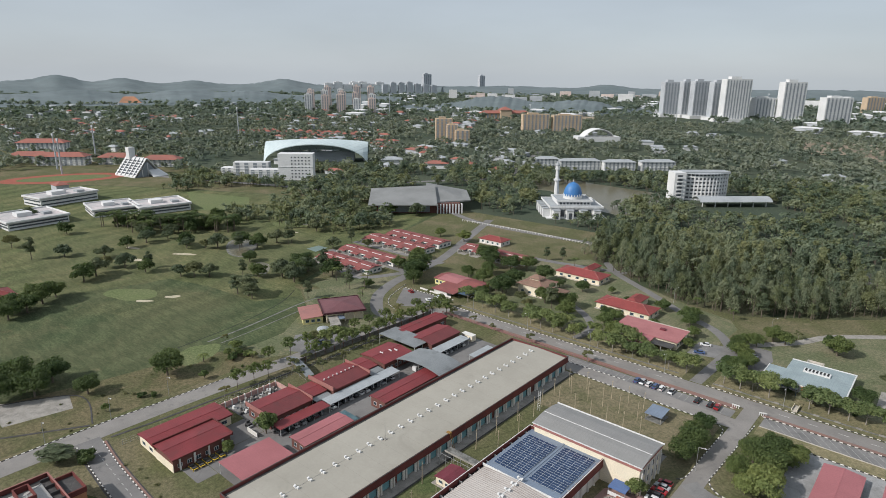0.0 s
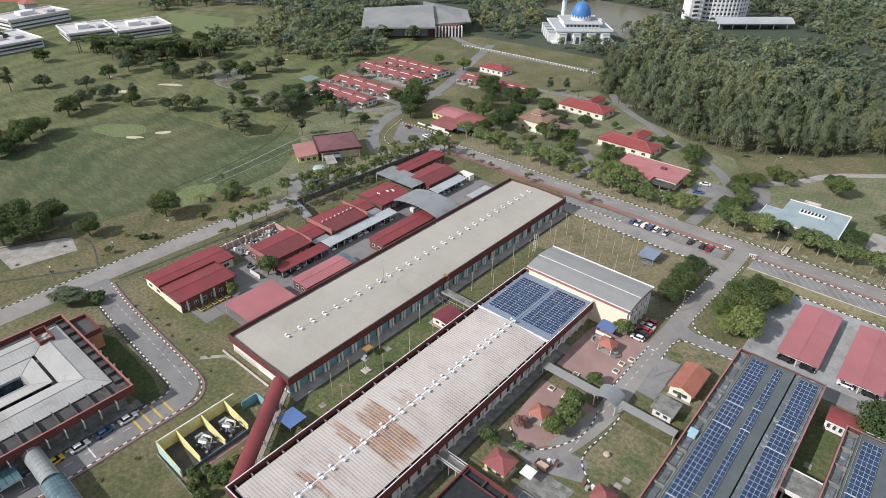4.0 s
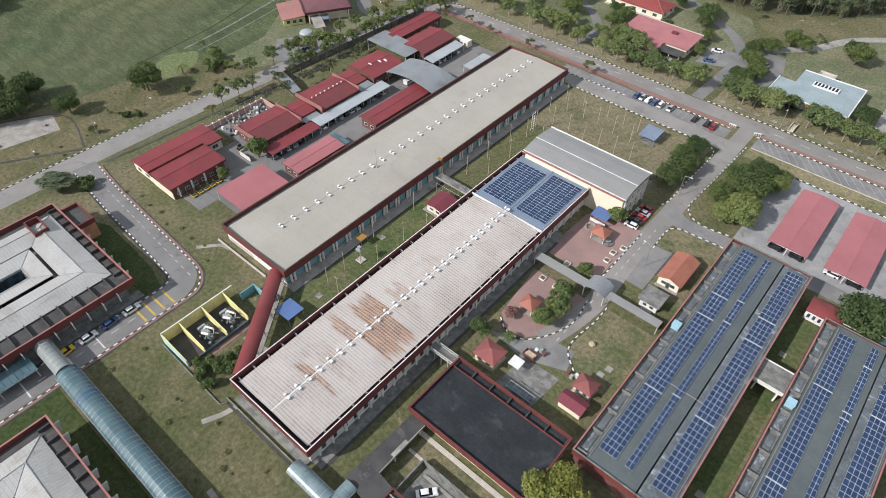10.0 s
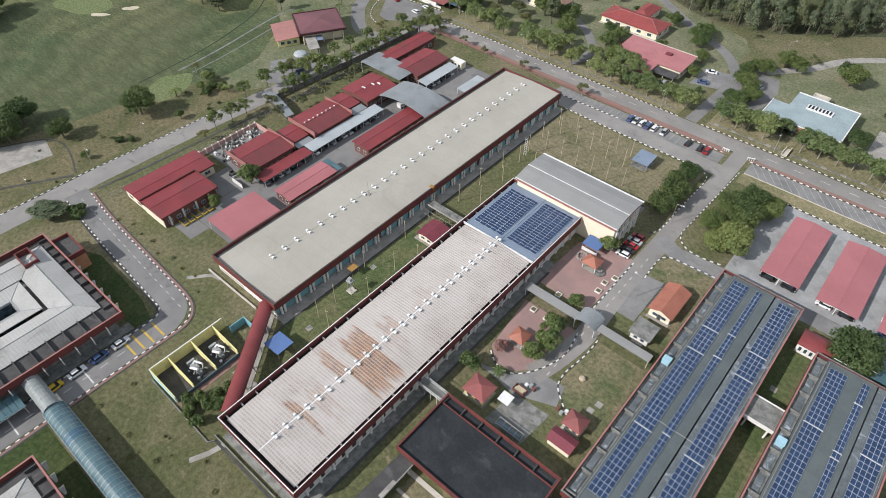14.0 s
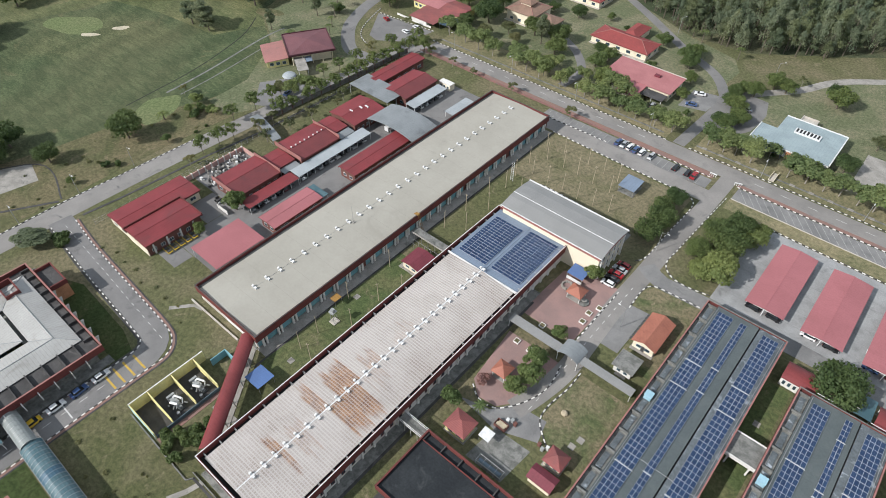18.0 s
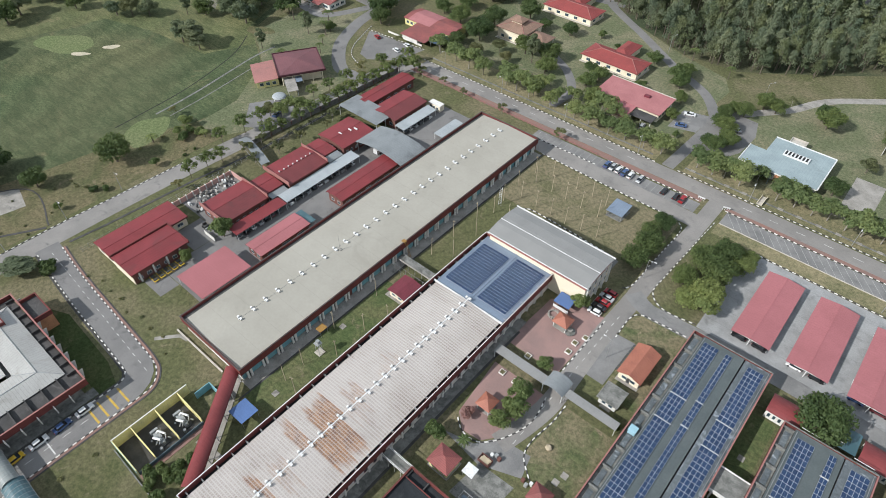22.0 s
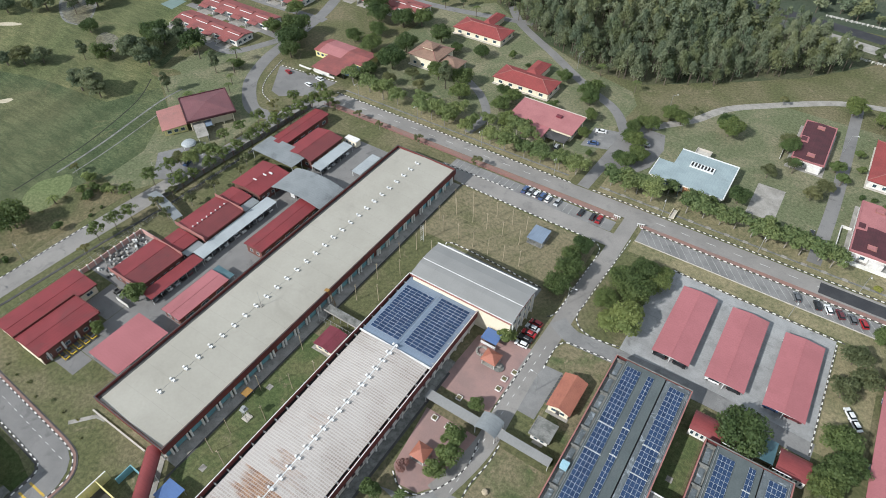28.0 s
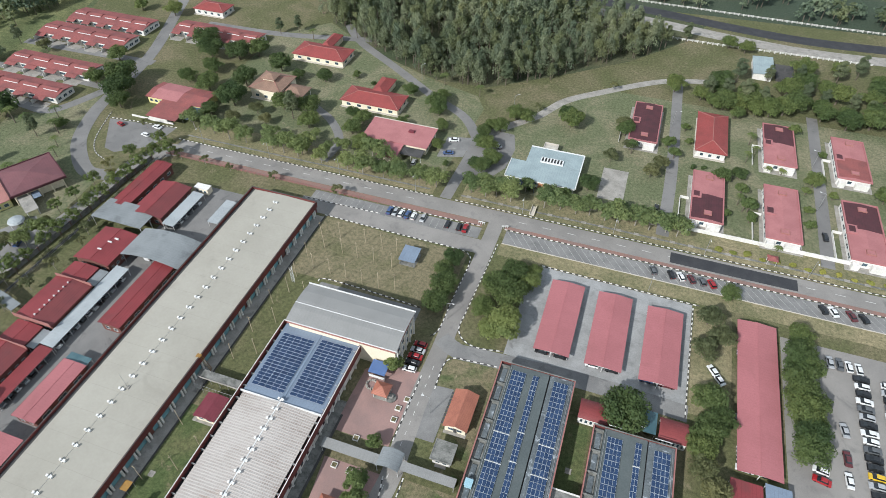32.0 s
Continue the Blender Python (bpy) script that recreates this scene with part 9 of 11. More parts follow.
for i in range(6):
    for j in range(7):
        part("window", hole, None, wb).matrix_basis = pose(-4 + i * 3.8, -8.05, 3 + j * 3.6)
for x, y, w, h in ((-500, 330, 40, 15), (-470, 328, 34, 10), (-520, 318, 26, 8)):
    f = slab_tower("white_annex", x, y, w, 14, h, 44, far_white, "low white annex with terraces", 4, "white annexes", cap=False, floors=4)
vl = thing("triangular_lodge", -588, 238, "white A-frame lodge with louvred roof and stair tower", "building", turn=98)
vl.scale = (0.62, 0.62, 0.62)
for sx, nm in ((-1, "slope"), (1, "slope")):
    lo = [(sx * 27, -30, 0), (sx * 1.0, -30, 31), (sx * 1.0, 34, 31), (sx * 27, 34, 0)]
    part(nm, Shape().solid(lo if sx < 0 else lo[::-1], [(x, y, z + 2.2) for x, y, z in (lo if sx < 0 else lo[::-1])]), far_white, vl)
part("gable_wall", Shape().solid([(-23, -28, 0), (23, -28, 0), (23, -27, 0), (-23, -27, 0)], [(-1, -28, 27), (1, -28, 27), (1, -27, 27), (-1, -27, 27)]), far_glass, vl, "dark glazed gable")
part("porch_roof", Shape().solid([(0, -46, 0), (30, -46, 0), (26, -28, 5), (2, -28, 5)], [(0, -46, 1), (30, -46, 1), (22, -28, 12), (2, -28, 12)]), far_white, vl)
for i in range(3):
    part("mullion", Shape().box(-11 + i * 11, -28.6, 0, -10 + i * 11, -28, 24 if i == 1 else 13), far_white, vl)
part("tower", Shape().box(-7, 14, 24, 5, 24, 50), far_white, vl)
for i in range(6):
    f0 = 0.10 + i * 0.135
    part("roof_louvre", Shape().box(-27 + 26 * f0 - 0.4, -27, 31 * f0 + 2.0, -27 + 26 * f0 + 1.4, 31, 31 * f0 + 4.4), far_dark, vl)
for j in range(5):
    lo = [(-27, -24 + j * 12.5, 2.4), (-1, -24 + j * 12.5, 33.4), (-1, -21 + j * 12.5, 33.4), (-27, -21 + j * 12.5, 2.4)]
    part("roof_rib", Shape().solid(lo, [(x - 0.8, y, z + 1.2) for x, y, z in lo]), far_white, vl)
school_roof = surface("school_roof", (0.56, 0.50, 0.49), (0.40, 0.40, 0.395), big=0.06, bump=0, stain=(0.30, 0.29, 0.28), stain_at=0.05)
for x, y, w, d, h, turn in ((-408, 136, 34, 36, 5.2, 80), (-389, 168, 40, 36, 5.4, 80), (-484, 123, 50, 28, 7.0, 100), (-414, 76, 42, 42, 5.2, 94), (-429, 34, 40, 42, 5.2, 94)):
    f = thing("school_block", x, y, "flat-roofed white school block with terraces", "building", "school blocks", turn=turn)
    part("wall", Shape().box(-w / 2, -d / 2, 0, w / 2, d / 2, h), far_white, f)
    part("roof", Shape().box(-w / 2 - 1, -d / 2 - 1, h, w / 2 + 1, d / 2 + 1, h + 0.6), school_roof, f)
    part("parapet", Shape().ring(-w / 2 - 1, -d / 2 - 1, w / 2 + 1, d / 2 + 1, 0.8, h + 0.6, h + 1.6), far_white, f)
    part("stair_head", Shape().box(-w * 0.2, -4, h + 0.6, w * 0.05, 5, h + 3.6), far_white, f)
    part("roof_plant", Shape().box(w * 0.2, -8, h + 0.6, w * 0.34, -2, h + 2.4), far_roof, f)
    for k in range(2):
        z = 1.6 + k * (h - 1) / 2
        part("window_band", Shape().box(-w / 2 + 1, -d / 2 - 0.25, z, w / 2 - 1, -d / 2 + 0.1, z + 1.1), far_dark, f)
        part("window_band", Shape().box(-w / 2 - 0.25, -d / 2 + 1, z, -w / 2 + 0.1, d / 2 - 1, z + 1.1), far_dark, f)
        part("window_band", Shape().box(w / 2 - 0.1, -d / 2 + 1, z, w / 2 + 0.25, d / 2 - 1, z + 1.1), far_dark, f)
for x, y, w, h in ((-858, 226, 62, 18), (-737, 210, 58, 11), (-790, 190, 50, 9), (-700, 260, 40, 9), (-640, 290, 44, 9)):
    f = slab_tower("red_roof_block", x, y, w, 18, h, 46, far_white, "distant white block with red roof", int(w / 6), "red-roofed blocks", cap=False, floors=4)
    part("roof", Shape().hip(-w / 2 - 2, -11, w / 2 + 2, 11, h, 5), far_red, f)
hall_roof = surface("dull_grey_roof", (0.24, 0.245, 0.24), (0.19, 0.195, 0.19), big=0.05, bump=0)
cv = thing("convention_hall", -226, 322, "low hall with wide grey folded roof", "building", turn=44)
part("wall", Shape().box(-38, -16, 0, 34, 22, 8), brick_wall, cv)
part("glazing", Shape().box(-36, -16.6, 1, 8, -16, 7), far_glass, cv)
part("roof", Shape().solid([(-44, -24, 8), (14, -24, 8), (14, 26, 16), (-44, 26, 13)], [(-44, -24, 9), (14, -24, 9), (14, 26, 17), (-44, 26, 14)]), hall_roof, cv)
part("back_roof", Shape().solid([(6, -14, 8), (44, -4, 8), (44, 34, 10), (6, 34, 17)], [(6, -14, 9), (44, -4, 9), (44, 34, 11), (6, 34, 18)]), hall_roof, cv)
for i in range(9):
    part("fin_wall", Shape().box(14 + i * 2.6, -18, 0, 15 + i * 2.6, -12, 8), far_white, cv)
ar = thing("small_arena", -401, 990, "distant arena with pale curved roof", "building", turn=47)
part("wall", Shape().box(-40, -14, 0, 40, 14, 9), far_white, ar)
part("roof", Shape().vault(-28, 28, -14, 14, 9, 13, "y", 10, 1.0), far_white, ar)
for i in range(26):
    x, y = -960 + (i % 13) * 17 + random.uniform(-5, 5), 600 + (i // 13) * 34 + (i % 13) * 9
    f = thing("far_house", x, y, "distant orange-red roofed house", "house", "distant house rows", turn=47)
    part("wall", Shape().box(-6, -5, 0, 6, 5, 6), far_white, f)
    part("roof", Shape().hip(-7, -6, 7, 6, 6, 3.5), far_red, f)
for i in range(34):
    a, r = random.uniform(0.62, 1.25), random.uniform(700, 2100)
    f = thing("far_house", 135 - r * math.sin(a), r * math.cos(a) - 66, "distant pale house among trees", "house", "distant scattered houses", turn=random.uniform(20, 60))
    k = random.uniform(0.8, 1.9)
    part("wall", Shape().box(-8 * k, -5 * k, 0, 8 * k, 5 * k, 6.5), far_white, f)
    part("roof", Shape().hip(-9 * k, -6 * k, 9 * k, 6 * k, 6.5, 3), far_red if i % 3 == 0 else far_roof, f)
for i in range(12):
    a, r = random.uniform(0.05, 0.5), random.uniform(800, 1500)
    f = thing("far_house", 135 - r * math.sin(a), r * math.cos(a) - 66, "distant pale house among trees", "house", "distant scattered houses", turn=random.uniform(20, 60))
    part("wall", Shape().box(-12, -6, 0, 12, 6, 6), far_white, f)
    part("roof", Shape().hip(-13, -7, 13, 7, 6, 2.5), far_roof, f)
for x, y, h in ((-742, 250, 44), (-905, 560, 52), (-1120, 1160, 60), (-640, 1130, 52), (-470, 1560, 60), (-360, 1980, 70), (-700, 190, 40), (-655, 180, 38)):
    f = thing("floodlight_mast", x, y, "tall slim distant mast", "mast", "distant masts")
    part("pole", Shape().tube(0, 0, 0, h, 1.1, 0.6, 6), far_grey, f)
    part("head", Shape().box(-2.2, -0.6, h, 2.2, 0.6, h + 2.6), far_grey, f)


def ridge(name, r, depth, base, peaks, a0, a1, seed, label):
    """A far line of wooded hills, part of a ring round the place; peaks of bearing, height and width."""
    n, k = 220, 9
    me = bpy.data.meshes.new(name)
    v, f = [], []
    for i in range(n + 1):
        a = a0 + (a1 - a0) * i / n
        top = base + sum(h * math.exp(-((a - p) / w) ** 2) for p, h, w in peaks)
        for j in range(k + 1):
            u = j / k
            spur = 1 + 0.30 * (1 - u) * noise.noise((a * 40.0, seed, u * 2.0))
            z = top * math.sin(u * math.pi / 2) ** 1.3 * spur + u * 5.0 * noise.noise((a * 160.0, seed + 3, u)) - (1 - u) * 4
            rr = r - depth * (1 - u)
            v.append((-rr * math.sin(a), rr * math.cos(a), z))
        v.append((-(r + 300) * math.sin(a), (r + 300) * math.cos(a), -4))
    for i in range(n):
        for j in range(k + 1):
            p = i * (k + 2) + j
            f.append((p, p + 1, p + k + 3, p + k + 2))
    me.from_pydata(v, [], f)
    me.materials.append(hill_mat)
    me.polygons.foreach_set("use_smooth", [True] * len(f))
    me.update()
    return tagged(new(name, me), label, "hills", kind="structure")


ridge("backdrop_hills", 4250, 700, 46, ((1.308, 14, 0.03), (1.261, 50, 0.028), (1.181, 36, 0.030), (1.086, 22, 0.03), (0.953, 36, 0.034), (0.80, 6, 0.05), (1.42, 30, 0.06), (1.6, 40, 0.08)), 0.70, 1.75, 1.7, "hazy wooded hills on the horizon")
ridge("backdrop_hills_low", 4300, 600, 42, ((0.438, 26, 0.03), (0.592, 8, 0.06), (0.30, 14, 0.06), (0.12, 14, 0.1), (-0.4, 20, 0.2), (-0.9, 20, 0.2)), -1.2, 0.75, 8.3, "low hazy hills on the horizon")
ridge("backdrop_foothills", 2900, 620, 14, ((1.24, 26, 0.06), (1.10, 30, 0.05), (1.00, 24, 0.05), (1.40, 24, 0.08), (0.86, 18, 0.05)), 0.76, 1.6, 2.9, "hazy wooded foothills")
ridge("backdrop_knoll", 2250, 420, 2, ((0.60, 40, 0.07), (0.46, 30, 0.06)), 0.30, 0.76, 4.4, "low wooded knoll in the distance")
for x, y, w, h in ((-2310, 965, 44, 26),):
    m = thing("bare_hillside", x, y, "cleared orange-red earth hillside", "hillside", turn=66)
    part("slope", Shape().solid([(-w, -60, -1), (w, -60, -1), (w, 60, -1), (-w, 60, -1)], [(-w * 0.5, -5, h), (w * 0.4, -5, h), (w * 0.3, 20, h), (-w * 0.4, 20, h)]), red_earth, m)
# scattered town, too many and too far to count
rt = np.random.default_rng(31)
for nm, roof, count, a0, a1, r0, r1, big in (("distant_town", far_roof, 330, 0.55, 1.4, 750, 2600, 1.0), ("distant_red_town", far_red, 180, 0.62, 1.35, 700, 1900, 0.9), ("distant_white_town", far_white, 150, 0.02, 0.9, 1500, 3800, 2.0)):
    s = Shape()
    for i in range(count):
        a = rt.uniform(a0, a1)
        r = r0 + (r1 - r0) * rt.random() ** 0.8
        x, y = 135 - r * math.sin(a), r * math.cos(a) - 66
        if any((x - u) ** 2 + (y - v) ** 2 < 90 ** 2 for u, v in ((-600, 238), (-541, 456), (-640, 172), (-858, 226), (-737, 210), (-790, 190))):
            continue
        if noise.noise((x * 0.004, y * 0.004, 1.0)) < -0.1:
            continue
        w, d, h = rt.uniform(7, 17) * big, rt.uniform(5, 8) * big, rt.uniform(4, 7) * (1 + 0.8 * (big > 1.5))
        s.box(x - w, y - d, 0, x + w, y + d, h, 0).hip(x - w - 1, y - d - 1, x + w + 1, y + d + 1, h, 2.6, 0.2, 1)
    # grey walls instead of white put haze into the town's colour
    tagged(new(nm, s.mesh(nm, (far_grey, roof))), "distant scattered houses of a town among trees", "houses", kind="stuff")


# ---- trees and plants ----
def leaf_cloud(rng, centres, radii, count, size, flat=0.75, fill=0.45, lift=0.35, droop=0.0):
    """Leaf plates scattered over the outside of overlapping lobes. Returns corner points, three to a leaf."""
    k = rng.integers(0, len(centres), count)
    d = rng.normal(size=(count, 3))
    d /= np.linalg.norm(d, axis=1)[:, None]
    d[:, 2] = np.where(d[:, 2] < -0.35, -d[:, 2] * 0.6, d[:, 2])
    depth = 1 - fill * rng.random(count) ** 2
    p = centres[k] + d * radii[k][:, None] * np.array([1, 1, flat]) * depth[:, None]
    nrm = d + rng.normal(scale=0.55, size=(count, 3)) + np.array([0, 0, lift])
    nrm /= np.linalg.norm(nrm, axis=1)[:, None]
    t = np.cross(nrm, rng.normal(size=(count, 3)))
    t[:, 2] += droop
    t /= np.linalg.norm(t, axis=1)[:, None]
    b = np.cross(nrm, t)
    s = size * rng.uniform(0.6, 1.35, count)[:, None]
    q = rng.uniform(0.45, 0.9, count)[:, None]
    return np.stack([p - t * s, p + t * s * 0.6 - b * s * q, p + t * s * 0.6 + b * s * q], 1).reshape(-1, 3)


def cloud_mesh(name, pts, mats, extra=None, k=3):
    """A mesh of leaves with k corners each, with an optional set of four-cornered plates in the second material."""
    n = len(pts) // k
    e = 0 if extra is None else len(extra) // 4
    allp = pts if extra is None else np.concatenate([pts, extra])
    me = bpy.data.meshes.new(name)
    me.vertices.add(len(allp))
    me.vertices.foreach_set("co", allp.astype(np.float32).ravel())
    me.loops.add(len(allp))
    me.loops.foreach_set("vertex_index", np.arange(len(allp), dtype=np.int32))
    me.polygons.add(n + e)
    me.polygons.foreach_set("loop_start", np.r_[np.arange(n) * k, n * k + np.arange(e) * 4].astype(np.int32))
    for m in mats:
        me.materials.append(m)
    if e:
        me.polygons.foreach_set("material_index", np.r_[np.zeros(n, np.int32), np.ones(e, np.int32)])
    me.update(calc_edges=True)
    return me


def lobes(rng, r, h, low, n, spread=0.62, big=0.46):
    """Lobe centres and radii that make up a crown of radius r between the heights low and h."""
    a = rng.uniform(0, 2 * np.pi, n)
    u = np.sqrt(rng.random(n))
    z = rng.random(n)
    mid = (low + h) / 2
    c = np.stack([r * spread * u * np.cos(a), r * spread * u * np.sin(a), low + r * big * 0.7 + (h - low - r * big * 1.3) * z * (1 - 0.45 * u)], 1)
    c[0] = (0, 0, mid)
    return c, r * big * rng.uniform(0.72, 1.15, n)


def trunk_shape(rng, h, r, limbs, reach, k=7):
    s = Shape().tube(0, 0, 0, h * 0.5, r, r * 0.72, k)
    top = (0, 0, h * 0.48)
    for i in range(limbs):
        a = 2 * math.pi * (i + rng.random() * 0.6) / limbs
        q = (reach * math.cos(a), reach * math.sin(a), h * (0.72 + 0.2 * rng.random()))
        m = tuple((u * 0.45 + v * 0.55) for u, v in zip(q, top))
        s.rod(top, m, r * 0.5, 6).rod(m, q, r * 0.28, 5)
    return s


def tree(name, seed, r, h, low, leaves, size, mat, label, n=16, trunk_r=0.28, bark_mat=bark, category="tree", group="", spread=0.68, big=0.38, limbs=5):
    rng = np.random.default_rng(seed)
    t = thing(name, 0, 0, label, category, group)
    part("trunk", trunk_shape(rng, max(low * 1.7, h * 0.6), trunk_r, limbs, r * 0.45), bark_mat, t)
    c, rad = lobes(rng, r, h, low, n, spread, big)
    part("crown", cloud_mesh("crown", leaf_cloud(rng, c, rad, leaves, size), (mat,)), None, t)
    return t


def shrub(name, seed, r, h, leaves, size, mat, label, group=""):
    rng = np.random.default_rng(seed)
    t = thing(name, 0, 0, label, "shrub", group)
    c, rad = lobes(rng, r, h, 0.0, 7, 0.6, 0.5)
    part("stem", Shape().tube(0, 0, 0, h * 0.5, 0.08, 0.05), bark, t)
    part("leaves", cloud_mesh("leaves", leaf_cloud(rng, c, rad, leaves, size), (mat,)), None, t)
    return t


def palm(name, seed, h, mat, label, fronds=16, length=3.2, group=""):
    rng = np.random.default_rng(seed)
    t = thing(name, 0, 0, label, "palm", group)
    part("trunk", Shape().tube(0, 0, 0, h, 0.24, 0.15, 8).tube(0, 0, h, h + 0.5, 0.2, 0.08, 6), bark, t)
    pts = []
    for i in range(fronds):
        a = 2 * np.pi * i / fronds + rng.uniform(-0.15, 0.15)
        rise = rng.uniform(0.1, 0.75)
        d, side = np.array([np.cos(a), np.sin(a), 0]), np.array([-np.sin(a), np.cos(a), 0])
        for j in range(9):
            f0 = (j + 0.4) / 9
            p = d * length * f0 * (0.9 - 0.12 * rise) + np.array([0, 0, h + 0.3 + length * (rise * f0 - (0.55 + 0.5 * rise) * f0 * f0)])
            w = 0.55 * (1 - abs(f0 - 0.45)) * length / 3
            for sg in (-1, 1):
                tip = p + side * sg * w + d * 0.35 + np.array([0, 0, -0.22])
                pts += [p - d * 0.13, tip - d * 0.06, tip + d * 0.08, p + d * 0.16]
    part("frond", cloud_mesh("frond", np.array(pts), (mat,), None, 4), None, t)
    return t


def plant_out(proto, spots, lo=0.85, hi=1.15):
    """The first spot takes the prototype, the rest copies; spots of x, y and size."""
    for i, (x, y, k) in enumerate(spots):
        s = k * random.uniform(lo, hi)
        m = pose(x, y, 0, 0, 0, random.uniform(0, 360)) @ Matrix.Diagonal((s * random.uniform(0.92, 1.08), s * random.uniform(0.92, 1.08), s, 1))
        if i == 0:
            proto.matrix_basis = m
        else:
            made = copy_thing(proto, Matrix.Identity(4))
            made.matrix_basis = m


round_a = tree("shade_tree", 3, 6.0, 10.5, 2.0, 5200, 0.36, leaf_dark, "broad dark green shade tree", 30, 0.38, group="shade trees")
round_b = tree("shade_tree", 8, 6.2, 9.5, 1.8, 5200, 0.36, leaf_mid, "broad mid-green leafy shade tree", 28, 0.38, group="shade trees")
round_c = tree("garden_tree", 12, 3.2, 6.0, 1.4, 2600, 0.30, leaf_light, "small bright green garden tree", 18, 0.2, group="garden trees")
round_d = tree("garden_tree", 15, 3.0, 5.4, 1.2, 2600, 0.30, leaf_mid, "small green garden tree", 18, 0.2, group="garden trees")
road_a = tree("roadside_tree", 21, 4.0, 7.2, 2.9, 2200, 0.30, leaf_road, "light green roadside tree with forked trunk", 22, 0.17, bark_pale, group="roadside trees", spread=0.75, big=0.36, limbs=6)
road_b = tree("roadside_tree", 25, 3.7, 6.6, 2.7, 1900, 0.30, leaf_road, "open-crowned roadside tree with forked trunk", 22, 0.16, bark_pale, group="roadside trees", spread=0.8, big=0.34, limbs=6)
road_c = tree("slender_tree", 27, 3.1, 7.6, 3.6, 1000, 0.27, leaf_mid, "slender roadside tree with sparse open crown", 16, 0.12, bark, group="slender trees", spread=0.85, big=0.30, limbs=7)
thin_a = tree("young_tree", 29, 2.4, 6.4, 3.0, 700, 0.3, leaf_dry, "thin-leaved young tree with bare trunk", 9, 0.1, bark_pale, group="young trees", spread=0.85, big=0.34)
yellow_t = tree("yellow_tree", 33, 5.8, 8.0, 1.6, 9000, 0.22, leaf_yellow, "yellow-green flowering tree beside the solar roof", 26, 0.3, group="")
olive_t = tree("olive_tree", 37, 4.2, 8.0, 2.4, 2800, 0.30, leaf_dry, "dusty olive-green tree with open crown", 20, 0.2, group="olive trees", spread=0.75, big=0.38)
dark_c = tree("casuarina", 41, 3.4, 14.5, 3.5, 3400, 0.34, leaf_grey, "tall grey-green casuarina at the woodland edge", 28, 0.24, group="casuarinas", spread=0.6, big=0.42)
island_t = tree("garden_island_tree", 63, 5.6, 8.6, 1.4, 5200, 0.34, leaf_light, "bright green leafy tree on the grass island", 30, 0.3, group="island trees")
bush = shrub("round_shrub", 45, 1.3, 1.7, 800, 0.2, leaf_dark, "round dark green shrub", "shrubs")
bush_y = shrub("yellow_shrub", 47, 1.2, 1.3, 700, 0.2, leaf_yellow, "round yellow-green hedge shrub", "yellow shrubs")
weed = shrub("weed_clump", 49, 1.0, 0.2, 70, 0.2, leaf_dry, "flat straggly olive weed clump", "weed clumps")
coco = palm("coconut_palm", 51, 6.5, leaf_mid, "coconut palm with drooping fronds", group="palms")
fan = palm("short_palm", 53, 2.6, leaf_light, "short palm with arching fronds", 18, 2.6, group="short palms")
pinkt = tree("blossom_tree", 57, 2.4, 3.4, 0.8, 900, 0.26, leaf_pink, "low pink blossoming tree on the plaza", 9, 0.12)

plant_out(round_a, [(-86.5, 27.5, 1.02), (101.0, 119.4, 0.98), (105.4, 127.0, 1.0), (106.6, 116.6, 0.92), (-94, 1.5, 0.85), (-106, -12, 1.25), (-113, -4, 1.2), (-110, -22, 1.1), (-120, -14, 1.2), (82.2, 121.6, 0.72), (84.6, 114.4, 0.75), (84.2, 106.6, 0.78), (83.6, 127.4, 0.62), (146.4, 85.4, 1.05), (-200, 13, 1.25), (-208, 22, 1.3), (-196, 4, 1.2), (-205, 6, 1.2), (-214, 30, 1.1), (-104, 190, 1.2), (-98, 180, 1.15), (-92, 172, 0.9), (-88, 236, 1.2), (-79, 226, 1.2), (-66, 230, 1.0), (-48, 208, 1.0), (-44, 191, 1.15)])
plant_out(round_b, [(99.4, 109.6, 0.62), (194.4, 126, 0.85), (193.2, 117, 0.95), (193.0, 108, 0.98), (194.0, 99, 0.98), (194.8, 90, 0.92), (174.4, 142.0, 0.68), (106.4, 224.6, 0.92), (168.4, 98, 0.8), (172.6, 92.4, 0.85), (168, 85.6, 0.75), (17, 188, 0.75), (26, 178.6, 0.8), (74, 211, 0.72), (73.4, 198, 0.75), (44.6, 219.6, 0.8), (78.0, 180.6, 0.7), (80.4, 188, 0.62)])
plant_out(round_c, [(85.4, 34.6, 1.15), (86.6, 39.8, 1.05), (85.0, 44.2, 1.2), (84.6, 56.2, 0.82), (80.4, 80.6, 0.95), (-23.4, 29.8, 1.15), (113.4, 173.4, 1.1), (107.0, 172.6, 0.95)])
plant_out(round_d, [(75.8, 21.8, 1.1), (-22.6, 15.4, 0.95), (108.2, 52.6, 0.55), (-76.4, 0.8, 0.62), (-73.2, 35.6, 0.75), (-1, 232, 0.8), (52, 206, 0.85), (151.4, 215.6, 1.0), (148.2, 223, 1.15), (154.8, 238, 0.7), (156.6, 228, 0.65), (199, 250, 1.0), (180.4, 190, 1.1), (177.8, 199.6, 1.05), (181, 184, 0.9), (172.5, 184, 0.8), (201.4, 187, 0.8), (201.8, 196, 0.8), (202, 208, 0.75), (209.8, 236, 0.7), (211.6, 208, 0.7)])
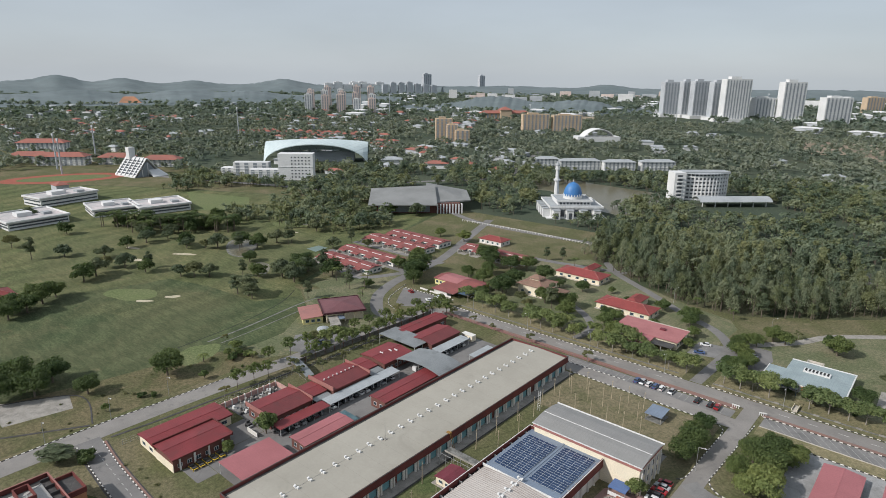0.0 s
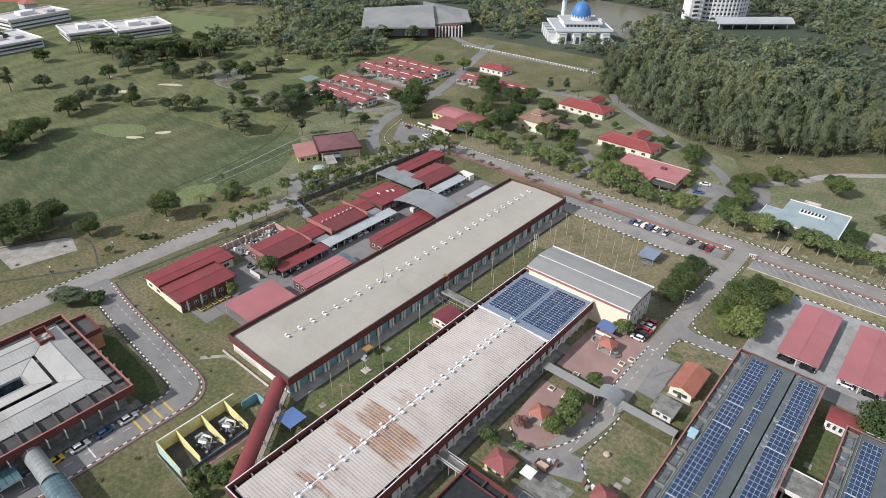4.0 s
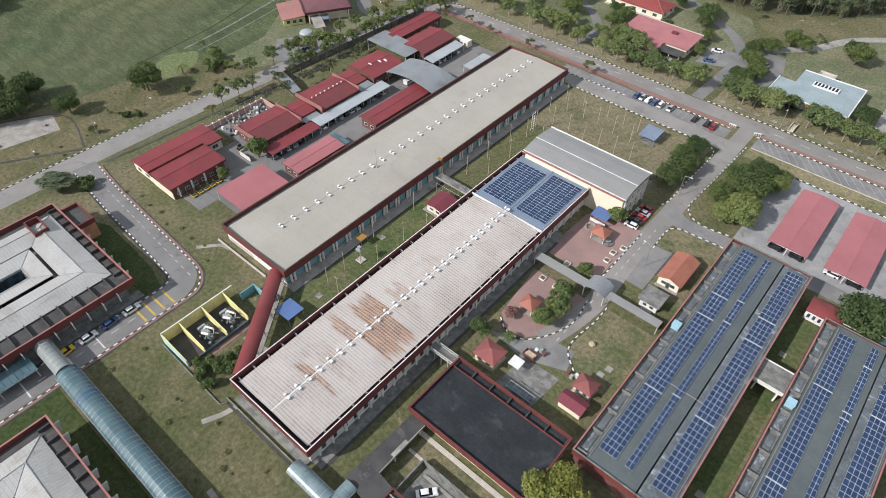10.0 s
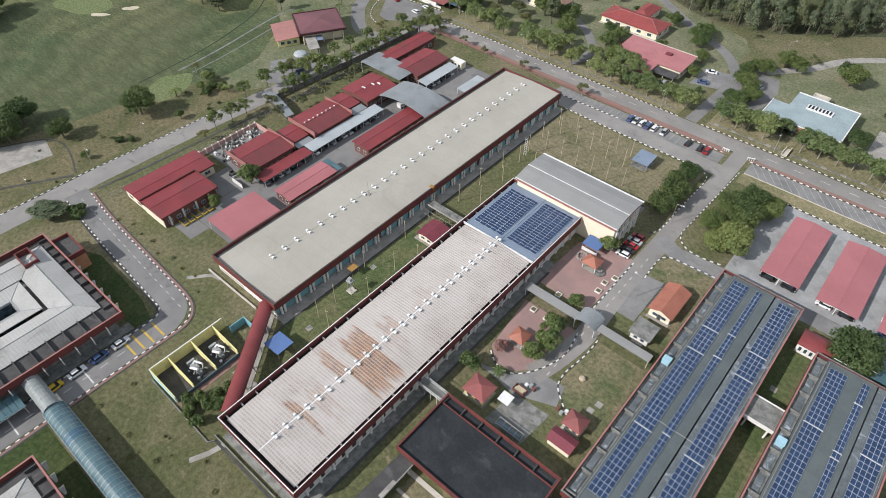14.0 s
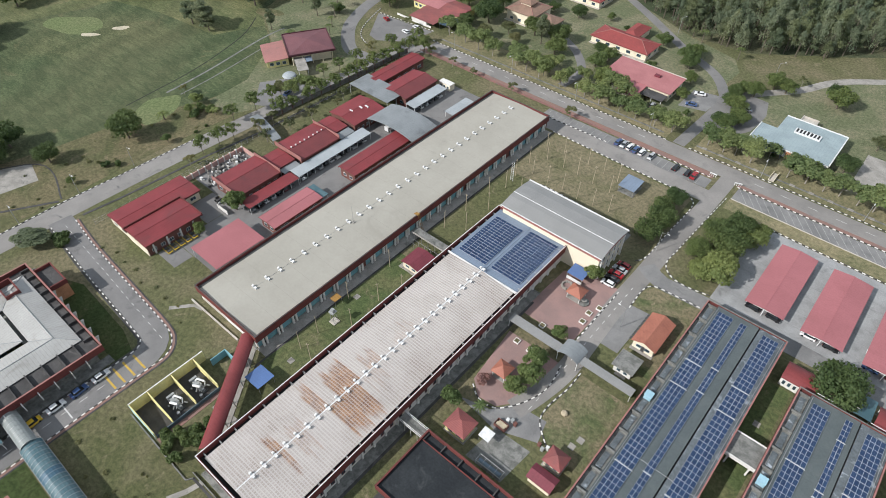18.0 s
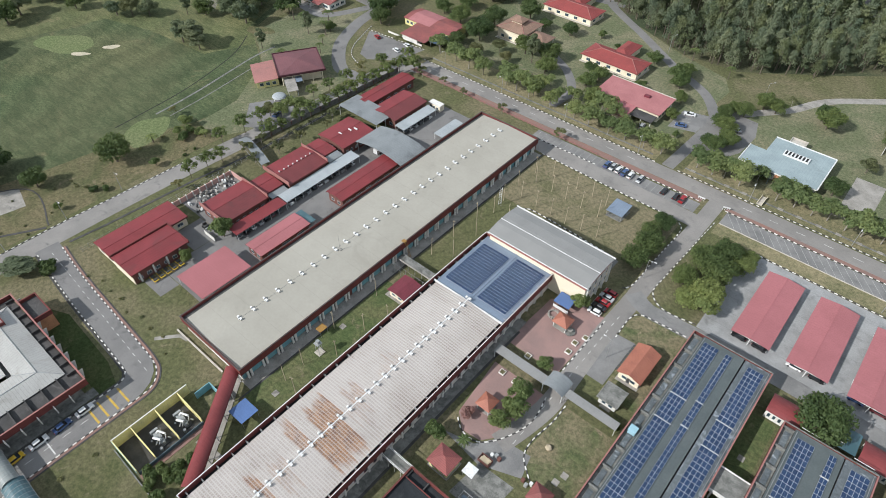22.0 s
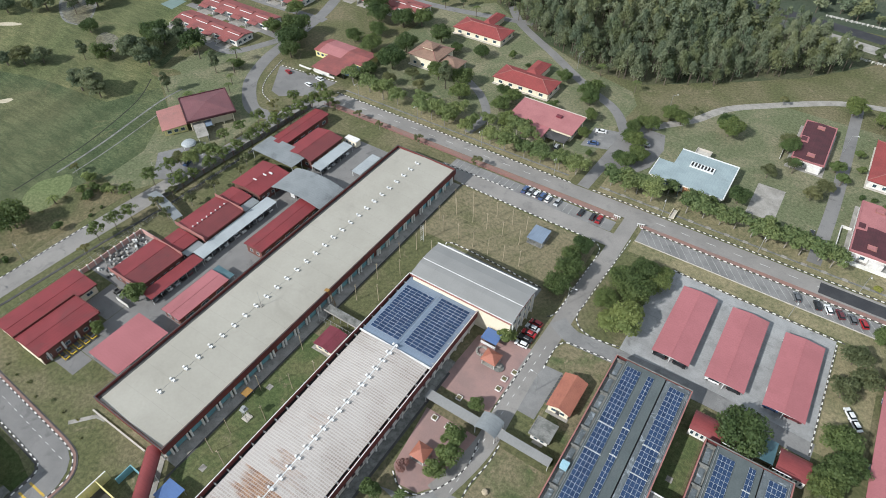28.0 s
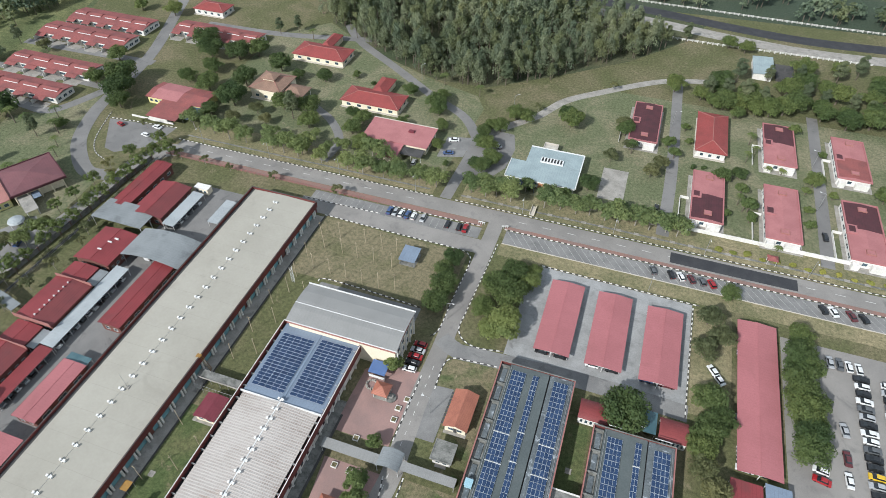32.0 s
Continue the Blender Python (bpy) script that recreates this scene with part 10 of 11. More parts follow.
spots = [(-40, 168.4), (-31, 166.6), (-23, 166.8), (-10, 166.4), (-4, 165.6), (3, 165.0), (14, 164.6), (26, 164.2), (33, 163.8), (42, 163.8), (49, 164.4), (57, 164.6), (64, 165.4), (78, 166.6), (84, 166.2), (88, 167.4), (94, 166.4)]
plant_out(road_a, [(x, y, 1.3) for x, y in spots])
spots = [(107, 167.0), (113, 167.8), (119, 167.4), (124, 168.4), (130, 167.2), (135, 167.6), (141, 168.2), (146, 167.4), (152, 168.0), (156, 167.2), (5, 170), (38, 172), (32, 176), (-14, 172.6), (-50, 168.8)]
plant_out(road_b, [(x, y, 1.35) for x, y in spots], 0.9, 1.2)
plant_out(road_c, [(x, y, 1.1) for x, y in ((-54.6, 74), (-55.0, 80), (-54.2, 87), (-54.6, 94), (-53.8, 101), (-53.0, 108), (-53.2, 115), (-52.4, 122), (-52.0, 129), (-51.6, 136), (-50.8, 142), (-46, 147), (-57.4, 40), (-57.2, 47), (-56.8, 53), (-66.6, 60), (-66.0, 70), (-65.6, 78), (-64.4, 104), (-63.4, 112), (-62.6, 121), (-61.0, 141), (-55, 152))], 0.85, 1.2)
plant_out(thin_a, [(-53, 62, 1), (-54, 69, 1.1), (-46, 60, 0.9), (-45, 70, 1.0), (-44, 80, 1), (-43, 92, 0.9), (-46, 98, 1), (-54.6, 33, 0.9), (-42, 147.6, 0.8), (-30, 147.4, 0.9), (-18, 147, 0.8), (2, 147.4, 0.8), (30, 147.2, 0.9), (-64, 132, 1), (-60, 128, 1), (-70, 162, 0.8), (90, 232, 0.9), (120, 262, 0.9)])
flat_t = copy_thing(dark_c, Matrix.Identity(4))
flat_t.matrix_basis = pose(-57, -20.8, 0, 0, 0, 40) @ Matrix.Diagonal((1.9, 1.35, 0.42, 1))
plant_out(island_t, [(107.6, 104.4, 1.15), (103.4, 101.6, 0.8), (111.0, 124.6, 0.85), (111.4, 130.6, 0.62)])
plant_out(yellow_t, [(113.8, -1.8, 1.4)], 1.0, 1.0)
plant_out(olive_t, [(168, 128.6, 1.15), (171.4, 121.6, 1.2), (167.0, 115, 1.15), (167.4, 76.4, 0.95), (171, 70.4, 1.0), (133, 215.6, 0.8), (128.6, 230, 0.85), (-68, 84, 0.8), (-62, 96, 0.8), (146.6, 206, 0.9), (143.4, 199.6, 0.85), (126.6, 205, 0.75), (-36, 178, 0.9), (-22, 182, 0.9), (-30, 188, 1.0), (-52, 196, 0.9)])
plant_out(coco, [(181.4, 236.4, 0.85), (183, 228, 0.8), (178.6, 189.4, 0.85), (176.8, 193, 0.8), (134.2, 213.4, 0.85), (17.2, 192.6, 0.8), (-117.4, 144.6, 1.0), (-128, 146, 1.0), (-110.4, 154, 0.95), (-104, 146, 0.9), (-97, 138, 0.8), (-92, 132, 0.85), (-40, 262, 0.9), (42, 240.6, 0.9), (61, 236, 0.8), (-44, 195, 0.8), (-323, 116, 1.2), (-316, 120, 1.2), (-309, 124, 1.3), (-303, 131, 1.2), (-299, 139, 1.2), (-296, 148, 1.3), (-294, 156, 1.2), (180, 222.8, 0.7), (203.6, 216, 0.7)])
plant_out(fan, [(82.2, 24.8, 0.9), (78.4, -30.8, 0.6), (83.6, -30.0, 0.8), (81, -33, 0.7), (188.4, 218.8, 0.9), (193.6, 218.4, 0.9), (190.4, 171, 0.7), (175, 255.6, 1.1), (-87.4, 42.8, 1.0), (-84, 52.6, 0.9), (-90, 58, 0.9), (-75.6, 58, 0.8), (-103, 118, 1.0), (-98, 122, 1.0)])
plant_out(pinkt, [(77.8, 31.4, 1.0)])
rs = np.random.default_rng(5)
plant_out(bush, [(-80.6, 51, 2.0), (-82.6, 55.6, 2.3), (-78.4, 58.4, 1.8), (-74.2, 17, 1.5), (-76.4, 13.4, 1.3), (-51.6, -14.4, 2.2), (-49, -15.4, 2.0), (31.6, -30.2, 1.8), (33, -27.6, 1.9), (34.6, -24.8, 1.9), (34, -30.4, 2.0), (35.8, -27.8, 1.9), (37, -31, 1.6), (36, -21.6, 1.6), (37.4, -24.8, 1.7), (98.6, 175, 1.0), (104, 174.4, 0.9), (120.6, 172, 1.0), (-70.6, 46, 0.8), (-71.4, 51, 0.7), (9, 229.6, 1.2), (13.6, 233, 1.1), (24, 232, 1.0), (34.6, 208, 1.1), (160, 211.4, 1.2), (164, 212, 1.1), (168.6, 211.6, 1.0)])
plant_out(bush_y, [(170.5 + i * 4.9, 164.4 + 0.4 * (i % 3), random.uniform(0.8, 1.3)) for i in range(26)])
plant_out(weed, [(float(a), float(b), float(c)) for a, b, c in zip(rs.uniform(14, 64, 18), rs.uniform(-47, -34, 18), rs.uniform(0.5, 1.2, 18))] + [(float(a), float(b), float(c)) for a, b, c in zip(rs.uniform(-98, -72, 26), rs.uniform(-24, 62, 26), rs.uniform(0.5, 1.3, 26))] + [(-40 + i * 5.4, -8.0 + random.uniform(-0.8, 3.0), random.uniform(0.6, 1.1)) for i in range(9)] + [(x, y, 0.8) for x, y in ((77.0, 47.6), (81.4, 47.4), (86.6, 68.6), (86.8, 64.9))])

for i, (x, y, k, src) in enumerate([(193.4, 121.6, 0.9, round_a), (193.0, 112.6, 0.95, round_a), (193.6, 103.6, 0.95, round_b), (194.6, 94.6, 0.9, round_a), (195.8, 118.0, 0.8, round_b), (196.4, 106.0, 0.8, round_a), (194.6, 130.4, 0.75, round_b), (169.4, 88.4, 0.85, round_a), (167.0, 81.6, 0.8, round_b),
                                    (170, 262, 1.0, round_a), (180, 268, 1.1, round_a), (190, 263, 1.0, round_b), (201, 270, 1.1, round_a), (212, 266, 1.0, round_b), (222, 262, 1.0, round_a), (234, 270, 1.1, round_a), (246, 264, 1.0, round_b), (256, 270, 1.1, round_a), (205, 290, 1.1, round_a), (220, 284, 1.1, round_b), (238, 292, 1.1, round_a), (252, 300, 1.2, round_a), (264, 290, 1.1, round_b), (246, 312, 1.1, dark_c), (232, 312, 1.0, dark_c)]):
    copy_thing(src, Matrix.Identity(4)).matrix_basis = pose(x, y, 0, 0, 0, i * 71) @ Matrix.Diagonal((k, k * 0.95, k * 1.05, 1))

# trees of the golf course and the house plots
far_a = tree("course_tree", 71, 6.0, 10.5, 2.0, 2200, 0.52, leaf_dark, "dark green shade tree on the golf course", 24, 0.38, group="course trees")
far_b = tree("course_tree", 73, 6.2, 9.5, 1.8, 2200, 0.52, leaf_grey, "grey-green shade tree on the golf course", 22, 0.38, group="course trees")
far_a.matrix_basis, far_b.matrix_basis = pose(-262, 126, 0), pose(-270, 76, 0)
golf_a = [(-282, 95), (-287, 110), (-247, 68), (-240, 76), (-228, 85), (-222, 80), (-199, 90), (-193, 95), (-187, 101), (-173, 114), (-166, 120), (-156, 129), (-150, 137), (-154, 146), (-143, 149), (-135, 149)]
golf_b = [(-254, 122), (-244, 130), (-239, 136), (-222, 142), (-220, 154), (-143, 128), (-148, 137), (-222, 171), (-215, 178), (-352, 82), (-422, 78), (-338, 44), (-291, 60), (-299, 44), (-229, 49), (-236, 58), (-165, 204), (-182, 188), (-184, 206), (-230, 233), (-228, 210), (-295, 227), (-254, 266), (-232, 272), (-230, 289), (-210, 300)]
for i, (x, y) in enumerate(golf_a + golf_b):
    src = (far_a, far_b, olive_t, far_b, dark_c)[i % 5]
    k = random.uniform(0.75, 1.15) * (0.9 if src is dark_c else 1.0)
    k *= 1.2
    copy_thing(src, Matrix.Identity(4)).matrix_basis = pose(x, y, 0, 0, 0, i * 47) @ Matrix.Diagonal((k, k, k, 1))
for i in range(30):
    x, y = random.uniform(-330, -285), random.uniform(108, 190)
    copy_thing((far_a, far_b)[i % 2], Matrix.Identity(4)).matrix_basis = pose(x, y, 0, 0, 0, i * 61) @ Matrix.Diagonal((0.8, 0.8, random.uniform(0.8, 1.1), 1))
plant_out(dark_c, [(x, y, random.uniform(0.7, 1.0)) for x, y in ((-60, 262), (-52, 268), (-8, 268), (2, 262), (20, 256), (34, 250), (48, 246), (58, 246), (70, 250), (84, 262), (98, 276), (112, 290), (126, 298), (140, 316), (150, 326), (162, 268), (170, 270), (178, 268), (186, 268), (196, 272), (206, 282), (214, 280), (224, 274), (232, 276), (176, 290), (190, 294), (204, 298), (222, 304))])
plant_out(copy_thing(round_b, Matrix.Identity(4)), [(x, y, random.uniform(0.75, 1.1)) for x, y in ((172, 326), (180, 323), (166, 262), (176, 264), (184, 262), (196, 266), (212, 274), (222, 268), (232, 266), (244, 268), (168, 276), (182, 278), (198, 284), (216, 290), (234, 286), (206, 306), (224, 314), (240, 306), (252, 290), (262, 276), (-128, 262), (-150, 262), (-70, 214), (-76, 202), (-62, 198), (-118, 186), (-122, 208), (-58, 236))])


# trees of the house plots and along the main road
for i, (x, y, k, src) in enumerate([(-39, 226, 1.0, round_a), (-20, 195, 1.0, round_a), (-13, 190, 1.05, dark_c), (-8, 197, 0.95, round_a), (-3, 186, 0.9, round_b), (4, 180, 0.7, road_a), (4, 167, 0.9, road_a), (13, 171, 0.9, road_b), (19, 174, 1.0, road_a), (18, 197, 0.75, round_b), (12, 200, 0.6, round_a), (38, 167, 0.95, road_b), (46, 168, 1.05, road_a), (56, 168, 1.0, road_b), (48, 214, 0.75, round_b), (46, 227, 0.6, round_b), (76, 196, 0.85, round_b), (81, 187, 0.7, round_b), (75, 182, 0.55, round_a), (78, 211, 0.7, round_b), (87, 222, 0.75, round_b), (104, 229, 0.75, round_a), (82, 171, 1.0, road_a), (89, 171, 1.0, road_b), (121, 183, 0.75, round_a), (107, 172, 1.0, road_a), (98, 174, 0.9, road_b), (-50, 193, 0.9, round_b), (-50, 181, 0.7, round_a), (136, 172, 0.9, road_a), (142, 172, 0.8, road_b), (30, 226, 0.7, round_b), (-14, 224, 0.7, round_a), (36, 199, 0.6, round_b), (56, 190, 0.55, round_b), (-27, 222, 0.6, round_a), (170, 206, 0.7, round_b), (205, 214, 0.7, round_b), (177, 210, 0.6, round_a), (230, 212, 0.8, round_b), (236, 190, 0.7, round_a)]):
    copy_thing(src, Matrix.Identity(4)).matrix_basis = pose(x, y, 0, 0, 0, i * 77) @ Matrix.Diagonal((k, k, k * random.uniform(0.9, 1.1), 1))
rp = np.random.default_rng(61)
grove = palm("grove_palm", 55, 6.0, leaf_dark, "tall dark palm in the golf course grove", 22, 3.8, "grove palms")
grove.matrix_basis = pose(-300, 150, 0) @ Matrix.Diagonal((1.7, 1.7, 1.7, 1))
for i in range(16):
    copy_thing(far_a, Matrix.Identity(4)).matrix_basis = pose(-350 + i * 4.6 + float(rp.uniform(-3, 3)), 116 + i * 3.4 + float(rp.uniform(-6, 6)), 0, 0, 0, i * 49) @ Matrix.Diagonal((0.95, 0.95, 0.85, 1))
for i in range(34):
    x = -360 + 88 * rp.random()
    y = 112 + 46 * (x + 345) / 70 + 16 * rp.random()
    k = rp.uniform(1.5, 1.9)
    copy_thing(grove, Matrix.Identity(4)).matrix_basis = pose(float(x), float(y), 0, 0, 0, i * 53) @ Matrix.Diagonal((k, k, k, 1))

for i, (x, y, kx, kz, src) in enumerate([(-142, 98, 1.9, 0.95, dark_c), (-149, 96, 1.7, 0.85, dark_c), (-137, 97, 1.4, 0.75, dark_c), (-161, 147, 1.3, 1.15, round_a), (-155, 143, 1.1, 1.0, round_a), (-116, 117, 0.8, 0.8, dark_c), (-111, 141, 0.9, 0.9, dark_c), (-105, 150, 0.6, 0.6, round_b), (-196, 133, 0.9, 0.8, round_a), (-234, 151, 1.2, 1.1, round_a), (-213, 174, 1.1, 1.0, dark_c), (-62.5, 86, 1.1, 1.2, road_a), (-61, 92, 1.1, 1.2, road_a), (-84, 52, 0.8, 0.8, round_d), (-87, 58, 0.9, 0.9, round_d), (-97, 58, 0.8, 0.8, thin_a), (104, 229, 0.8, 0.75, round_a), (130, 226, 0.75, 0.8, round_b), (148, 271, 0.95, 1.0, round_b), (160, 267, 0.8, 0.9, round_b), (168, 282, 1.0, 1.0, round_a), (176, 256, 0.6, 0.7, round_b), (54, 203, 0.5, 0.6, round_b), (63, 179, 0.6, 0.6, round_d), (82, 222, 0.85, 0.9, round_b), (72, 204, 0.6, 0.7, round_a)]):
    copy_thing(src, Matrix.Identity(4)).matrix_basis = pose(x, y, 0, 0, 0, i * 83) @ Matrix.Diagonal((kx, kx * 0.94, kz, 1))

# woodland
def inside(x, y, ring):
    hit = False
    for (xa, ya), (xb, yb) in zip(ring, ring[1:] + ring[:1]):
        if (ya > y) != (yb > y) and x < (xb - xa) * (y - ya) / (yb - ya) + xa:
            hit = not hit
    return hit


def wood(name, spots, quads, size, r0, h0, mat, label, seed, trunk=True, slim=False):
    """Woodland as one mass: a crown of leaf plates and a trunk for each tree."""
    rng = np.random.default_rng(seed)
    pts, stems = [], []
    for x, y in spots:
        k = rng.uniform(0.6, 1.5)
        r, h = r0 * k, h0 * k * rng.uniform(0.8, 1.2)
        if slim:
            zs = rng.random(9) ** 0.8
            a = rng.uniform(0, 6.283, 9)
            c = np.stack([r * 0.55 * (1.1 - zs) * np.cos(a), r * 0.55 * (1.1 - zs) * np.sin(a), h * (0.2 + 0.72 * zs)], 1)
            rad = r * (0.62 - 0.36 * zs) * rng.uniform(0.8, 1.2, 9)
        else:
            c, rad = lobes(rng, r, h, h * 0.18, 7, 0.6, 0.5)
        pts.append(leaf_cloud(rng, c, rad, quads, size * k, 1.5 if slim else 0.9, 0.8, 0.7, 1.2 if slim else 0.0) + np.array([x, y, 0.0]))
        if trunk:
            w = 0.22
            stems += [(x - w, y, 0), (x + w, y, 0), (x + w * 0.6, y, h * 0.6), (x - w * 0.6, y, h * 0.6), (x, y - w, 0), (x, y + w, 0), (x, y + w * 0.6, h * 0.6), (x, y - w * 0.6, h * 0.6)]
    me = cloud_mesh(name, np.concatenate(pts), (mat, bark), np.array(stems, float) if trunk else None)
    return tagged(new(name, me), label, "trees", kind="stuff")


near_ring = [(-50, 292), (-8, 264), (36, 242), (58, 241), (74, 252), (91, 262), (106, 281), (124, 296), (132, 304), (140, 314), (136, 324), (110, 334), (40, 346), (-60, 342)]
rng = np.random.default_rng(77)
spots = [(x, y) for x, y in zip(rng.uniform(-60, 236, 2300), rng.uniform(240, 350, 2300)) if inside(x, y, near_ring)]
front = [p for p in spots if any(not inside(p[0] + 26 * dx, p[1] - 30, near_ring) for dx in (-1, 0, 1))]
back = [p for p in spots if p not in front]
for nm, i, mat, slim, text in (("woodland_edge", 0, leaf_wood_hazed, True, "feathery grey-green casuarinas at the woodland edge, lightened for haze"), ("woodland_edge_dark", 1, leaf_wood_dark, True, "dark tall casuarinas at the woodland edge"), ("woodland_edge_olive", 2, leaf_wood_olive, True, "olive-green tall casuarinas at the woodland edge")):
    wood(nm, front[:420][i::3], 880, 0.31, 3.5, 13.5, mat, text, 11 + i * 20, True, slim)
for nm, i, mat, slim, text in (("woodland", 0, leaf_wood_dark, True, "dense grey-green casuarina woodland"), ("woodland_olive", 1, leaf_wood_olive, True, "olive-green tall trees in the woodland"), ("woodland_pale", 2, leaf_wood_hazed, True, "feathery casuarinas in the woodland, paled for haze")):
    wood(nm, back[:600][i::3], 330, 0.52, 3.9, 15.0, mat, text, 10 + i * 20, True, slim)
CLEAR = [(-121, 400, 41), (-150, 490, 62), (-50, 545, 50), (-5, 505, 46), (-541, 456, 82), (-440, 345, 44), (-495, 328, 46), (-552, 226, 52), (-640, 172, 74), (-390, 230, 62), (-226, 322, 52), (-420, 110, 96), (-470, 70, 60), (-230, 655, 70), (-600, 784, 44), (-580, 1110, 84), (-884, 1378, 100), (-401, 990, 60), (-270, 400, 34), (-330, 440, 30)]


def clear_of(x, y, grow=0.0):
    if any((x - a) ** 2 + (y - b) ** 2 < (r + grow) ** 2 for a, b, r in CLEAR):
        return False
    if -720 < x < -112 and -230 < y < 215 + 0.28 * (x + 200) * (x > -330) and y < 300:
        return False
    if 330 < y < 372 and 40 < x < 430:
        return False
    return not (-200 < x < 330 and y < 352)


def scatter(rng, r0, r1, a0, a1, count):
    a = rng.uniform(a0, a1, count)
    r = np.sqrt(rng.uniform(r0 * r0, r1 * r1, count))
    return [(130 - u * math.sin(v), -60 + u * math.cos(v)) for u, v in zip(r, a)]


rng = np.random.default_rng(99)
band = [p for p in scatter(rng, 380, 760, -0.6, 1.35, 10500) if clear_of(*p) and noise.noise((p[0] * 0.011, p[1] * 0.011, 2.0)) > -0.45]
for nm, i, mat, text in (("far_woodland", 0, leaf_wood_hazed, "mixed woodland beyond the highway"), ("far_woodland_dark", 1, leaf_wood_dark, "dark woodland beyond the highway"), ("far_woodland_olive", 2, leaf_wood_olive, "olive woodland beyond the highway")):
    wood(nm, [p for p in band[:4000] if int(9 + 9 * noise.noise((p[0] * 0.02, p[1] * 0.02, 4.0)) + i) % 3 == 0], 125, 0.80, 4.2, 11.0, mat, text, 12 + i * 20)
band = [p for p in scatter(rng, 740, 1700, -0.5, 1.45, 14000) if clear_of(*p) and noise.noise((p[0] * 0.006, p[1] * 0.006, 6.0)) > -0.42]
wood("distant_woodland", band[:9000], 48, 1.65, 5.4, 11.0, leaf_far_hazed, "distant wooded country", 13, False)
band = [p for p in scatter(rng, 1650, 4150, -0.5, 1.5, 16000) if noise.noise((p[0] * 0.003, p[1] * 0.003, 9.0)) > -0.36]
wood("horizon_woodland", band[:10500], 17, 4.4, 10.0, 14.0, leaf_far_hazed, "far wooded country with haze in its leaf tone", 14, False)


# ---- vehicles ----
def make_car(paint, label, kind="hatch", lights=True):
    c = thing("car", 0, 0, label, "car", "parked cars")
    l, w = (4.1, 1.72) if kind == "hatch" else (4.6, 1.76)
    h = l / 2
    s = Shape().solid([(-w / 2, -h + 0.1, 0.24), (w / 2, -h + 0.1, 0.24), (w / 2, h - 0.1, 0.24), (-w / 2, h - 0.1, 0.24)], [(-w / 2, -h, 0.56), (w / 2, -h, 0.56), (w / 2, h, 0.56), (-w / 2, h, 0.56)])
    s.solid([(-w / 2, -h, 0.56), (w / 2, -h, 0.56), (w / 2, h, 0.56), (-w / 2, h, 0.56)], [(-w / 2 + 0.08, -h + 0.08, 0.9), (w / 2 - 0.08, -h + 0.08, 0.9), (w / 2 - 0.12, h - 0.18, 0.82), (-w / 2 + 0.12, h - 0.18, 0.82)])
    part("body", s, paint, c)
    a, b = (-h + 0.15, h - 1.25) if kind == "hatch" else (-h + 0.75, h - 1.45)
    part("cabin_glass", Shape().solid([(-w / 2 + 0.1, a, 0.88), (w / 2 - 0.1, a, 0.88), (w / 2 - 0.1, b + 0.35, 0.84), (-w / 2 + 0.1, b + 0.35, 0.84)], [(-w / 2 + 0.26, a + 0.35, 1.38), (w / 2 - 0.26, a + 0.35, 1.38), (w / 2 - 0.26, b - 0.45, 1.38), (-w / 2 + 0.26, b - 0.45, 1.38)]), car_glass, c)
    part("roof", Shape().solid([(-w / 2 + 0.25, a + 0.33, 1.38), (w / 2 - 0.25, a + 0.33, 1.38), (w / 2 - 0.25, b - 0.42, 1.38), (-w / 2 + 0.25, b - 0.42, 1.38)], [(-w / 2 + 0.34, a + 0.45, 1.46), (w / 2 - 0.34, a + 0.45, 1.46), (w / 2 - 0.34, b - 0.6, 1.46), (-w / 2 + 0.34, b - 0.6, 1.46)]), paint, c)
    wm = Shape().rod((-0.1, 0, 0), (0.1, 0, 0), 0.31, 12).mesh("wheel", rubber)
    for x in (-w / 2 + 0.1, w / 2 - 0.1):
        for y in (-h + 0.8, h - 0.8):
            part("wheel", wm, None, c).matrix_basis = pose(x, y, 0.31)
    for x in (-0.6, 0.6) if lights else ():
        part("headlight", Shape().box(x - 0.2, h - 0.12, 0.6, x + 0.2, h + 0.01, 0.76), white_metal, c)
        part("tail_light", Shape().box(x - 0.18, -h - 0.01, 0.62, x + 0.18, -h + 0.05, 0.8), tail_red, c)
    return c


def paint_of(name, rgb):
    m, nt, bsdf = tree_of(name)
    at = place_of(nt)
    nt.links.new(mixed(nt, ramp(nt, noise_of(nt, at, 1.2, 3), 0.3, 0.7), rgb, tuple(x * 0.88 for x in rgb)), bsdf.inputs["Base Color"])
    bsdf.inputs["Roughness"].default_value = 0.28
    bsdf.inputs["Coat Weight"].default_value = 0.4
    return m


tail_red = surface("tail_light_red", (0.30, 0.02, 0.02), rough=0.3, bump=0)
cars = {}
for key, rgb, word in (("w", (0.68, 0.68, 0.67), "white"), ("k", (0.015, 0.016, 0.018), "black"), ("s", (0.36, 0.37, 0.38), "silver"), ("r", (0.30, 0.014, 0.018), "red"), ("b", (0.05, 0.09, 0.20), "dark blue"), ("d", (0.10, 0.022, 0.026), "dark red"), ("g", (0.10, 0.105, 0.11), "dark grey"), ("y", (0.62, 0.40, 0.03), "yellow"), ("n", (0.10, 0.16, 0.07), "green")):
    cars[key] = [None, paint_of(word.replace(" ", "_") + "_car_paint", rgb), word]


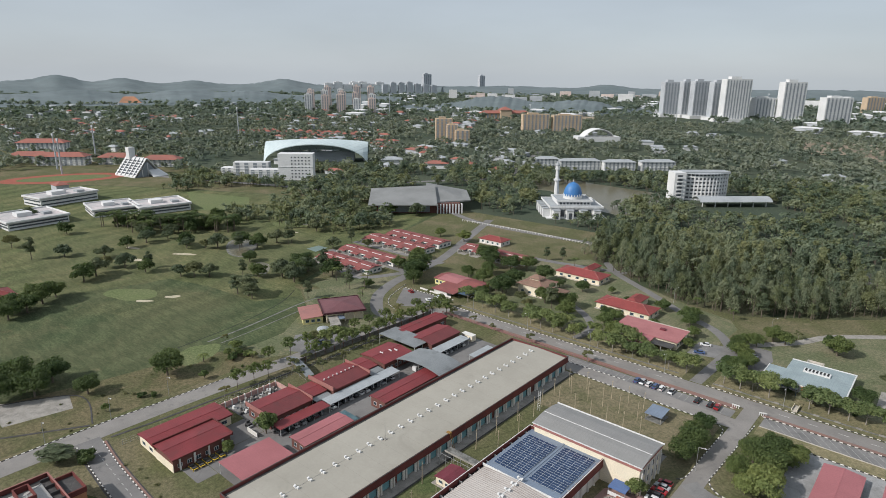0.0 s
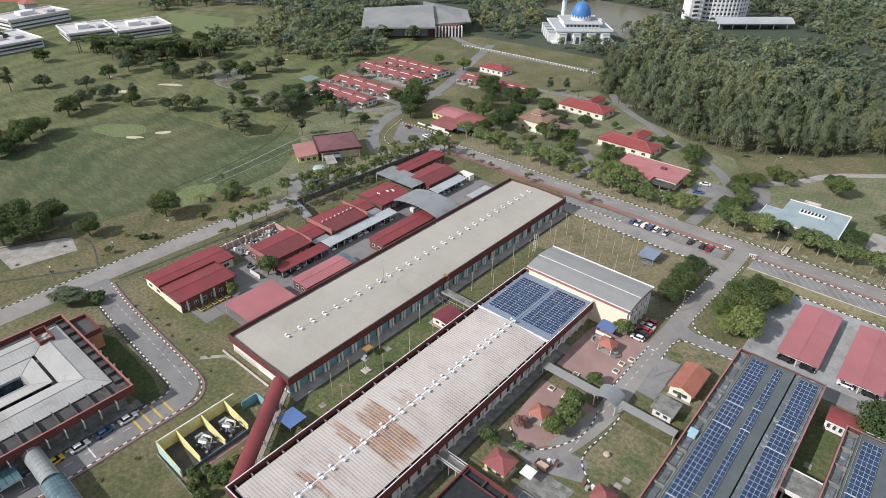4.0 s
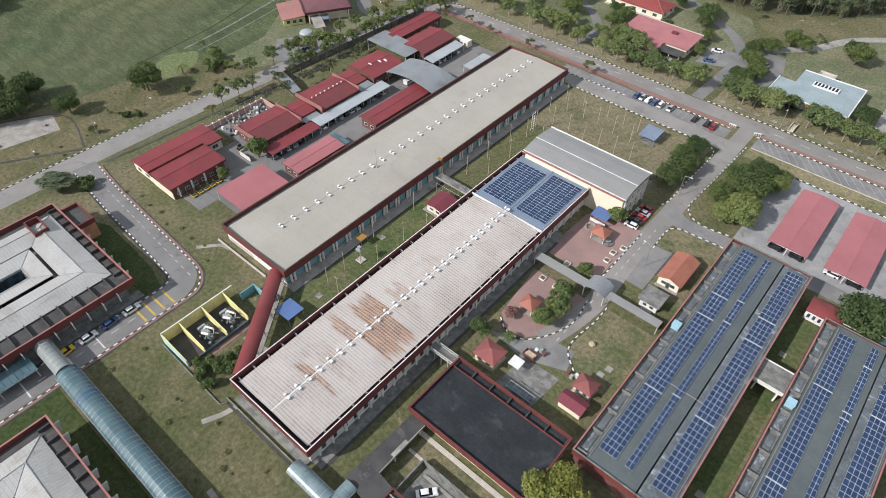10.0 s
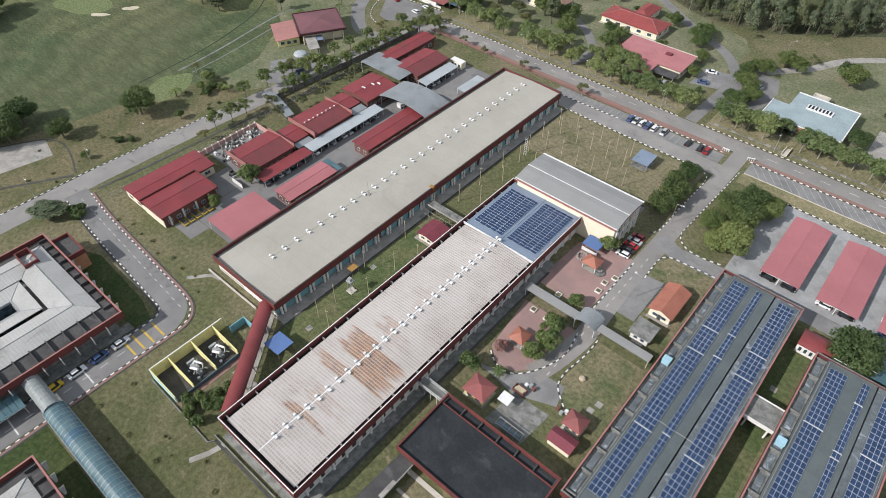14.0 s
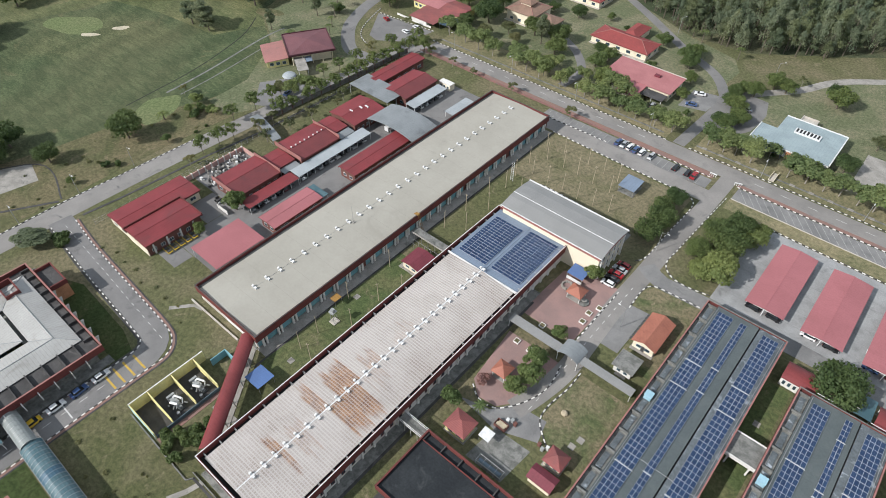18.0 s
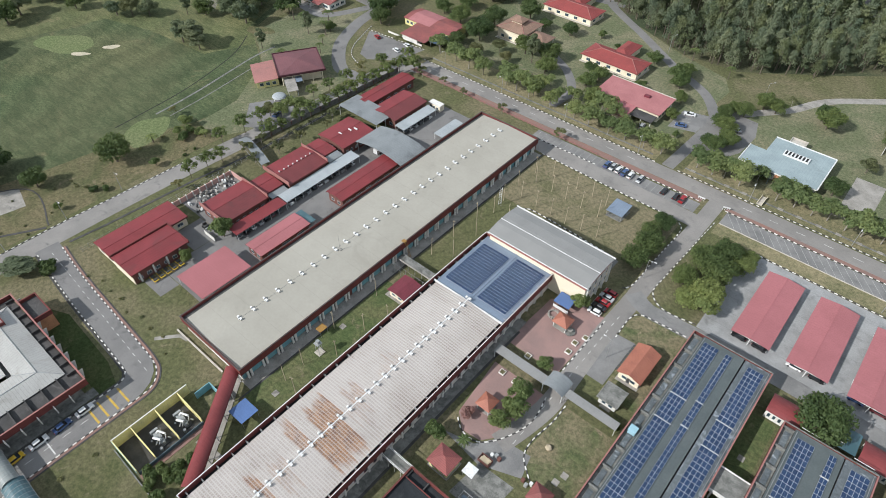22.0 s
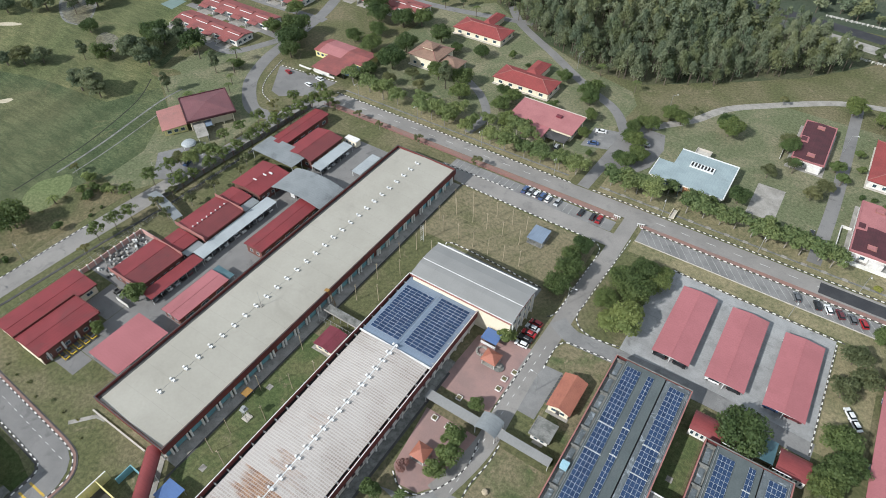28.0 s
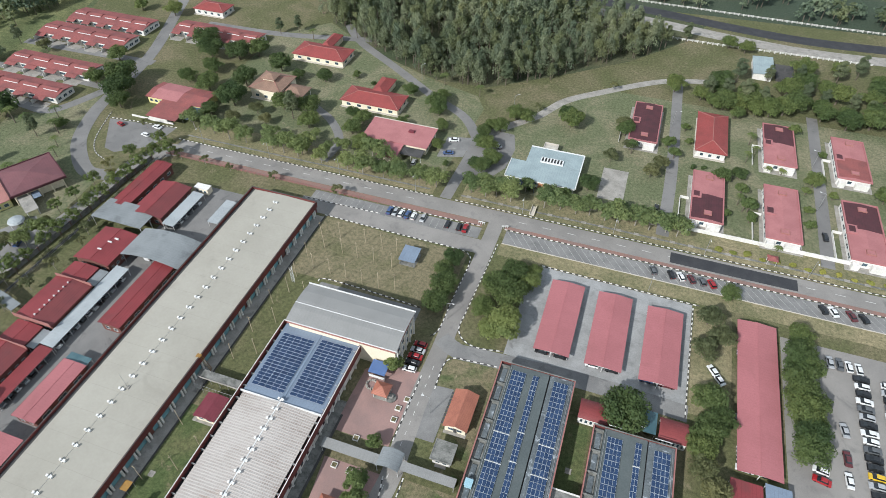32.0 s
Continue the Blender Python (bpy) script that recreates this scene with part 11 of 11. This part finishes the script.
def park(key, x, y, turn=0.0, z=0.05):
    kind = "sedan" if (int(x * 3) + int(y)) % 2 else "hatch"
    bare = x > 196 or x < -15
    slot = (key, kind, bare)
    m = pose(x, y, z, 0, 0, turn + random.uniform(-2.5, 2.5))
    if slot not in cars:
        cars[slot] = make_car(cars[key][1], f"{cars[key][2]} parked {'saloon' if kind == 'sedan' else 'hatchback'} car", kind, not bare)
        cars[slot].matrix_basis = m
    else:
        copy_thing(cars[slot], m)


for key, x in zip("bswbwskkr", (52.2, 54.6, 57.0, 59.4, 61.9, 65.7, 75.3, 79.8, 82.2)):
    park(key, x, 145.6, 180 if key == "s" else 0)
for key, x in zip("gkwdgr", (149.4, 155.6, 158.8, 162.2, 165.6, 168.9)):
    park(key, x, 146.6, 24)
for key, x in zip("kwdkgs", (203.4, 206.4, 211.8, 215.4, 226, 232)):
    park(key, x, 146.8, 24)
for key, y in zip("ywbw", (-48.6, -43.0, -37.2, -31.4)):
    park(key, 3.6, y, 4)
for key, y in zip("rsrkw", (91.2, 88.9, 86.5, 84.2, 81.8)):
    park(key, 85.0, y, 90)
for x0, top in ((118.0, 129), (133.4, 128.8), (149.2, 128)):
    for i, y in enumerate((101.0, 103.6, 106.2, 126.5)):
        park("kwgskb"[(i + int(x0)) % 6], x0 + 2.5, y, 90)
        park("gkswkd"[(i * 2 + int(x0)) % 6], x0 + 8.4, y, -90)
for i, y in enumerate((81.5, 84.1, 86.7, 97, 120)):
    park("wkgsbwkdr"[i], 178.9, y, 90)
    park("kwsgwkbgs"[i], 185.4, y, -90)
for i in range(17):
    park("kwkwgskwwgkkyskgw"[i], 211.4, 121.5 - i * 2.62, 90)
    if i < 8:
        park("wskgwkws"[i], 218.6, 121.2 - i * 2.62, -90)
for key, x in zip("sgww", (203.4, 206.0, 208.6, 211.3)):
    park(key, x, 125.2, 4)
park("s", 205.0, 102.0, 8)
park("d", 204.8, 93.2, 2)
park("w", 204.6, 86.8, 4)
park("w", 197.8, 87.4, 80)
park("r", 197.8, 84.6, 80)
park("w", 170.4, 110.4, 35)
park("w", 172.0, 107.9, 40)
park("k", 147.6, 180.4, 0)
park("k", 207.2, 184.0, 4)
park("w", 60.8, 197.6, 108)
park("b", 61.4, 187.9, 108)
park("s", 79.6, 199.4, 70)
park("r", -82.8, 160.4, 70)
park("w", -66.0, 163.6, 80)
park("w", -67.0, 157.0, 80)
park("w", 92.4, -16.8, -40)
park("n", 95.6, -19.4, -40)
park("s", 99.0, -19.0, -40)
park("b", -66.4, 86.0, 20)
park("w", -68.8, 91.0, 30)
park("s", 50.0, 176.8, 10)
bus = thing("van", -17.4, 96.4, "white van under the grey canopy", "van")
part("body", Shape().box(-1.0, -2.8, 0.4, 1.0, 2.8, 2.2), cars["w"][1], bus)
part("side_glass", Shape().box(-1.02, -2.2, 1.3, 1.02, 2.2, 1.9).box(-0.8, 2.78, 1.2, 0.8, 2.83, 1.9), car_glass, bus)
for x in (-0.95, 0.95):
    for y in (-1.8, 1.8):
        part("wheel", Shape().rod((x - 0.1, y, 0.38), (x + 0.1, y, 0.38), 0.38, 12), rubber, bus)
for i in range(12):
    park("wkgskw"[i % 6], -20.6, 54.4 + i * 2.65, 90)
for i in range(7):
    park("gkwskd"[i % 6], -20.2, 33.0 + i * 2.7, 90)
for i in range(6):
    park("kwsgkw"[i % 6], -19.6, 111.4 + i * 2.8, 90)
